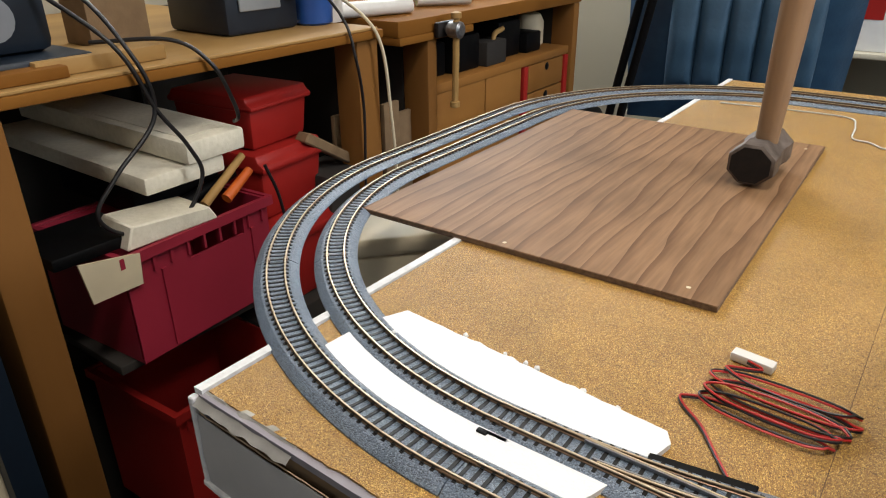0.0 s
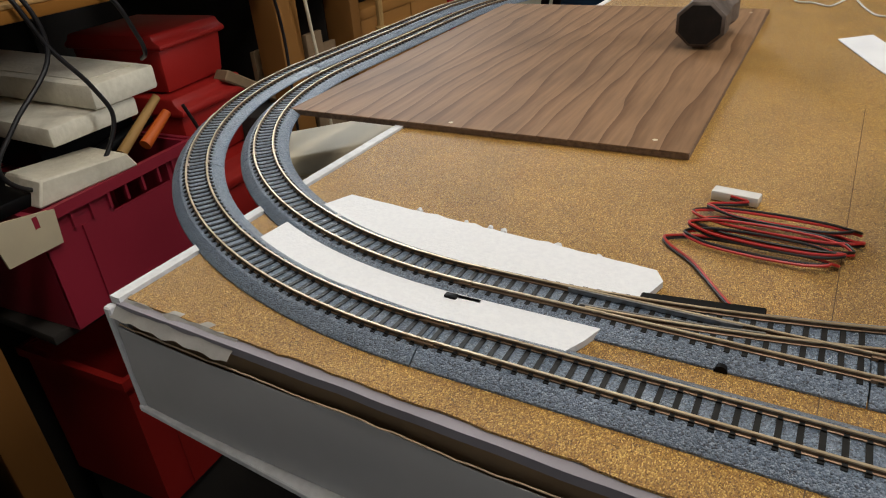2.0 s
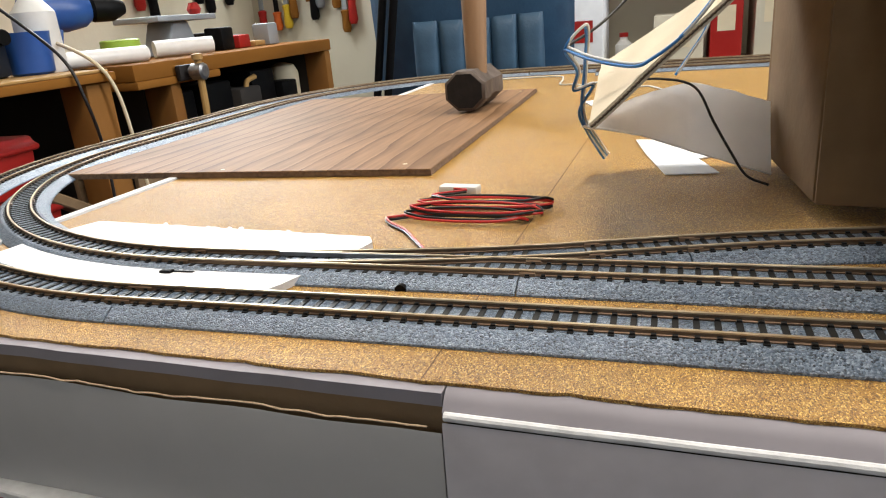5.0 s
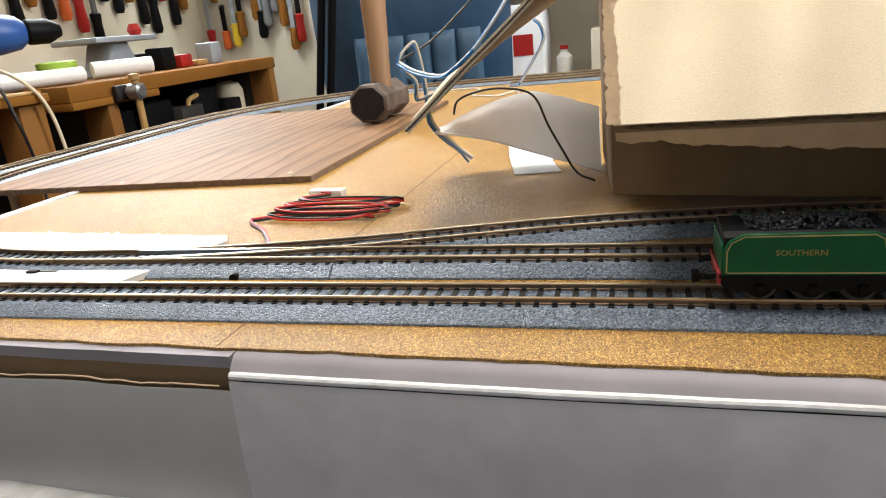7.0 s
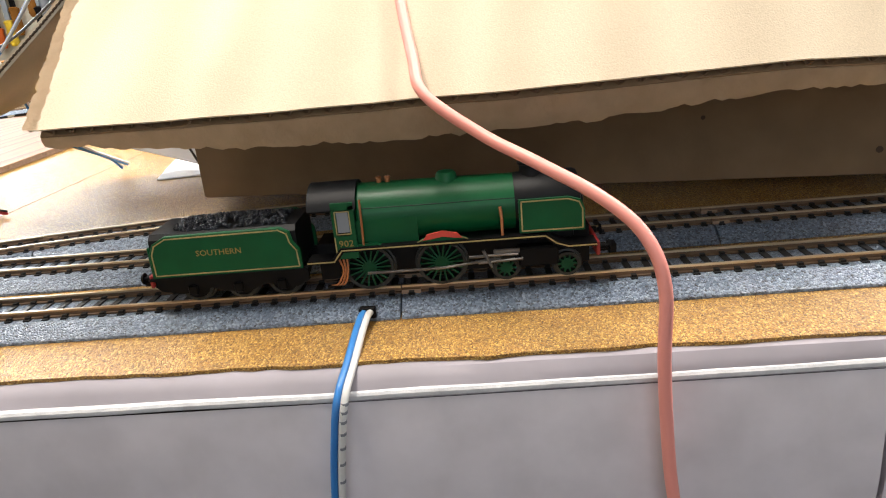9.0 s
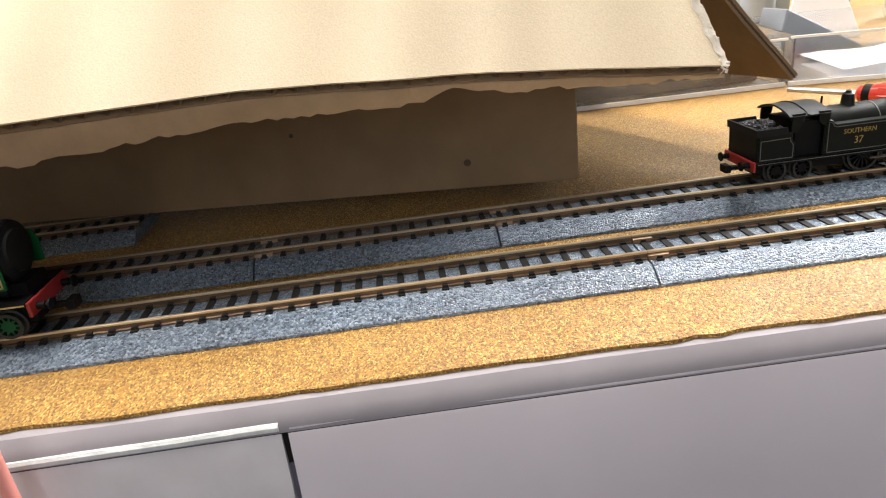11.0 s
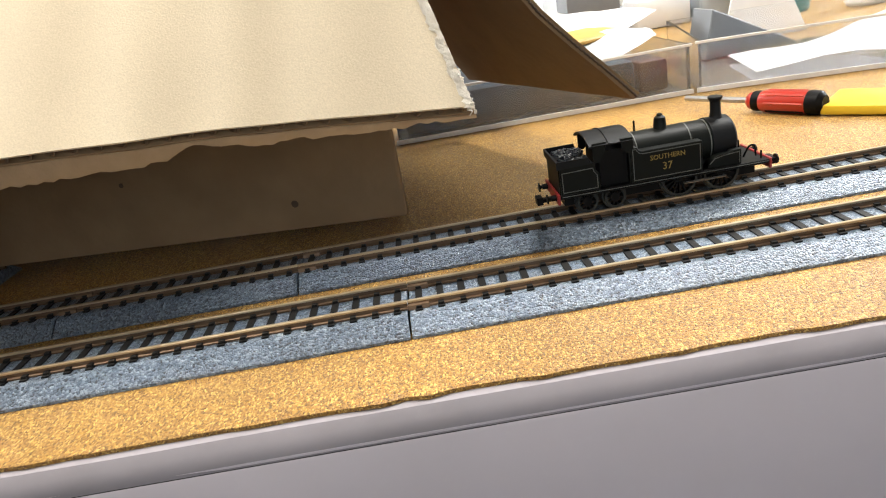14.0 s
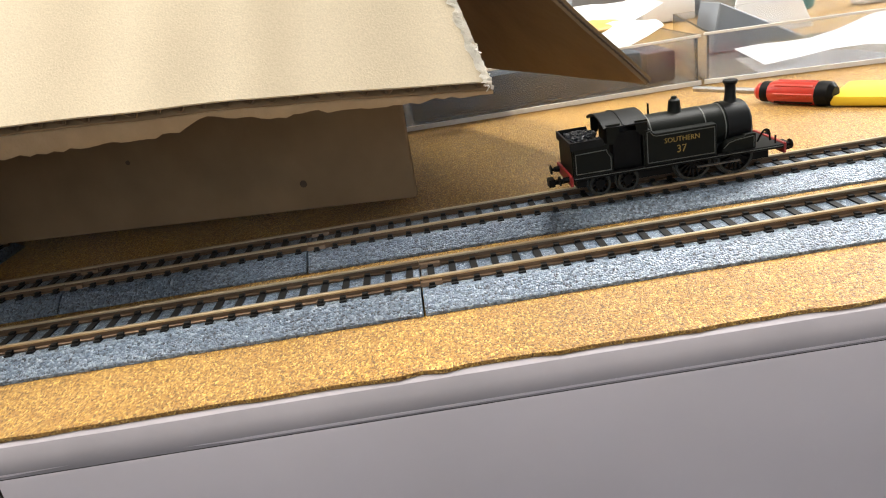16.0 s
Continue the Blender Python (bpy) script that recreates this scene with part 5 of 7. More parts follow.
for s in (-1, 1):
    tk = part("side_tank", mm(prism([(21.4, 7.3), (21.4, 17.4), (23.2, 17.4), (23.9, 16.4), (24.8, 16.0), (42.4, 16.0), (42.4, 7.3)], s * 4.8, s * 8.3, "y", 0.15, 1)), OLIVE, tank, "dark green side tank")
    lining(tk, [(22.1, 8.0), (22.1, 16.8), (23.0, 16.8), (23.9, 15.6), (24.8, 15.3), (41.7, 15.3), (41.7, 8.0), (22.1, 8.0)], s * 8.33, 0.22, LINEGREY)
    words("SOUTHERN", 2.0 * MM, tk, GOLD, pose(32.2 * MM, s * 8.36 * MM, 13.5 * MM, 90, 0, 0 if s < 0 else 180), "lettering")
    words("37", 3.0 * MM, tk, GOLD, pose(32.0 * MM, s * 8.36 * MM, 10.7 * MM, 90, 0, 0 if s < 0 else 180), "number")
    bk = part("bunker_side", mm(prism([(0.5, 7.3), (0.5, 15.0), (11.0, 15.2), (11.0, 13.2), (12.0, 12.0), (12.0, 7.3)], s * 7.5, s * 8.3, "y", 0.12, 1)), OLIVE, tank, "dark green bunker side")
    lining(bk, [(1.1, 8.0), (1.1, 13.6), (10.2, 13.8), (10.4, 12.8), (11.3, 11.6), (11.3, 8.0), (1.1, 8.0)], s * 8.33, 0.22, LINEGREY)
    pl_ = part("cab_pillar", mm(prism([(10.6, 15.0), (10.6, 20.4), (14.6, 20.4), (14.0, 17.6), (12.4, 15.0)], s * 7.6, s * 8.2, "y")), OLIVE, tank)
    part("cab_pillar", mm(prism([(19.2, 17.4), (18.8, 20.4), (22.4, 20.4), (22.4, 16.8), (20.6, 16.2)], s * 7.6, s * 8.2, "y")), OLIVE, tank)
    sp = part("splasher", mm(prism([(44.0, 7.3), (44.3, 8.8), (46.0, 10.4), (48.5, 11.0), (50.5, 11.0), (51.0, 11.6), (54.0, 11.6), (54.0, 7.3)], s * 5.6, s * 7.9, "y", 0.1, 1)), OLIVE, tank)
    lining(sp, [(44.6, 8.6), (46.2, 10.0), (48.6, 10.5), (53.4, 10.9), (53.4, 7.8)], s * 7.93, 0.2, LINEGREY)
    lining(tank, [(0.5, 6.9), (61.5, 6.9)], s * 8.62, 0.18, LINEGREY)
    part("coupling_rod", mm(tube([(36.6, s * 8.0, 4.6), (49.2, s * 8.0, 4.6)], 0.36, 6)), ROD, tank, "dull steel rod")
    part("guard_iron", mm(tube(spline([(56.0, s * 5.0, 8.0), (57.4, s * 5.6, 11.0), (59.0, s * 5.6, 11.0), (59.6, s * 5.4, 8.0)], 4), 0.28, 6)), BLACK, tank)
    part("lamp_iron", mm(tube([(60.6, s * 6.4, 7.3), (60.6, s * 6.4, 9.6)], 0.25, 6)), BLACK, tank)
rf = [(8.5 - 17.0 * k / 20, 21.9 - 2.1 * (1 - k / 10) ** 2) for k in range(21)]
part("cab_roof", mm(prism(rf + [(y * 0.95, z - 0.5) for y, z in rf[::-1]], 9.6, 22.4, "x")), SOOT, tank, "grey-black cab roof")
part("roof_rib", mm(prism([(y, z + 0.25) for y, z in rf] + [(y, z - 0.1) for y, z in rf[::-1]], 15.2, 15.6, "x")), SOOT, tank)
part("cab_interior", mm(box(12.6, 20.8, -6.8, 6.8, 7.4, 17.6)), BLACK, tank)
part("cab_front", mm(box(21.0, 21.5, -8.0, 8.0, 7.3, 19.8)), OLIVE, tank)
part("bunker_back", mm(box(0.2, 0.8, -7.6, 7.6, 7.3, 15.0, 0.2, 1)), OLIVE, tank)
part("bunker_rail", mm(prism([(-7.9, 14.8), (-8.3, 17.0), (8.3, 17.0), (7.9, 14.8)], -0.3, 0.2, "x")), SOOT, tank)
for s in (-1, 1):
    part("bunker_rail", mm(prism([(-0.3, 14.8), (-0.3, 17.0), (9.2, 17.0), (9.8, 15.0)], s * 8.0, s * 8.35, "y")), SOOT, tank)
part("bunker_floor", mm(box(0.8, 11.0, -7.5, 7.5, 7.4, 14.6)), SOOT, tank)
part("coal", mm(coal_heap(1.2, 9.6, 6.4, 15.0, 2.4, 170, 9)), COAL, tank, "heap of black coal")
for x, lab in ((62.0, 1), (-0.8, -1)):
    part("buffer_beam", mm(box(x, x + 0.8, -8.4, 8.4, 4.6, 7.6, 0.15, 1)), BUFFRED, tank, "red buffer beam")
buffers(tank, 62.8, 1, 6.2)
buffers(tank, -0.8, -1, 6.2)
wheel(tank, 8.6, 3.2, TYRE, BLACK, 10, 7.8)
wheel(tank, 17.0, 3.2, TYRE, BLACK, 10, 7.8)
wheel(tank, 36.6, 5.4, TYRE, BLACK, 16, 7.8)
wheel(tank, 49.2, 5.4, TYRE, BLACK, 16, 7.8)

# ---- wires and loose things round the box ----
pk = [(0.004, 0.062, 0.112), (0.0085, 0.040, 0.092), (0.0121, 0.016, 0.0690), (0.0150, 0.000, 0.0560), (0.0172, -0.0085, 0.0492), (0.0283, -0.0165, 0.0413), (0.0384, -0.0255, 0.0366), (0.0490, -0.0330, 0.0310), (0.0555, -0.0380, 0.0250), (0.0585, -0.0405, 0.0160), (0.0585, -0.0412, 0.0003), (0.0597, -0.0415, -0.0200), (0.0625, -0.0420, -0.050), (0.067, -0.045, -0.15), (0.075, -0.06, -0.40), (0.08, -0.05, -0.79)]
single("pink_cable", tube(spline(pk, 8), 0.00125, 12), PINKWIRE, "thick pink cable hanging over the box flap", "cable", smooth=1.2)
feed = thing("feeder_wire", "twisted blue and white wire clipped into the track", "wire", (0, -0.0125, 0))
fw = [(0.0, -0.0118, 0.0022), (-0.0004, -0.0150, 0.0024), (-0.0008, -0.0220, 0.0016), (-0.0012, -0.0310, 0.0000), (-0.0022, -0.0385, -0.0030), (-0.0036, -0.0402, -0.0105), (-0.0056, -0.0405, -0.0260), (-0.0070, -0.041, -0.050), (-0.008, -0.045, -0.2), (-0.006, -0.05, -0.79)]
for d, m_, lab in ((-0.00075, BLUEWIRE, "blue insulated wire"), (0.00075, WHITEWIRE, "white insulated wire")):
    part("wire", tube(spline([(x + d, y, z) for x, y, z in fw], 8), 0.00078, 9), m_, feed, lab, 1.2).location = (0, 0.0125, 0)
ticks = spline([(x + 0.00075, y, z) for x, y, z in fw], 8)
for k in range(10):
    p = ticks[34 + 2 * k] if 34 + 2 * k < len(ticks) else ticks[-1]
    if p.z > -0.06:
        part("printed_mark", tube([p + Vector((0.0001, 0.0125, 0.0004)), p + Vector((0.0001, 0.0125, -0.0002))], 0.00080, 9), GREYCARD, feed)
part("clip", box(-0.0019, 0.0019, 0.0, 0.0016, 0.0006, 0.0034, 0.0003, 1), BLACK, feed)

# white folded bag under the side flap
bag = thing("plastic_bag", "folded white plastic bag lying under the box flap", "plastic bag", (-0.13, 0.17, 0.0))
LOWER = [(-0.1590, 0.1435, 0.0265), (-0.134, 0.149, 0.0205), (-0.114, 0.156, 0.0120), (-0.0825, 0.154, 0.0020)]
RIDGE = [(-0.1585, 0.1450, 0.0285), (-0.138, 0.158, 0.0355), (-0.116, 0.167, 0.0400), (-0.0835, 0.164, 0.0310)]


def bag_sheet(front):
    """The front or the rear side of the bag, from its lower hem over the ridge or down behind it."""
    bm = bmesh.new()
    g = []
    for i in range(41):
        a, b = along(i / 40, LOWER), along(i / 40, RIDGE)
        c_ = b + Vector((0.0, 0.014, max(0.0006, a.z - 0.002) - b.z)) if i else b + Vector((0, 0.0006, -0.0004))
        row = []
        for k in range(11):
            u = k / 10
            if front:
                p = a.lerp(b, u) + Vector((-0.1, -0.5, 0.25)) * 0.0035 * math.sin(math.pi * u) * min(1, i / 8)
            else:
                p = b.lerp(c_, u) + Vector((0, 0.4, 0.5)) * 0.008 * math.sin(math.pi * u) * min(1, i / 8)
            w = 0.0016 * noise.noise(p * 55) + 0.0007 * noise.noise(p * 160)
            row.append(bm.verts.new(p + Vector((0.13, -0.17, max(w, 0.0006 - p.z))) * 1.0))
        g.append(row)
    for a, b in zip(g, g[1:]):
        for k in range(10):
            bm.faces.new((a[k], b[k], b[k + 1], a[k + 1]))
    bmesh.ops.recalc_face_normals(bm, faces=bm.faces[:])
    bmesh.ops.solidify(bm, geom=bm.faces[:], thickness=0.0004)
    return bm


part("front_side", bag_sheet(True), BAG, bag, "smooth white front of the bag", 0.9)
part("rear_side", bag_sheet(False), BAG, bag, "creased white back of the bag", 0.9)
part("hem", tube([Vector(p) + Vector((0.13, -0.17, 0.0001)) for p in (along(k / 30, LOWER) for k in range(31))], 0.0006, 6), BAG, bag, "folded hem")


def paper_sheet(name, pts, z, label, curl=0.002):
    bm = bmesh.new()
    a, b, c_, d = (Vector((*p, 0)) for p in pts)
    g = [[bm.verts.new(a.lerp(b, i / 8).lerp(d.lerp(c_, i / 8), j / 5) + Vector((0, 0, z + curl * (0.5 + 0.5 * math.sin(i * 0.9 + j * 0.5)) * (i / 8)))) for j in range(6)] for i in range(9)]
    for i in range(8):
        for j in range(5):
            bm.faces.new((g[i][j], g[i + 1][j], g[i + 1][j + 1], g[i][j + 1]))
    bmesh.ops.solidify(bm, geom=bm.faces[:], thickness=-0.0004)
    return single(name, bm, PAPER, label, "paper", "loose papers")


single("paper_scrap", prism([(-0.141, 0.242), (-0.1345, 0.205), (-0.1245, 0.160), (-0.1020, 0.163), (-0.1100, 0.192), (-0.0950, 0.200), (-0.090, 0.235)], 0.0004, 0.0009, "z"), PAPER, "white notched paper scrap lying on the cork", "paper", "loose papers")
single("paper_strip", prism([(-0.1880, 0.4045), (-0.1673, 0.4210), (-0.1437, 0.3515), (-0.120, 0.30), (-0.128, 0.262), (-0.1485, 0.2963), (-0.1639, 0.3344)], 0.0004, 0.0010, "z"), PAPER, "long white paper strip lying on the cork", "paper", "loose papers")
# blue and white flex wound round the flap
flex = thing("flex_cable", "loops of blue and white flex hung on the box flap", "cable", (-0.15, 0.12, 0.0))
# each run of wire and whether it is the black one
LOOPS = [([(-0.1530, 0.186, 0.0030), (-0.1560, 0.180, 0.010), (-0.1570, 0.150, 0.0230), (-0.1585, 0.136, 0.0340), (-0.1520, 0.128, 0.0450), (-0.1590, 0.124, 0.0440), (-0.1565, 0.116, 0.0520), (-0.1590, 0.103, 0.0610), (-0.1530, 0.104, 0.0680), (-0.1520, 0.108, 0.0650), (-0.1545, 0.122, 0.0520), (-0.1575, 0.138, 0.0320), (-0.1545, 0.160, 0.0180), (-0.1520, 0.190, 0.0040)], False),
         ([(-0.1590, 0.103, 0.0610), (-0.1480, 0.088, 0.0580), (-0.1342, 0.0725, 0.0566), (-0.1280, 0.0690, 0.0590), (-0.1200, 0.0680, 0.0650), (-0.1130, 0.0690, 0.0730), (-0.1060, 0.0720, 0.0830)], False),
         ([(-0.1590, 0.104, 0.0615), (-0.1480, 0.116, 0.0680), (-0.1360, 0.126, 0.0790), (-0.1250, 0.132, 0.0900), (-0.1150, 0.136, 0.1010)], True),
         ([(-0.1500, 0.150, 0.0330), (-0.1480, 0.152, 0.0390), (-0.1400, 0.156, 0.0420), (-0.1280, 0.160, 0.0425), (-0.1137, 0.1600, 0.0385), (-0.1060, 0.1520, 0.0250), (-0.0991, 0.1480, 0.0130), (-0.0930, 0.1440, 0.0040), (-0.0850, 0.1400, 0.0010)], True),
         ([(-0.1210, 0.170, 0.0430), (-0.1150, 0.172, 0.0520), (-0.1090, 0.174, 0.0620), (-0.1100, 0.176, 0.0690), (-0.1130, 0.178, 0.0720)], False)]
for lp, black in LOOPS:
    for d, m_ in ((0, BLACKWIRE),) if black else ((-0.00045, BLUEWIRE), (0.00045, WHITEWIRE)):
        part("wire", tube(spline([(x + 0.15 + d, y - 0.12, z + d * 0.9) for x, y, z in lp], 6), 0.00055, 7), m_, flex, "", 1.2)
# thin white lead across the back of the cork
ld = [(-0.36, 0.605, 0.0010), (-0.30, 0.612, 0.0010), (-0.2414, 0.6113, 0.0010), (-0.2300, 0.580, 0.0010), (-0.2263, 0.5348, 0.0010), (-0.2120, 0.528, 0.0010), (-0.1993, 0.5153, 0.0010), (-0.1900, 0.540, 0.0010), (-0.1830, 0.552, 0.0010), (-0.1740, 0.510, 0.0010), (-0.1648, 0.4830, 0.0010), (-0.150, 0.485, 0.0010), (-0.1388, 0.4811, 0.0010), (-0.125, 0.44, 0.0010), (-0.115, 0.38, 0.0010)]
single("white_lead", tube(spline(ld, 6), 0.0008, 6), WHITEWIRE, "thin white lead trailing over the cork", "cable", smooth=1.2)

# ---- things at the far end of the board ----
def tray(name, x, y, w, d, h, turn, label):
    t = thing(name, label, "plastic tray", m=pose(x, y, 0, 0, 0, turn), group="clear trays")
    part("floor_panel", box(0, w, 0, d, 0.0003, 0.0015), CLEAR, t)
    for q in ((0, w, 0, 0.0012), (0, w, d - 0.0012, d), (0, 0.0012, 0.0012, d - 0.0012), (w - 0.0012, w, 0.0012, d - 0.0012)):
        part("side_panel", box(*q, 0.0015, h), CLEAR, t, "clear plastic side")
    part("rim", bm_box(bm_box(bmesh.new(), -0.001, w + 0.001, -0.0012, 0.0004, 0.0003, 0.0022), -0.001, w + 0.001, -0.0012, 0.0004, h - 0.001, h), NYLON, t, "bright plastic rim")
    return t


tray("plastic_tray", 0.1772, 0.1729, 0.133, 0.20, 0.0220, -1.2, "clear plastic tray holding dark parts")
single("parts_box", box(-0.004, 0.104, 0.0, 0.165, 0.0, 0.0165, 0.003), NAVY, "dark grey boxed parts lying in the tray", "parts box", place=(0.1848, 0.1790, 0.0017))
single("brown_block", box(0, 0.014, 0, 0.03, 0, 0.0145, 0.002), MAROON, "small dark maroon block in the tray", "block", place=(0.2906, 0.1811, 0.0017))
paper_sheet("paper_sheet", [(0.1937, 0.2131), (0.2861, 0.2017), (0.2979, 0.3278), (0.1920, 0.3545)], 0.0150, "white papers piled on the tray", 0.006)
paper_sheet("paper_sheet", [(0.2394, 0.1941), (0.3025, 0.1887), (0.3164, 0.2570), (0.2509, 0.2766)], 0.0190, "white papers piled on the tray", 0.008)
paper_sheet("paper_sheet", [(0.2424, 0.2545), (0.3293, 0.2635), (0.3214, 0.3750), (0.2278, 0.3680)], 0.0215, "white papers piled on the tray", 0.010)
single("yellow_packet", prism([(0.2701, 0.2380), (0.3130, 0.2499), (0.3032, 0.3035), (0.2619, 0.2912)], 0.0212, 0.0240, "z", 0.001, 1), MUSTARD, "mustard yellow packet on the papers", "packet")
tray("plastic_tray", 0.3139, 0.1696, 0.26, 0.105, 0.0225, -13, "long clear plastic tray")
single("grey_wedge", prism([(0.0, 0.0), (0.054, 0.0), (0.005, 0.0260)], 0, 0.026, "y", 0.0006, 1), GREYCARD, "folded dark grey card standing in the tray", "card", place=(0.3457, 0.2392, 0.0017))
# white sheet added inside the long tray to brighten its clear plastic
paper_sheet("paper_sheet", [(0.3414, 0.1726), (0.4476, 0.1441), (0.4554, 0.2137), (0.3540, 0.2303)], 0.0040, "white papers piled on the tray", 0.014)
sd = thing("screwdriver", "red handled screwdriver with black end cap", "screwdriver", m=pose(0.3188, 0.1108, 0.0043, 0, 0, -57) @ Matrix.Scale(0.52, 4))
hnd = bmesh.new()
bm_lathe(hnd, [(0.0045, -0.022), (0.0062, -0.020), (0.0068, -0.012), (0.0082, -0.008), (0.0082, 0.022)], (0, 0, 0), 16, "x")
part("handle", hnd, REDHANDLE, sd, "fluted red plastic handle")
for k in range(8):
    a = 2 * math.pi * k / 8
    part("grip_flute", tube([(-0.006, 0.0078 * math.cos(a), 0.0078 * math.sin(a)), (0.021, 0.0078 * math.cos(a), 0.0078 * math.sin(a))], 0.0011, 6), BLACK if k % 4 == 1 else REDHANDLE, sd)
part("end_cap", lathe([(0.0082, 0.0221), (0.0086, 0.024), (0.0080, 0.030), (0.0050, 0.033)], (0, 0, 0), 16, "x"), BLACK, sd, "black end cap")
part("collar", lathe([(0.0072, -0.017), (0.0074, -0.014), (0.0070, -0.0115)], (0, 0, 0), 16, "x"), BLACK, sd)
part("blade", tube([(-0.075, 0, 0), (-0.022, 0, 0)], 0.0022, 8), STEEL, sd, "steel blade")
single("yellow_case", box(0, 0.038, 0, 0.027, 0, 0.0035, 0.001), YELLOW, "flat yellow plastic case on the cork", "tool case", place=(0.3255, 0.0958, 0.0004)).rotation_euler = (0, 0, radians(-44))
# white card added behind the wedge, likewise to brighten the tray
single("white_card", prism([(0.0, 0.0), (0.053, 0.0), (0.036, 0.037), (0.010, 0.041)], 0, 0.0012, "y"), PAPER, "white card added behind the grey one to brighten the tray", "card", "loose papers", place=(0.3790, 0.2926, 0.0004))
for i, (x, y, h, m_, lab) in enumerate(((0.4733, 0.3908, 0.05, TEAL, "teal plastic bottle standing on the board"), (0.5128, 0.3617, 0.04, NYLON, "white plastic pot standing on the board"), (0.4365, 0.4299, 0.04, GREYTOOL, "grey tin standing on the board"))):
    single("bottle" if i == 0 else "pot" if i == 1 else "tin", lathe([(0.012, 0.0), (0.0135, 0.002), (0.0135, h * 0.7), (0.008, h * 0.8), (0.0075, h)], (0, 0, 0), 20), m_, lab, "container", place=(x, y, 0.0004))
for i in range(9):
    x, y = 0.24 + 0.053 * (i % 5) + rnd(-0.006, 0.006), 0.460 + 0.06 * (i // 5) + rnd(-0.005, 0.005)
    m_ = (PAPER, NYLON, GREYCARD, PAPER, GREYTOOL, CREAM)[i % 6]
    single("parts_packet", box(-0.022, 0.022, -0.020, 0.020, 0, rnd(0.014, 0.042), 0.002), m_, "small packet of model parts", "packet", "parts packets", place=(x, y, 0.0004))

# ---- the workshop behind ----
# workbench along the side wall
wb = thing("workbench", "rough pine workbench with cluttered top", "workbench", (-1.12, 0.25, FLOOR_Z))
TZ = 0.042 - FLOOR_Z
part("bench_top", box(-0.30, 0.27, -0.75, 0.37, TZ - 0.004, TZ + 0.0, 0.001, 1), BEECH, wb, "pale worn bench top")
part("front_rail", box(0.235, 0.272, -0.75, 0.38, TZ - 0.016, TZ - 0.0042, 0.002), PINE, wb, "orange pine front rail")
for y in (-0.17, 0.355):
    part("leg", box(0.215, 0.262, y - 0.022, y + 0.022, 0, TZ - 0.0162, 0.003), PINEUP, wb, "pine leg")
# added dark board and shelf that give the shade under the bench
part("back_board", box(-0.30, -0.29, -0.75, 0.36, 0, TZ - 0.0045), SHADOWWOOD, wb, "dark boarding added for the shade behind the bench")
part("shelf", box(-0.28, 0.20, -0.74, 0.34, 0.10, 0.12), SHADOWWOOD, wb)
# joiner's bench with drawers
jb = thing("joiners_bench", "pine joiner's bench with drawers below", "workbench", (-1.10, 0.97, FLOOR_Z))
part("bench_top", box(-0.28, 0.245, -0.298, 0.33, TZ - 0.024, TZ, 0.002), PINE, jb, "thick orange pine bench top")
part("vice_block", box(0.16, 0.2475, -0.298, -0.097, TZ - 0.036, TZ - 0.0242, 0.002), PINE, jb, "thick pine block behind the vice")
for y in (-0.2105, 0.314):
    part("leg", box(0.19, 0.243, y - 0.0125, y + 0.0125, 0, TZ - 0.0362 if y < 0 else TZ - 0.0242, 0.003), PINEUP, jb, "pine leg")
part("shelf", box(-0.26, 0.236, -0.197, 0.300, TZ - 0.130, TZ - 0.113, 0.002), PLY, jb, "pine shelf edge")
# dark boards and carcass added to fill the bench's openings with shade
part("side_board", box(-0.28, 0.189, -0.223, -0.211, 0, TZ - 0.0245), SHADOWWOOD, jb, "dark side board added for the shade")
part("side_board", box(-0.28, 0.189, 0.305, 0.317, 0, TZ - 0.0245), SHADOWWOOD, jb, "dark side board added for the shade")
part("back_board", box(-0.295, -0.2805, -0.42, 0.33, 0, TZ - 0.002), SHADOWWOOD, jb, "dark boarding added for the shade behind the bench")
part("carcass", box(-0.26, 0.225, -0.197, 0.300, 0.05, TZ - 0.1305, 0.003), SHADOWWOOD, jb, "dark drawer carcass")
for y0, y1, z0, z1, pull in ((-0.196, -0.036, 0.24, 0.130, 0), (-0.032, 0.098, 0.24, 0.130, 0), (0.128, 0.280, 0.188, 0.132, 1), (0.128, 0.280, 0.246, 0.191, 1), (-0.196, 0.098, 0.40, 0.244, 0), (0.128, 0.280, 0.40, 0.249, 0)):
    d = part("drawer", box(0.2255, 0.234, y0, y1, TZ - z0, TZ - z1, 0.002), PLY, jb, "pine drawer front")
    if pull:
        part("pull", lathe([(0.007, 0.2341), (0.008, 0.2355), (0.004, 0.237)], (0, (y0 + y1) / 2, TZ - z1 - 0.011), 14, "x"), BLACK, d, "dark finger pull")
for y in (0.113, 0.290):
    part("edge_strip", box(0.2255, 0.2375, y - 0.008, y + 0.008, TZ - 0.40, TZ - 0.1312, 0.001), REDBOX, jb, "red plastic edge strip")
for i, (y, w, h, m_) in enumerate(((0.81, 0.045, 0.058, BLACK), (0.905, 0.042, 0.064, BLACK), (0.99, 0.035, 0.045, SHADOWWOOD), (1.075, 0.042, 0.070, BLACK), (1.155, 0.030, 0.040, BLACK))):
    single("shelf_box", box(-0.07, 0.05, -w, w, 0, h, 0.004), m_, "dark tool case on the bench shelf", "tool case", "shelf cases", place=(-0.95 + 0.012 * (i % 3), y, TZ + FLOOR_Z - 0.1128))
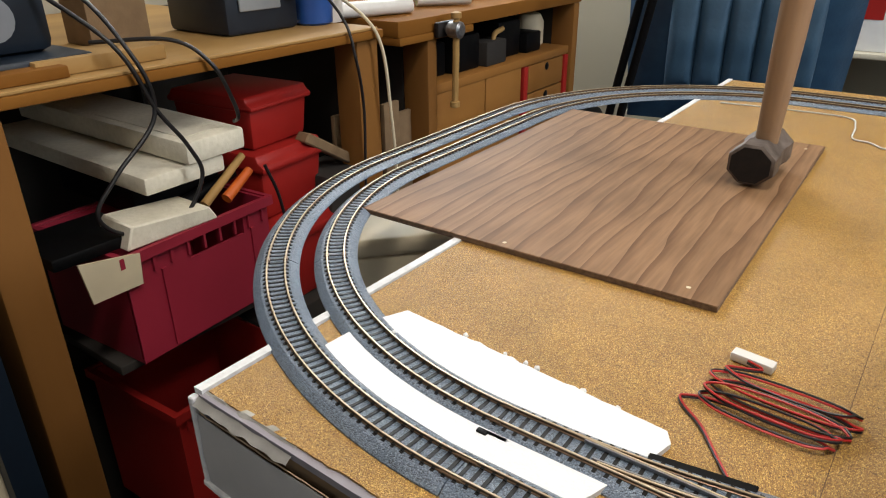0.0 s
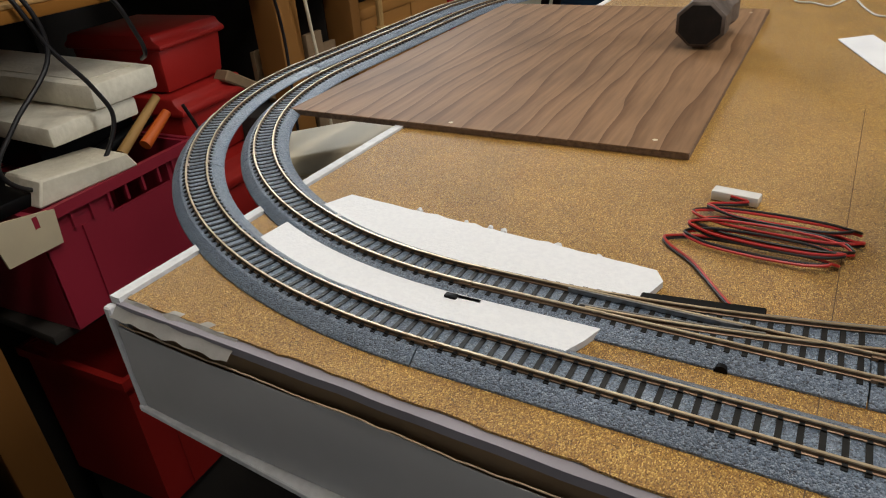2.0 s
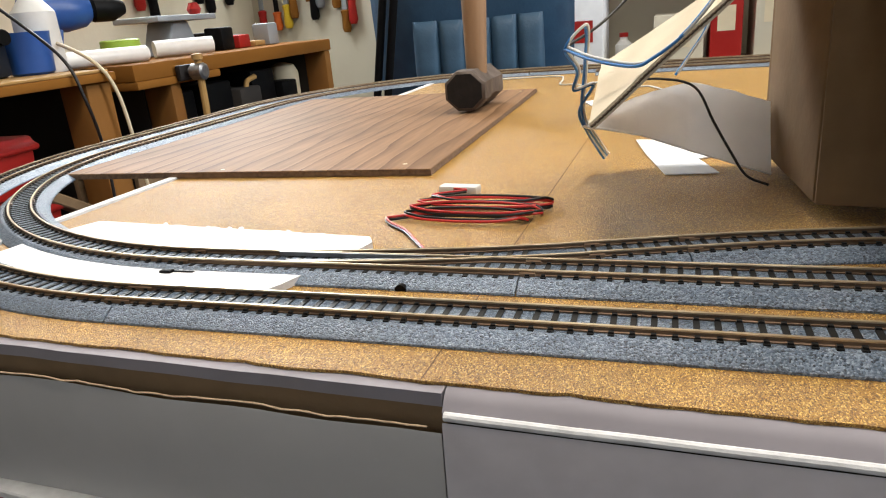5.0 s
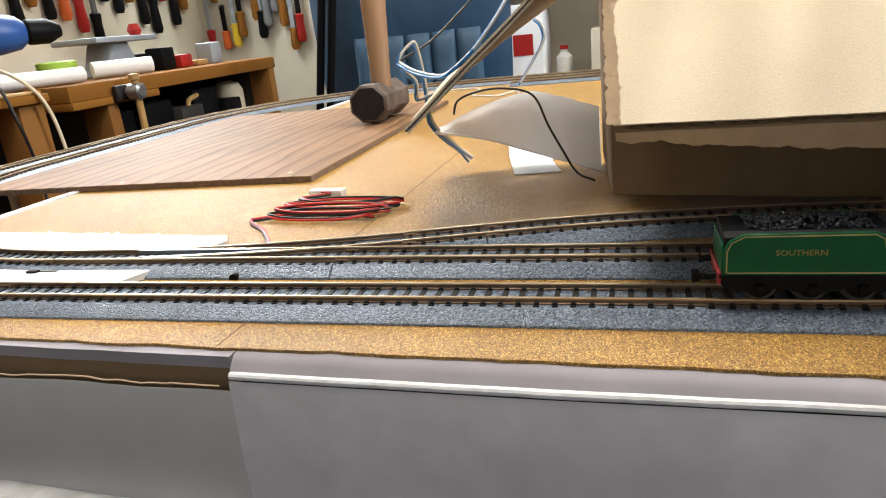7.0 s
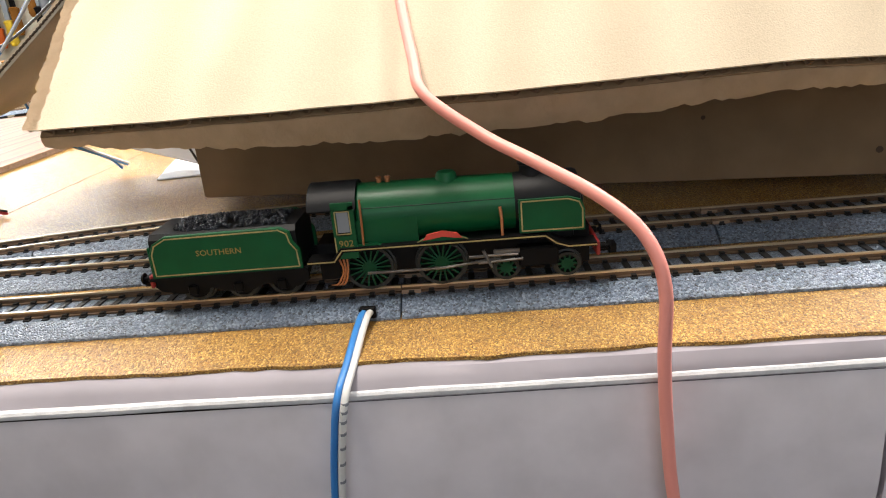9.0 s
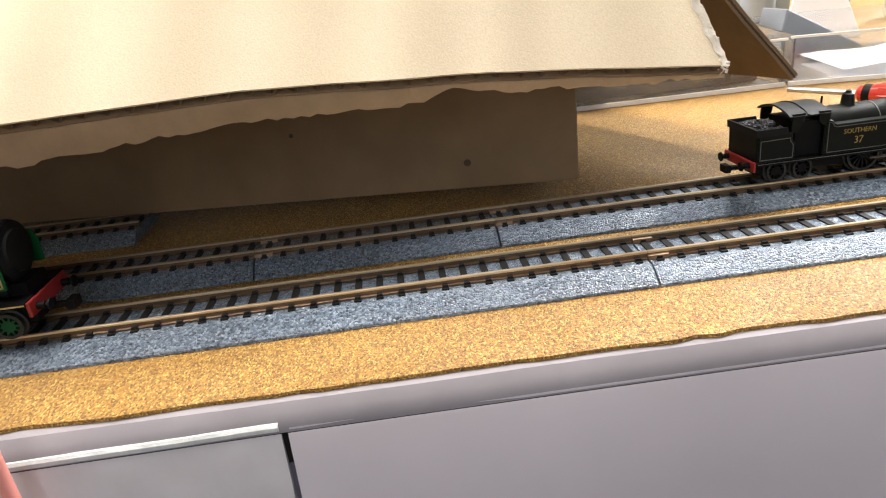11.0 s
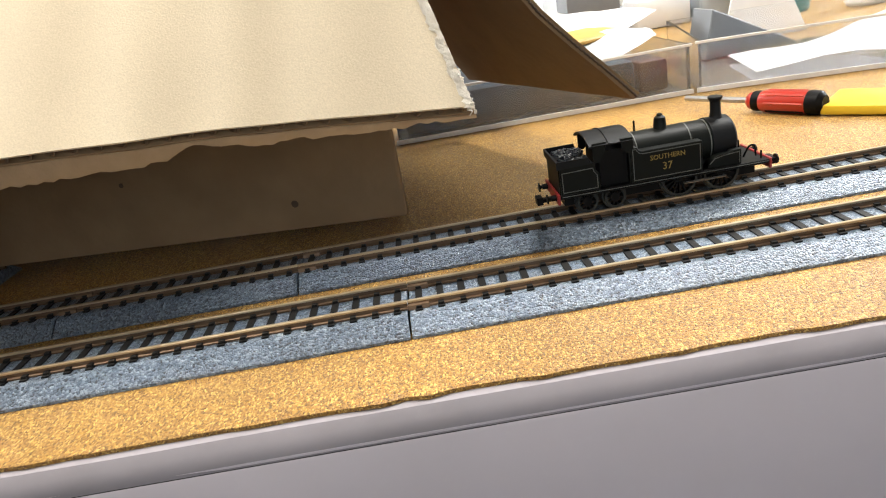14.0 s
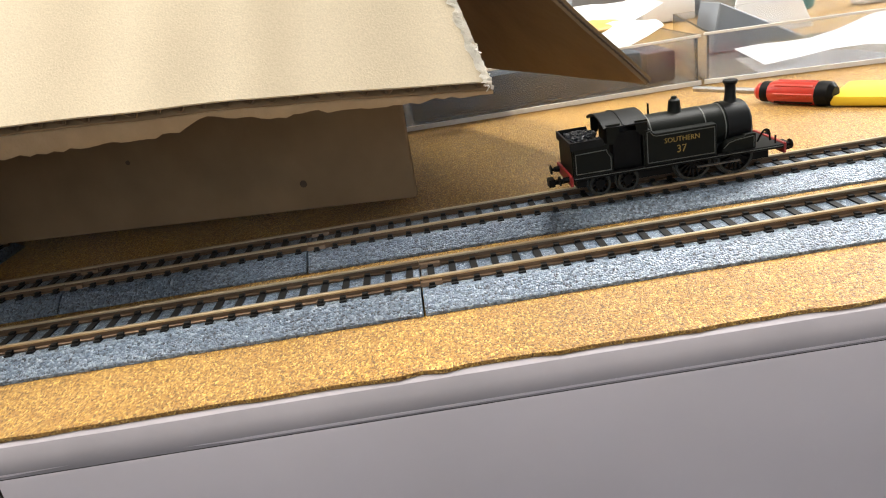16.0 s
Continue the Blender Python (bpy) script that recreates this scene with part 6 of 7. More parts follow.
single("shelf_tub", lathe([(0.030, 0), (0.034, 0.004), (0.034, 0.050), (0.026, 0.066), (0.010, 0.072)], (0, 0, 0), 22), CREAM, "cream rounded tub on the bench shelf", "tub", place=(-0.945, 1.228, TZ + FLOOR_Z - 0.1128))
single("curved_handle", tube(spline([(-0.885, 1.01, TZ + FLOOR_Z - 0.108), (-0.888, 0.995, TZ + FLOOR_Z - 0.085), (-0.89, 1.0, TZ + FLOOR_Z - 0.060), (-0.89, 1.03, TZ + FLOOR_Z - 0.052)], 6), 0.005, 10), BEECH, "curved wooden handle on the bench shelf", "tool", smooth=1.2)
# bench vice
vc = thing("bench_vice", "steel bench vice with a wooden bar handle", "vice", (-0.8520, 0.780, 0.021))
part("jaw", box(0.000, 0.010, -0.024, 0.030, -0.012, 0.012, 0.003), IRON, vc, "dark iron jaw")
part("screw", cyl((0.010, 0, 0.0), (0.030, 0, 0.0), 0.008, n=16), ROD, vc)
part("boss", lathe([(0.010, 0.014), (0.013, 0.017), (0.013, 0.036), (0.009, 0.039)], (0, 0, 0.0), 18, "x"), STEEL, vc)
part("bar", tube([(0.027, 0.001, 0.022), (0.027, 0.0, -0.05), (0.027, -0.003, -0.118)], 0.0055, 10), BEECH, vc, "turned wooden bar")
for y, z in ((0.001, 0.022), (-0.003, -0.119)):
    part("knob", lathe([(0.003, -0.006), (0.0085, -0.004), (0.0085, 0.004), (0.003, 0.006)], (0.027, y, z), 14), BEECH, vc)
# left-hand post and glazed cabinet at the edge of view
single("pine_post", box(-0.045, 0.045, -0.021, 0.021, 0, 0.80 + 0.03, 0.004), PINEUP, "thick orange pine post", "post", place=(-0.850, 0.067, FLOOR_Z))
cab = thing("glazed_cabinet", "grey metal cabinet with a pale glass door", "cabinet", m=pose(-0.735, -0.075, FLOOR_Z, 0, 0, 8))
part("door_frame", bm_box(bm_box(bm_box(bm_box(bmesh.new(), -0.03, 0.0, 0.065, 0.090, 0.05, 0.72), -0.03, 0.0, -0.25, -0.20, 0.05, 0.72), -0.03, 0.0, -0.20, 0.065, 0.05, 0.12), -0.03, 0.0, -0.20, 0.065, 0.66, 0.72), NAVY, cab, "dark blue-grey frame")
part("pane", box(-0.018, -0.012, -0.20, 0.065, 0.12, 0.66), CREAM, cab, "dim yellowish glass")
part("plinth", box(-0.25, 0.0, -0.25, 0.09, 0, 0.05), NAVY, cab)
part("carcass", box(-0.25, -0.031, -0.25, 0.088, 0.0502, 0.72), NAVY, cab)


def storage_box(name, x, y, z, w, d, h, material, label, turn=0, lid=True):
    """A tapered lidded storage box."""
    b = thing(name, label, "storage box", m=pose(x, y, z, 0, 0, turn), group="red storage boxes")
    bm = bmesh.new()
    v0 = [bm.verts.new((sx * w * 0.46, sy * d * 0.46, 0)) for sx, sy in ((-1, -1), (1, -1), (1, 1), (-1, 1))]
    v1 = [bm.verts.new((sx * w * 0.5, sy * d * 0.5, h * 0.78)) for sx, sy in ((-1, -1), (1, -1), (1, 1), (-1, 1))]
    bm.faces.new(v0[::-1]), bm.faces.new(v1)
    for i in range(4):
        bm.faces.new((v0[i], v0[(i + 1) % 4], v1[(i + 1) % 4], v1[i]))
    bmesh.ops.bevel(bm, geom=bm.edges[:], offset=0.006, segments=2, affect="EDGES", profile=0.5)
    part("tub", bm, material, b)
    part("lid", prism([(-w * 0.54, h * 0.74), (-w * 0.55, h * 0.84), (-w * 0.49, h * 0.90), (-w * 0.47, h), (w * 0.47, h), (w * 0.49, h * 0.90), (w * 0.55, h * 0.84), (w * 0.54, h * 0.74)], -d * 0.53, d * 0.53, "y", 0.004, 2), material, b, "overhanging red lid")
    return b


storage_box("storage_box", -0.985, 0.468, -0.104, 0.15, 0.115, 0.074, REDBOX, "red plastic storage box stacked on another", 6)
storage_box("storage_box", -0.975, 0.466, -0.200, 0.165, 0.122, 0.095, REDBOX, "large red plastic storage box in a stack", 5)
storage_box("storage_box", -0.955, 0.452, -0.334, 0.17, 0.14, 0.133, REDBOX, "large red plastic storage box at the foot of a stack", 4)
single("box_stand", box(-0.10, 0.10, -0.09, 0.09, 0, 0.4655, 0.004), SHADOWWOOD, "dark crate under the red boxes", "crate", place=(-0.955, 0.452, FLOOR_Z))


def crate(name, x, y, z, w, d, h, material, turn, label, cut=True):
    """An open plastic crate with a rim, ribs and a hand hole."""
    c = thing(name, label, "plastic crate", m=pose(x, y, z, 0, 0, turn), group="plastic crates")
    t = 0.004
    part("base", box(-w / 2, w / 2, -d / 2, d / 2, 0, t), material, c)
    part("back_wall", box(-w / 2, -w / 2 + t, -d / 2, d / 2, t, h), material, c)
    for s in (-1, 1):
        part("end_wall", box(-w / 2 + t, w / 2 - t, *sorted((s * d / 2, s * (d / 2 - t))), t, h), material, c)
    f = bmesh.new()
    if cut:
        ys, zs = (-d / 2, -d * 0.10, d * 0.30, d / 2), (t, h * 0.74, h * 0.92, h)
        g = {(i, j, k): f.verts.new((w / 2 - t * k, ys[i], zs[j])) for i in range(4) for j in range(4) for k in range(2)}
        for i in range(3):
            for j in range(3):
                if (i, j) != (1, 1):
                    for k in range(2):
                        f.faces.new((g[i, j, k], g[i + 1, j, k], g[i + 1, j + 1, k], g[i, j + 1, k]))
        for p, q in (((1, 1), (2, 1)), ((2, 1), (2, 2)), ((2, 2), (1, 2)), ((1, 2), (1, 1))):
            f.faces.new((g[p + (0,)], g[q + (0,)], g[q + (1,)], g[p + (1,)]))
        bmesh.ops.recalc_face_normals(f, faces=f.faces[:])
    else:
        bm_box(f, w / 2 - t, w / 2, -d / 2, d / 2, t, h)
    part("front_wall", f, material, c)
    part("rim", bm_box(bm_box(bm_box(bm_box(bmesh.new(), w / 2, w / 2 + 0.006, -d / 2 - 0.006, d / 2 + 0.006, h - 0.010, h + 0.002), -w / 2 - 0.006, -w / 2, -d / 2 - 0.006, d / 2 + 0.006, h - 0.010, h + 0.002),
         -w / 2, w / 2, -d / 2 - 0.006, -d / 2, h - 0.010, h + 0.002), -w / 2, w / 2, d / 2, d / 2 + 0.006, h - 0.010, h + 0.002), material, c, "turned-out rim")
    for k in range(9):
        y_ = -d / 2 + d * (k + 0.5) / 9
        part("rib", box(w / 2 + 0.0001, w / 2 + 0.004, y_ - 0.0015, y_ + 0.0015, h - 0.028, h - 0.0102), material, c)
    for k in (-0.28, 0.36):
        part("rib", box(w / 2 + 0.0001, w / 2 + 0.003, d * k - 0.003, d * k + 0.003, 0.004, h - 0.030), material, c)
    return c


crate("plastic_crate", -0.905, 0.262, -0.268, 0.16, 0.205, 0.132, PINKBOX, 4, "magenta plastic crate heaped with odds and ends")
crate("plastic_crate", -0.890, 0.268, -0.540, 0.17, 0.19, 0.20, REDBOX, 3, "bright red plastic crate below the bench", False)
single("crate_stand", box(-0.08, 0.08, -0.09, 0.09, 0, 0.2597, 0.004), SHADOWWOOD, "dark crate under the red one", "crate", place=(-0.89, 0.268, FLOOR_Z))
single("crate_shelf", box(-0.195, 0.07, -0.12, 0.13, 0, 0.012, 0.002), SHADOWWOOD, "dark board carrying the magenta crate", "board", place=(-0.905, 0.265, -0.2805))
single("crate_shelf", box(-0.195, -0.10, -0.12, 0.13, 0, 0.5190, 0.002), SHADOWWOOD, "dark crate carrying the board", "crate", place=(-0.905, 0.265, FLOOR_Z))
# polystyrene packing over the crate
pk1 = thing("packing_block", "white polystyrene packing tray on the crate", "packing foam", m=pose(-0.850, 0.282, -0.0745, 0, 1.5, 3), group="packing foam")
part("slab", box(-0.36, 0.0, 0.0, 0.086, 0.0, 0.027, 0.004), POLY, pk1)
part("recess", box(-0.33, -0.02, 0.012, 0.072, 0.0271, 0.0280, 0.0004, 1), POLY, pk1)
pk2 = thing("packing_block", "white polystyrene packing tray on the crate", "packing foam", m=pose(-0.856, 0.228, -0.0970, 0, 1.5, 2), group="packing foam")
part("slab", box(-0.34, 0.0, 0.0, 0.110, 0.0, 0.0215, 0.004), POLY, pk2)
single("packing_stand", box(-0.20, -0.03, 0.0, 0.12, 0, 0.034, 0.003), BLACK, "black case under the packing", "case", place=(-0.870, 0.235, -0.1335))
single("packing_wedge", prism([(-0.06, 0.0), (0.055, 0.0), (0.045, 0.018), (-0.05, 0.026)], -0.03, 0.03, "x", 0.002, 1), POLY, "small white polystyrene corner block", "packing foam", place=(-0.850, 0.235, -0.134))
single("card_flap", prism([(0.0, 0.0), (0.055, 0.0), (0.058, 0.035), (-0.006, 0.046)], 0, 0.003, "x"), CREAM, "cream card sticking out of the crate", "card", place=(-0.815, 0.125, -0.170))
for i, (p, q, r, m_, lab) in enumerate((((-0.86, 0.300, -0.130), (-0.87, 0.372, -0.088), 0.006, BEECH, "pale wooden stick in the crate"), ((-0.85, 0.325, -0.128), (-0.86, 0.372, -0.106), 0.007, ORANGE, "orange tool handle in the crate"), ((-0.88, 0.28, -0.130), (-0.885, 0.365, -0.112), 0.009, BLACK, "black tool in the crate"))):
    single("tool_handle" if i else "stick", cyl(p, q, r, r * 0.8, 12), m_, lab, "tool", "crate oddments")
single("black_tool", box(-0.05, 0.04, -0.05, 0.05, 0, 0.014, 0.003), BLACK, "black plastic case among the packing", "case", place=(-0.875, 0.155, -0.134))
# wood and boxes further along under the benches
for i, (x, y, w, h) in enumerate(((-0.892, 0.688, 0.019, 0.214), (-0.900, 0.733, 0.026, 0.190), (-0.93, 0.620, 0.026, 0.205))):
    single("board_offcut", box(-0.004, 0.004, -w, w, 0, h, 0.001), CARDSHADE, "brown board offcut leaning under the bench", "board offcut", "board offcuts", place=(x, y, -0.30))
single("slanting_batten", prism([(-0.050, 0.040), (-0.040, 0.052), (0.050, -0.004), (0.040, -0.016)], -0.012, 0.012, "x", 0.002, 1), CARDSHADE, "brown batten lying aslant under the bench", "batten", place=(-0.90, 0.546, -0.146))
single("batten_crate", box(-0.05, 0.04, -0.05, 0.03, 0, 0.637, 0.004), SHADOWWOOD, "dark box under the batten", "crate", place=(-0.91, 0.57, FLOOR_Z))
single("offcut_crate", box(-0.12, 0.06, -0.058, 0.076, 0, 0.4995, 0.004), SHADOWWOOD, "dark crate under the offcuts", "crate", place=(-0.95, 0.666, FLOOR_Z))
cc = thing("plastic_case", "long cream plastic case standing beside the board", "case", m=pose(-0.509, 0.275, -0.240, 0, 0, -42))
part("body", prism([(-0.032, -0.066), (-0.020, -0.074), (0.020, -0.074), (0.032, -0.066), (0.032, 0.066), (0.020, 0.074), (-0.020, 0.074), (-0.032, 0.066)], 0, 0.168, "z", 0.004, 2), CREAM, cc)
part("lid", prism([(-0.033, -0.067), (-0.021, -0.0755), (0.021, -0.0755), (0.033, -0.067), (0.033, 0.067), (0.021, 0.0755), (-0.021, 0.0755), (-0.033, 0.067)], 0.1682, 0.184, "z", 0.005, 3), CREAM, cc, "rounded cream lid")
single("stool", lathe([(0.13, 0.0), (0.13, 0.02), (0.03, 0.04), (0.03, 0.53), (0.085, 0.545), (0.085, 0.5597)], (0, 0, 0), 24), BLACK, "black pedestal stool under the cream case", "stool", place=(-0.509, 0.275, FLOOR_Z))
# clutter on the workbench
BTOP = 0.0422
mc = thing("bench_machine", "dark blue bench machine", "machine", (-0.985, 0.12, BTOP), group="bench machines")
part("base", box(-0.10, 0.10, -0.10, 0.10, 0, 0.018, 0.004), NAVY, mc)
part("body", box(-0.07, 0.07, -0.08, 0.08, 0.018, 0.14, 0.012), NAVY, mc)
part("spindle", cyl((0.07, 0, 0.06), (0.13, 0.0, 0.06), 0.020, n=18), GREYCARD, mc)
mc2 = thing("bench_machine", "dark blue charger with grey panel", "machine", (-1.0, 0.50, BTOP), group="bench machines")
part("body", box(-0.07, 0.06, -0.07, 0.055, 0, 0.13, 0.008), NAVY, mc2)
part("panel", box(0.0601, 0.064, -0.05, 0.02, 0.03, 0.11, 0.002), GREYTOOL, mc2, "pale grey panel")
part("terminal", cyl((0.0601, 0.04, 0.05), (0.075, 0.04, 0.05), 0.01, n=14), BLACK, mc2)
single("wood_block", box(-0.03, 0.03, -0.07, 0.07, 0, 0.016, 0.002), BEECH, "pale sawn wood block on the bench", "wood block", place=(-0.905, 0.225, BTOP))
single("wood_block", box(-0.03, 0.03, -0.05, 0.05, 0, 0.012, 0.002), PINE, "sawn pine block on the bench", "wood block", place=(-0.892, 0.13, BTOP))
single("cardboard_pack", box(-0.03, 0.03, -0.04, 0.04, 0, 0.12, 0.002), CARDSHADE, "brown cardboard pack on the bench", "carton", place=(-1.05, 0.33, BTOP))
single("cream_bottle", lathe([(0.026, 0), (0.028, 0.004), (0.028, 0.08), (0.012, 0.10), (0.012, 0.12)], (0, 0, 0), 20), NYLON, "white bottle on the bench", "bottle", place=(-0.955, 0.62, BTOP - 0.0))
single("paper_roll", tube([(-0.03, -0.07, 0.012), (0.0, 0.0, 0.0125), (0.02, 0.07, 0.012)], 0.012, 14), NYLON, "white paper roll lying on the bench", "paper roll", place=(-0.93, 0.70, 0.0427))
single("blue_tub", lathe([(0.024, 0), (0.028, 0.003), (0.031, 0.05), (0.032, 0.055)], (0, 0, 0), 22), BLUETOOL, "bright blue tub on the bench", "tub", place=(-0.95, 0.592, BTOP))
# black leads that hang over the bench edge
LEADS = [[(-1.00, 0.10, 0.16), (-0.90, 0.20, 0.13), (-0.845, 0.235, 0.06), (-0.838, 0.245, -0.005), (-0.835, 0.190, -0.055), (-0.834, 0.160, -0.090), (-0.834, 0.185, -0.120), (-0.832, 0.245, -0.128), (-0.832, 0.285, -0.085), (-0.834, 0.275, -0.045), (-0.838, 0.248, 0.0), (-0.85, 0.22, 0.07), (-0.93, 0.17, 0.14)],
         [(-0.93, 0.24, 0.062), (-0.87, 0.30, 0.062), (-0.838, 0.325, 0.035), (-0.836, 0.345, -0.01), (-0.838, 0.35, -0.03), (-0.86, 0.36, -0.04)],
         [(-0.96, 0.56, 0.14), (-0.86, 0.555, 0.065), (-0.836, 0.555, 0.01), (-0.838, 0.568, -0.06), (-0.838, 0.565, -0.14), (-0.84, 0.56, -0.25)],
         [(-0.832, 0.375, -0.095), (-0.830, 0.39, -0.14), (-0.828, 0.40, -0.21)]]
for i, lp in enumerate(LEADS):
    single("black_lead", tube(spline(lp, 8), 0.0024 if i < 2 else 0.0022, 8), BLACKWIRE, "black lead hanging over the bench edge", "cable", "black leads", smooth=1.2)
single("cream_lead", tube(spline([(-0.96, 0.63, 0.09), (-0.86, 0.605, 0.055), (-0.838, 0.615, 0.01), (-0.836, 0.625, -0.08), (-0.838, 0.635, -0.17), (-0.842, 0.64, -0.28)], 8), 0.0026, 8), CREAM, "cream lead hanging over the bench edge", "cable", smooth=1.2)
# drill, press and tins on the joiner's bench
JT = TZ + FLOOR_Z + 0.0002
dr = thing("power_drill", "blue power drill lying on the bench", "drill", m=pose(-1.03, 0.745, JT, 0, 0, 62))
part("body", lathe([(0.018, -0.06), (0.030, -0.055), (0.032, 0.0), (0.026, 0.03), (0.018, 0.04)], (0, 0, 0.085), 22, "x"), BLUETOOL, dr, "blue plastic motor body")
part("chuck", lathe([(0.017, 0.041), (0.020, 0.045), (0.020, 0.075), (0.010, 0.095)], (0, 0, 0.085), 20, "x"), BLACK, dr, "black chuck")
part("grip", prism([(-0.05, 0.0), (-0.02, 0.0), (-0.005, 0.07), (-0.045, 0.07)], -0.016, 0.016, "y", 0.005, 2), BLUETOOL, dr)
part("battery", box(-0.065, 0.0, -0.02, 0.02, 0.0, 0.02, 0.004), BLACK, dr)
ms = thing("mitre_stand", "grey cast tool stand with a flat table", "machine", (-1.03, 0.985, JT))
part("foot", prism([(-0.05, 0.0), (0.05, 0.0), (0.022, 0.06), (-0.022, 0.06)], -0.03, 0.03, "x", 0.003, 1), GREYTOOL, ms)
part("table", box(-0.05, 0.05, -0.085, 0.085, 0.0601, 0.070, 0.002), GREYTOOL, ms, "flat grey table")
part("knob", lathe([(0.010, 0.0), (0.014, 0.01), (0.008, 0.022)], (0.02, 0.06, 0.0701), 14), REDBOX, ms, "red knob")
single("lime_tin", lathe([(0.030, 0), (0.030, 0.034), (0.027, 0.036)], (0, 0, 0), 24), LIME, "lime green tin on the bench", "tin", place=(-0.96, 0.775, JT))
single("white_reel", tube([(-0.03, -0.04, 0.015), (0.03, 0.04, 0.015)], 0.014, 16), NYLON, "white cable reel on the bench", "reel", place=(-0.93, 0.89, JT))
for i in range(8):
    single("bench_oddment", box(-0.02, 0.02, -0.02, 0.02, 0, rnd(0.01, 0.045), 0.004), (BLACK, GREYCARD, REDBOX, BLACK, BEECH, BLACK, GREYTOOL, BLACK)[i], "small tool on the bench", "tool", "bench oddments", place=(-0.96 - 0.10 * (i % 2), 1.04 + 0.028 * i, JT))
# tools on the walls
def wall_tool(x, y, z, h, turn, handle, blade):
    t = thing("hand_tool", "hand tool hung on the cream wall", "hand tool", m=pose(x, y, z, 0, 0, turn), group="hung tools")
    part("handle", lathe([(0.010, 0.0), (0.015, 0.012), (0.012, h * 0.3), (0.015, h * 0.40), (0.008, h * 0.42)], (0, -0.017, 0), 12), handle, t)
    part("blade", box(-0.008, 0.008, -0.021, -0.014, h * 0.42, h, 0.001, 1), blade, t)
    part("hook", tube([(0, -0.0005, h * 0.97), (0, -0.024, h * 0.97), (0, -0.026, h * 0.99)], 0.0025, 6), STEEL, t)


rt = random.Random(4)
for i in range(34):
    wall_tool(-1.40 + 0.027 * i + rt.uniform(-0.008, 0.008), Y1, 0.03 + rt.uniform(0, 0.20), rt.uniform(0.12, 0.30), rt.uniform(-12, 12), rt.choice((ORANGE, REDBOX, BLACK, PINE, BLACK, YELLOW, BLACK, GREYCARD)), rt.choice((GREYTOOL, ROD, BLACK, BLACK)))
for i in range(22):
    wall_tool(X0, 0.80 + 0.05 * i, 0.08 + rt.uniform(0, 0.18), rt.uniform(0.12, 0.26), 90, rt.choice((REDBOX, BLACK, PINE, ORANGE, BLACK)), rt.choice((GREYTOOL, ROD, BLACK)))
# office chair
ch = thing("office_chair", "worn dark blue leather office chair", "office chair", m=pose(-0.52, 1.28, FLOOR_Z, 0, 0, 12))


def cushion(w, h, d, bulge):
    bm = bmesh.new()
    g = []
    for s in (0, 1):
        lay = []
        for i in range(13):
            row = []
            for j in range(13):
                u, v = i / 6 - 1, j / 6 - 1
                k = (1 - u ** 4) * (1 - v ** 4)
                row.append(bm.verts.new((u * w / 2 * (1 - 0.06 * v * v), (-1 if s == 0 else 1) * (d / 2 * (0.35 + 0.65 * k) + bulge * k * (0 if s else 1) * (0.6 + 0.4 * math.cos(v * 6))), v * h / 2)))
            lay.append(row)
        g.append(lay)
    for s in (0, 1):
        for i in range(12):
            for j in range(12):
                bm.faces.new((g[s][i][j], g[s][i + 1][j], g[s][i + 1][j + 1], g[s][i][j + 1]))
    for i in range(12):
        for j in (0, 12):
            bm.faces.new((g[0][i][j], g[0][i + 1][j], g[1][i + 1][j], g[1][i][j]))
            bm.faces.new((g[0][j][i], g[0][j][i + 1], g[1][j][i + 1], g[1][j][i]))
    bmesh.ops.recalc_face_normals(bm, faces=bm.faces[:])
    return bm


bk = part("backrest", cushion(0.44, 0.66, 0.10, 0.02), LEATHER, ch, "dark blue padded backrest", 1.2)
bk.matrix_basis = pose(0, 0.10, 0.90, 8)
for i in range(5):
    p = part("back_pad", cushion(0.056, 0.20, 0.035, 0.006), LEATHERGREY, bk, "grey-blue padded rib", 1.2)
    p.matrix_basis = pose(-0.10 + 0.056 * i, -0.068, -0.13, -4)
st = part("seat", cushion(0.46, 0.46, 0.12, 0.01), LEATHER, ch, "dark blue padded seat", 1.2)
st.matrix_basis = pose(0, -0.12, 0.46, 90)
for s in (-1, 1):
    part("armrest", tube(spline([(s * 0.24, 0.08, 0.46), (s * 0.27, 0.06, 0.58), (s * 0.27, -0.08, 0.60), (s * 0.26, -0.20, 0.57), (s * 0.24, -0.20, 0.44)], 6), 0.020, 10), BLACK, ch, "black plastic armrest", 1.2)
part("column", cyl((0, -0.12, 0.06), (0, -0.12, 0.405), 0.028, n=18), BLACK, ch)
for k in range(5):
    a = 2 * math.pi * k / 5
    part("foot", tube([(0, -0.12, 0.09), (0.28 * math.cos(a), -0.12 + 0.28 * math.sin(a), 0.06)], 0.02, 8), BLACK, ch)
    part("castor", cyl((0.28 * math.cos(a) - 0.012, -0.12 + 0.28 * math.sin(a), 0.03), (0.28 * math.cos(a) + 0.012, -0.12 + 0.28 * math.sin(a), 0.03), 0.03, n=16), BLACK, ch)
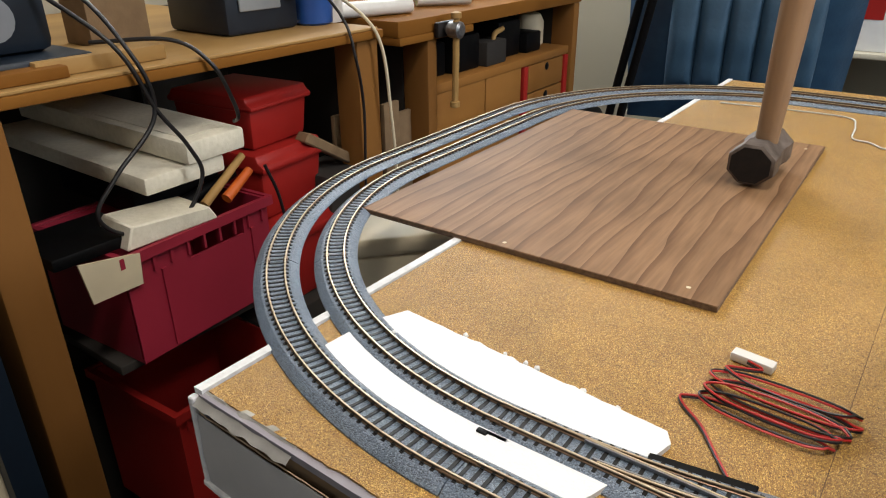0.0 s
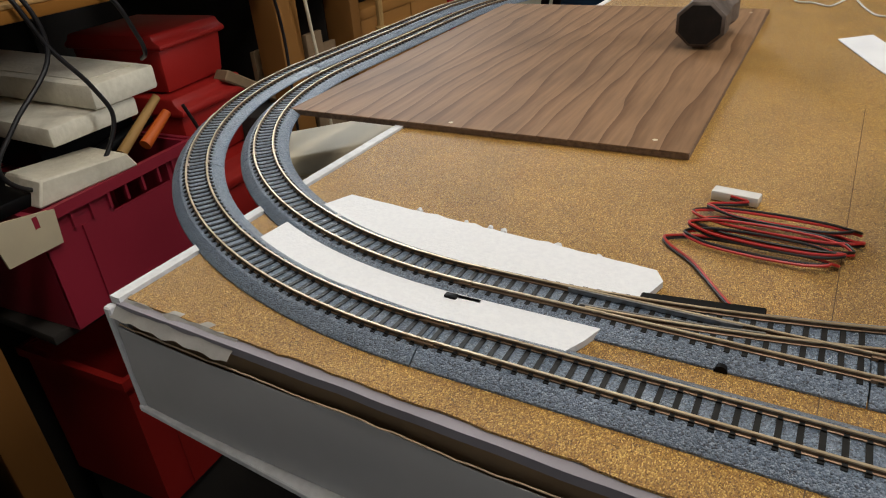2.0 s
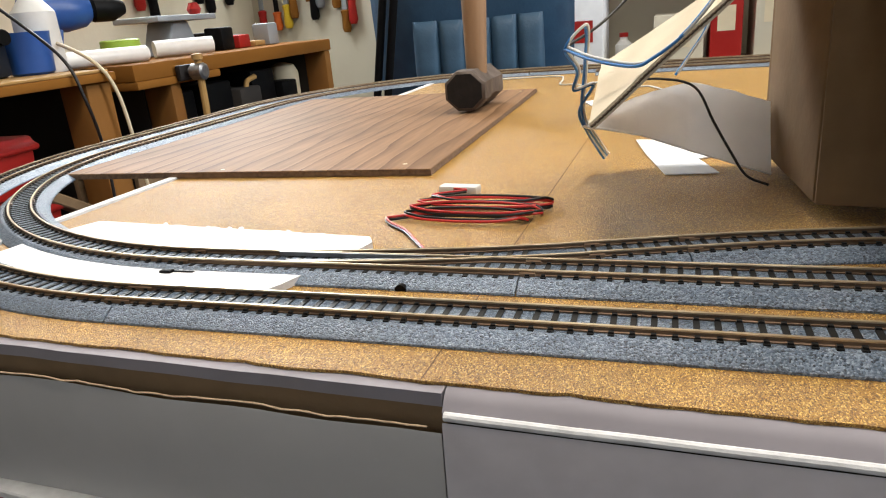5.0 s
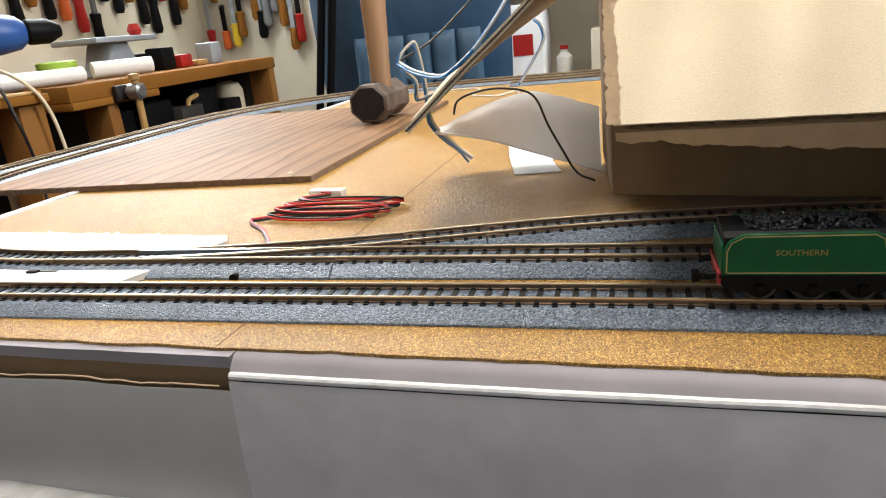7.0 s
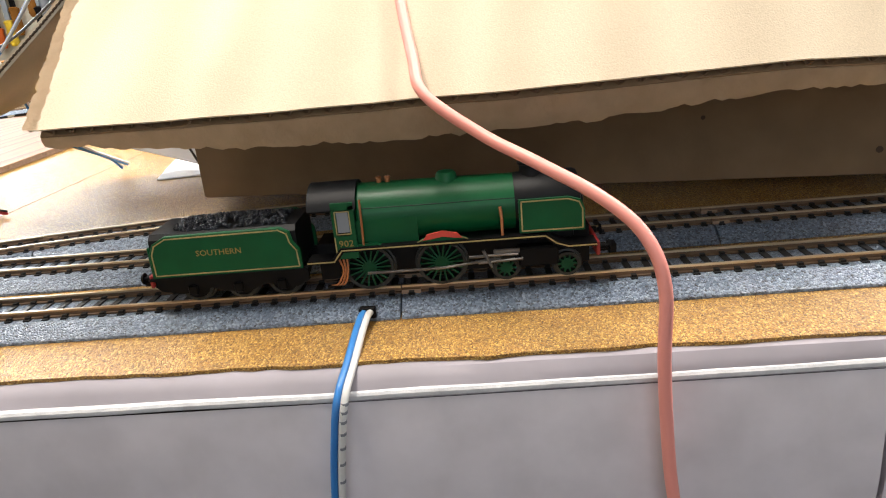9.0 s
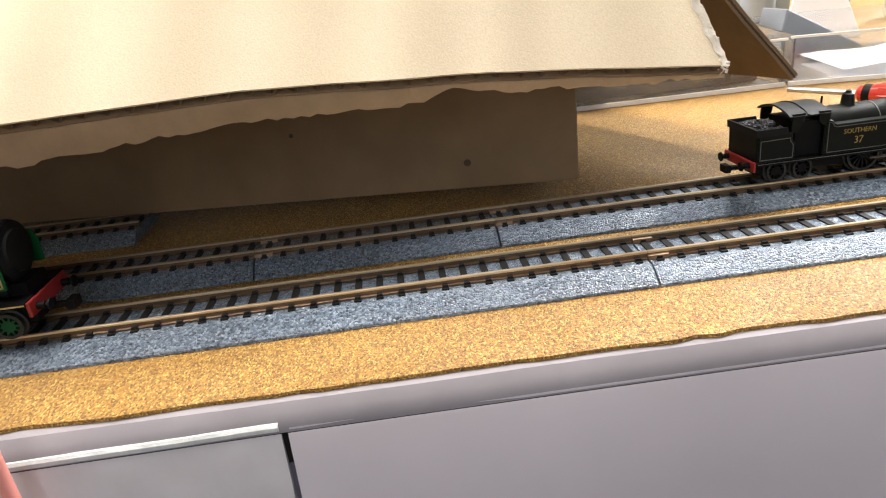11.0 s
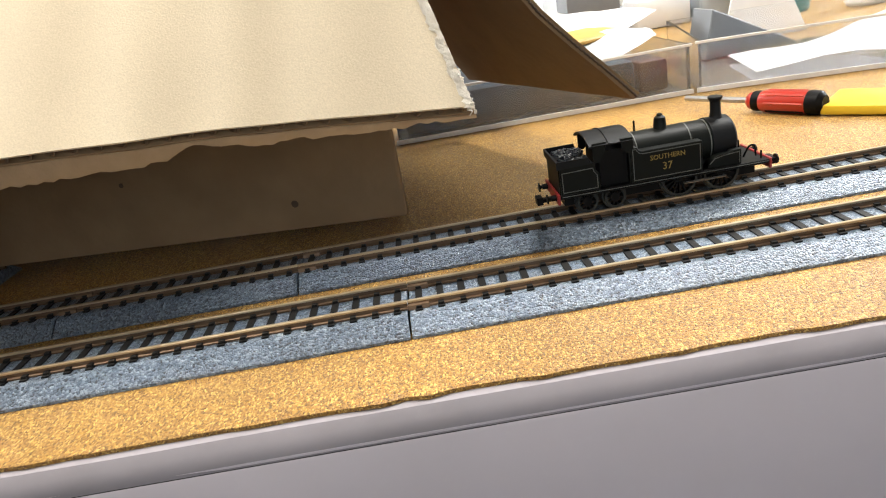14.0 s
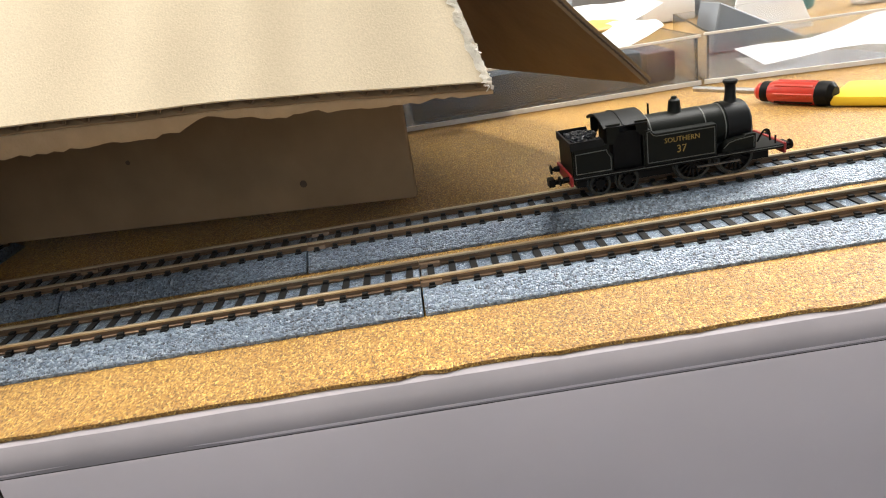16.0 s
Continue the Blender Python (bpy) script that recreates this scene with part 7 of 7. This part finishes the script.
# shelving with pale boxes behind the chair
sh = thing("shelf_unit", "cream shelf unit stacked with pale boxes", "shelf unit", (0.15, 1.80, FLOOR_Z))
for z in (0.05, 0.40, 0.705, 1.06, 1.40):
    part("shelf", box(-0.85, 1.2, -0.14, 0.14, z - 0.012, z, 0.002), WALLP, sh)
for x in (-0.85, 0.2, 1.2):
    part("upright", box(x - 0.012, x + 0.012, -0.141, 0.141, 0, 1.6), WALLP, sh)
rs = random.Random(8)
for z in (0.05, 0.40, 0.705, 1.06):
    x = -0.80
    while x < 1.1:
        w, h = rs.uniform(0.05, 0.13), rs.uniform(0.08, 0.26)
        m_ = rs.choice((PAPER, NYLON, CREAM, PAPER, WALLP, REDBOX, PAPER, NYLON, GREYTOOL, PAPER))
        at_ = (0.15 + x, 1.79, FLOOR_Z + z + 0.0003)
        if not (0.14 < x + w and x < 0.26):
            if w < 0.075:
                b = thing("stored_bottle", "white plastic bottle stored on the cream shelf", "bottle", at_, "stored bottles")
                part("body", lathe([(0.020, 0), (0.022, 0.003), (0.022, h * 0.55), (0.010, h * 0.68), (0.009, h * 0.76)], (0.024, 0, 0), 18), NYLON, b)
                part("cap", lathe([(0.0115, h * 0.7605), (0.0115, h * 0.86), (0.010, h * 0.87)], (0.024, 0, 0), 14), m_, b, "screw cap")
            else:
                b = thing("stored_box", "small box stored on the cream shelf", "storage box", at_, "stored boxes")
                part("carton", box(0, w - 0.012, -0.10, 0.08, 0, h, 0.003), m_, b)
                part("label", box(w * 0.18, w * 0.66, -0.1012, -0.1002, h * 0.35, h * 0.62), REDBOX if m_ is PAPER else CREAM, b, "printed label")
        x += w + rs.uniform(0.0, 0.03)
# long shelf lamp pole and dark stand beside the chair
for dx in (0.0, 0.023):
    single("dark_pole", tube([(-0.808 + dx * 1.3, 1.12, FLOOR_Z), (-0.683 + dx, 1.12, -0.109), (-0.655 + dx, 1.12, 0.047), (-0.53 + dx, 1.12, 0.74)], 0.008, 12), BLACK, "black slanting metal tube beside the chair", "pole", "slanting tubes")
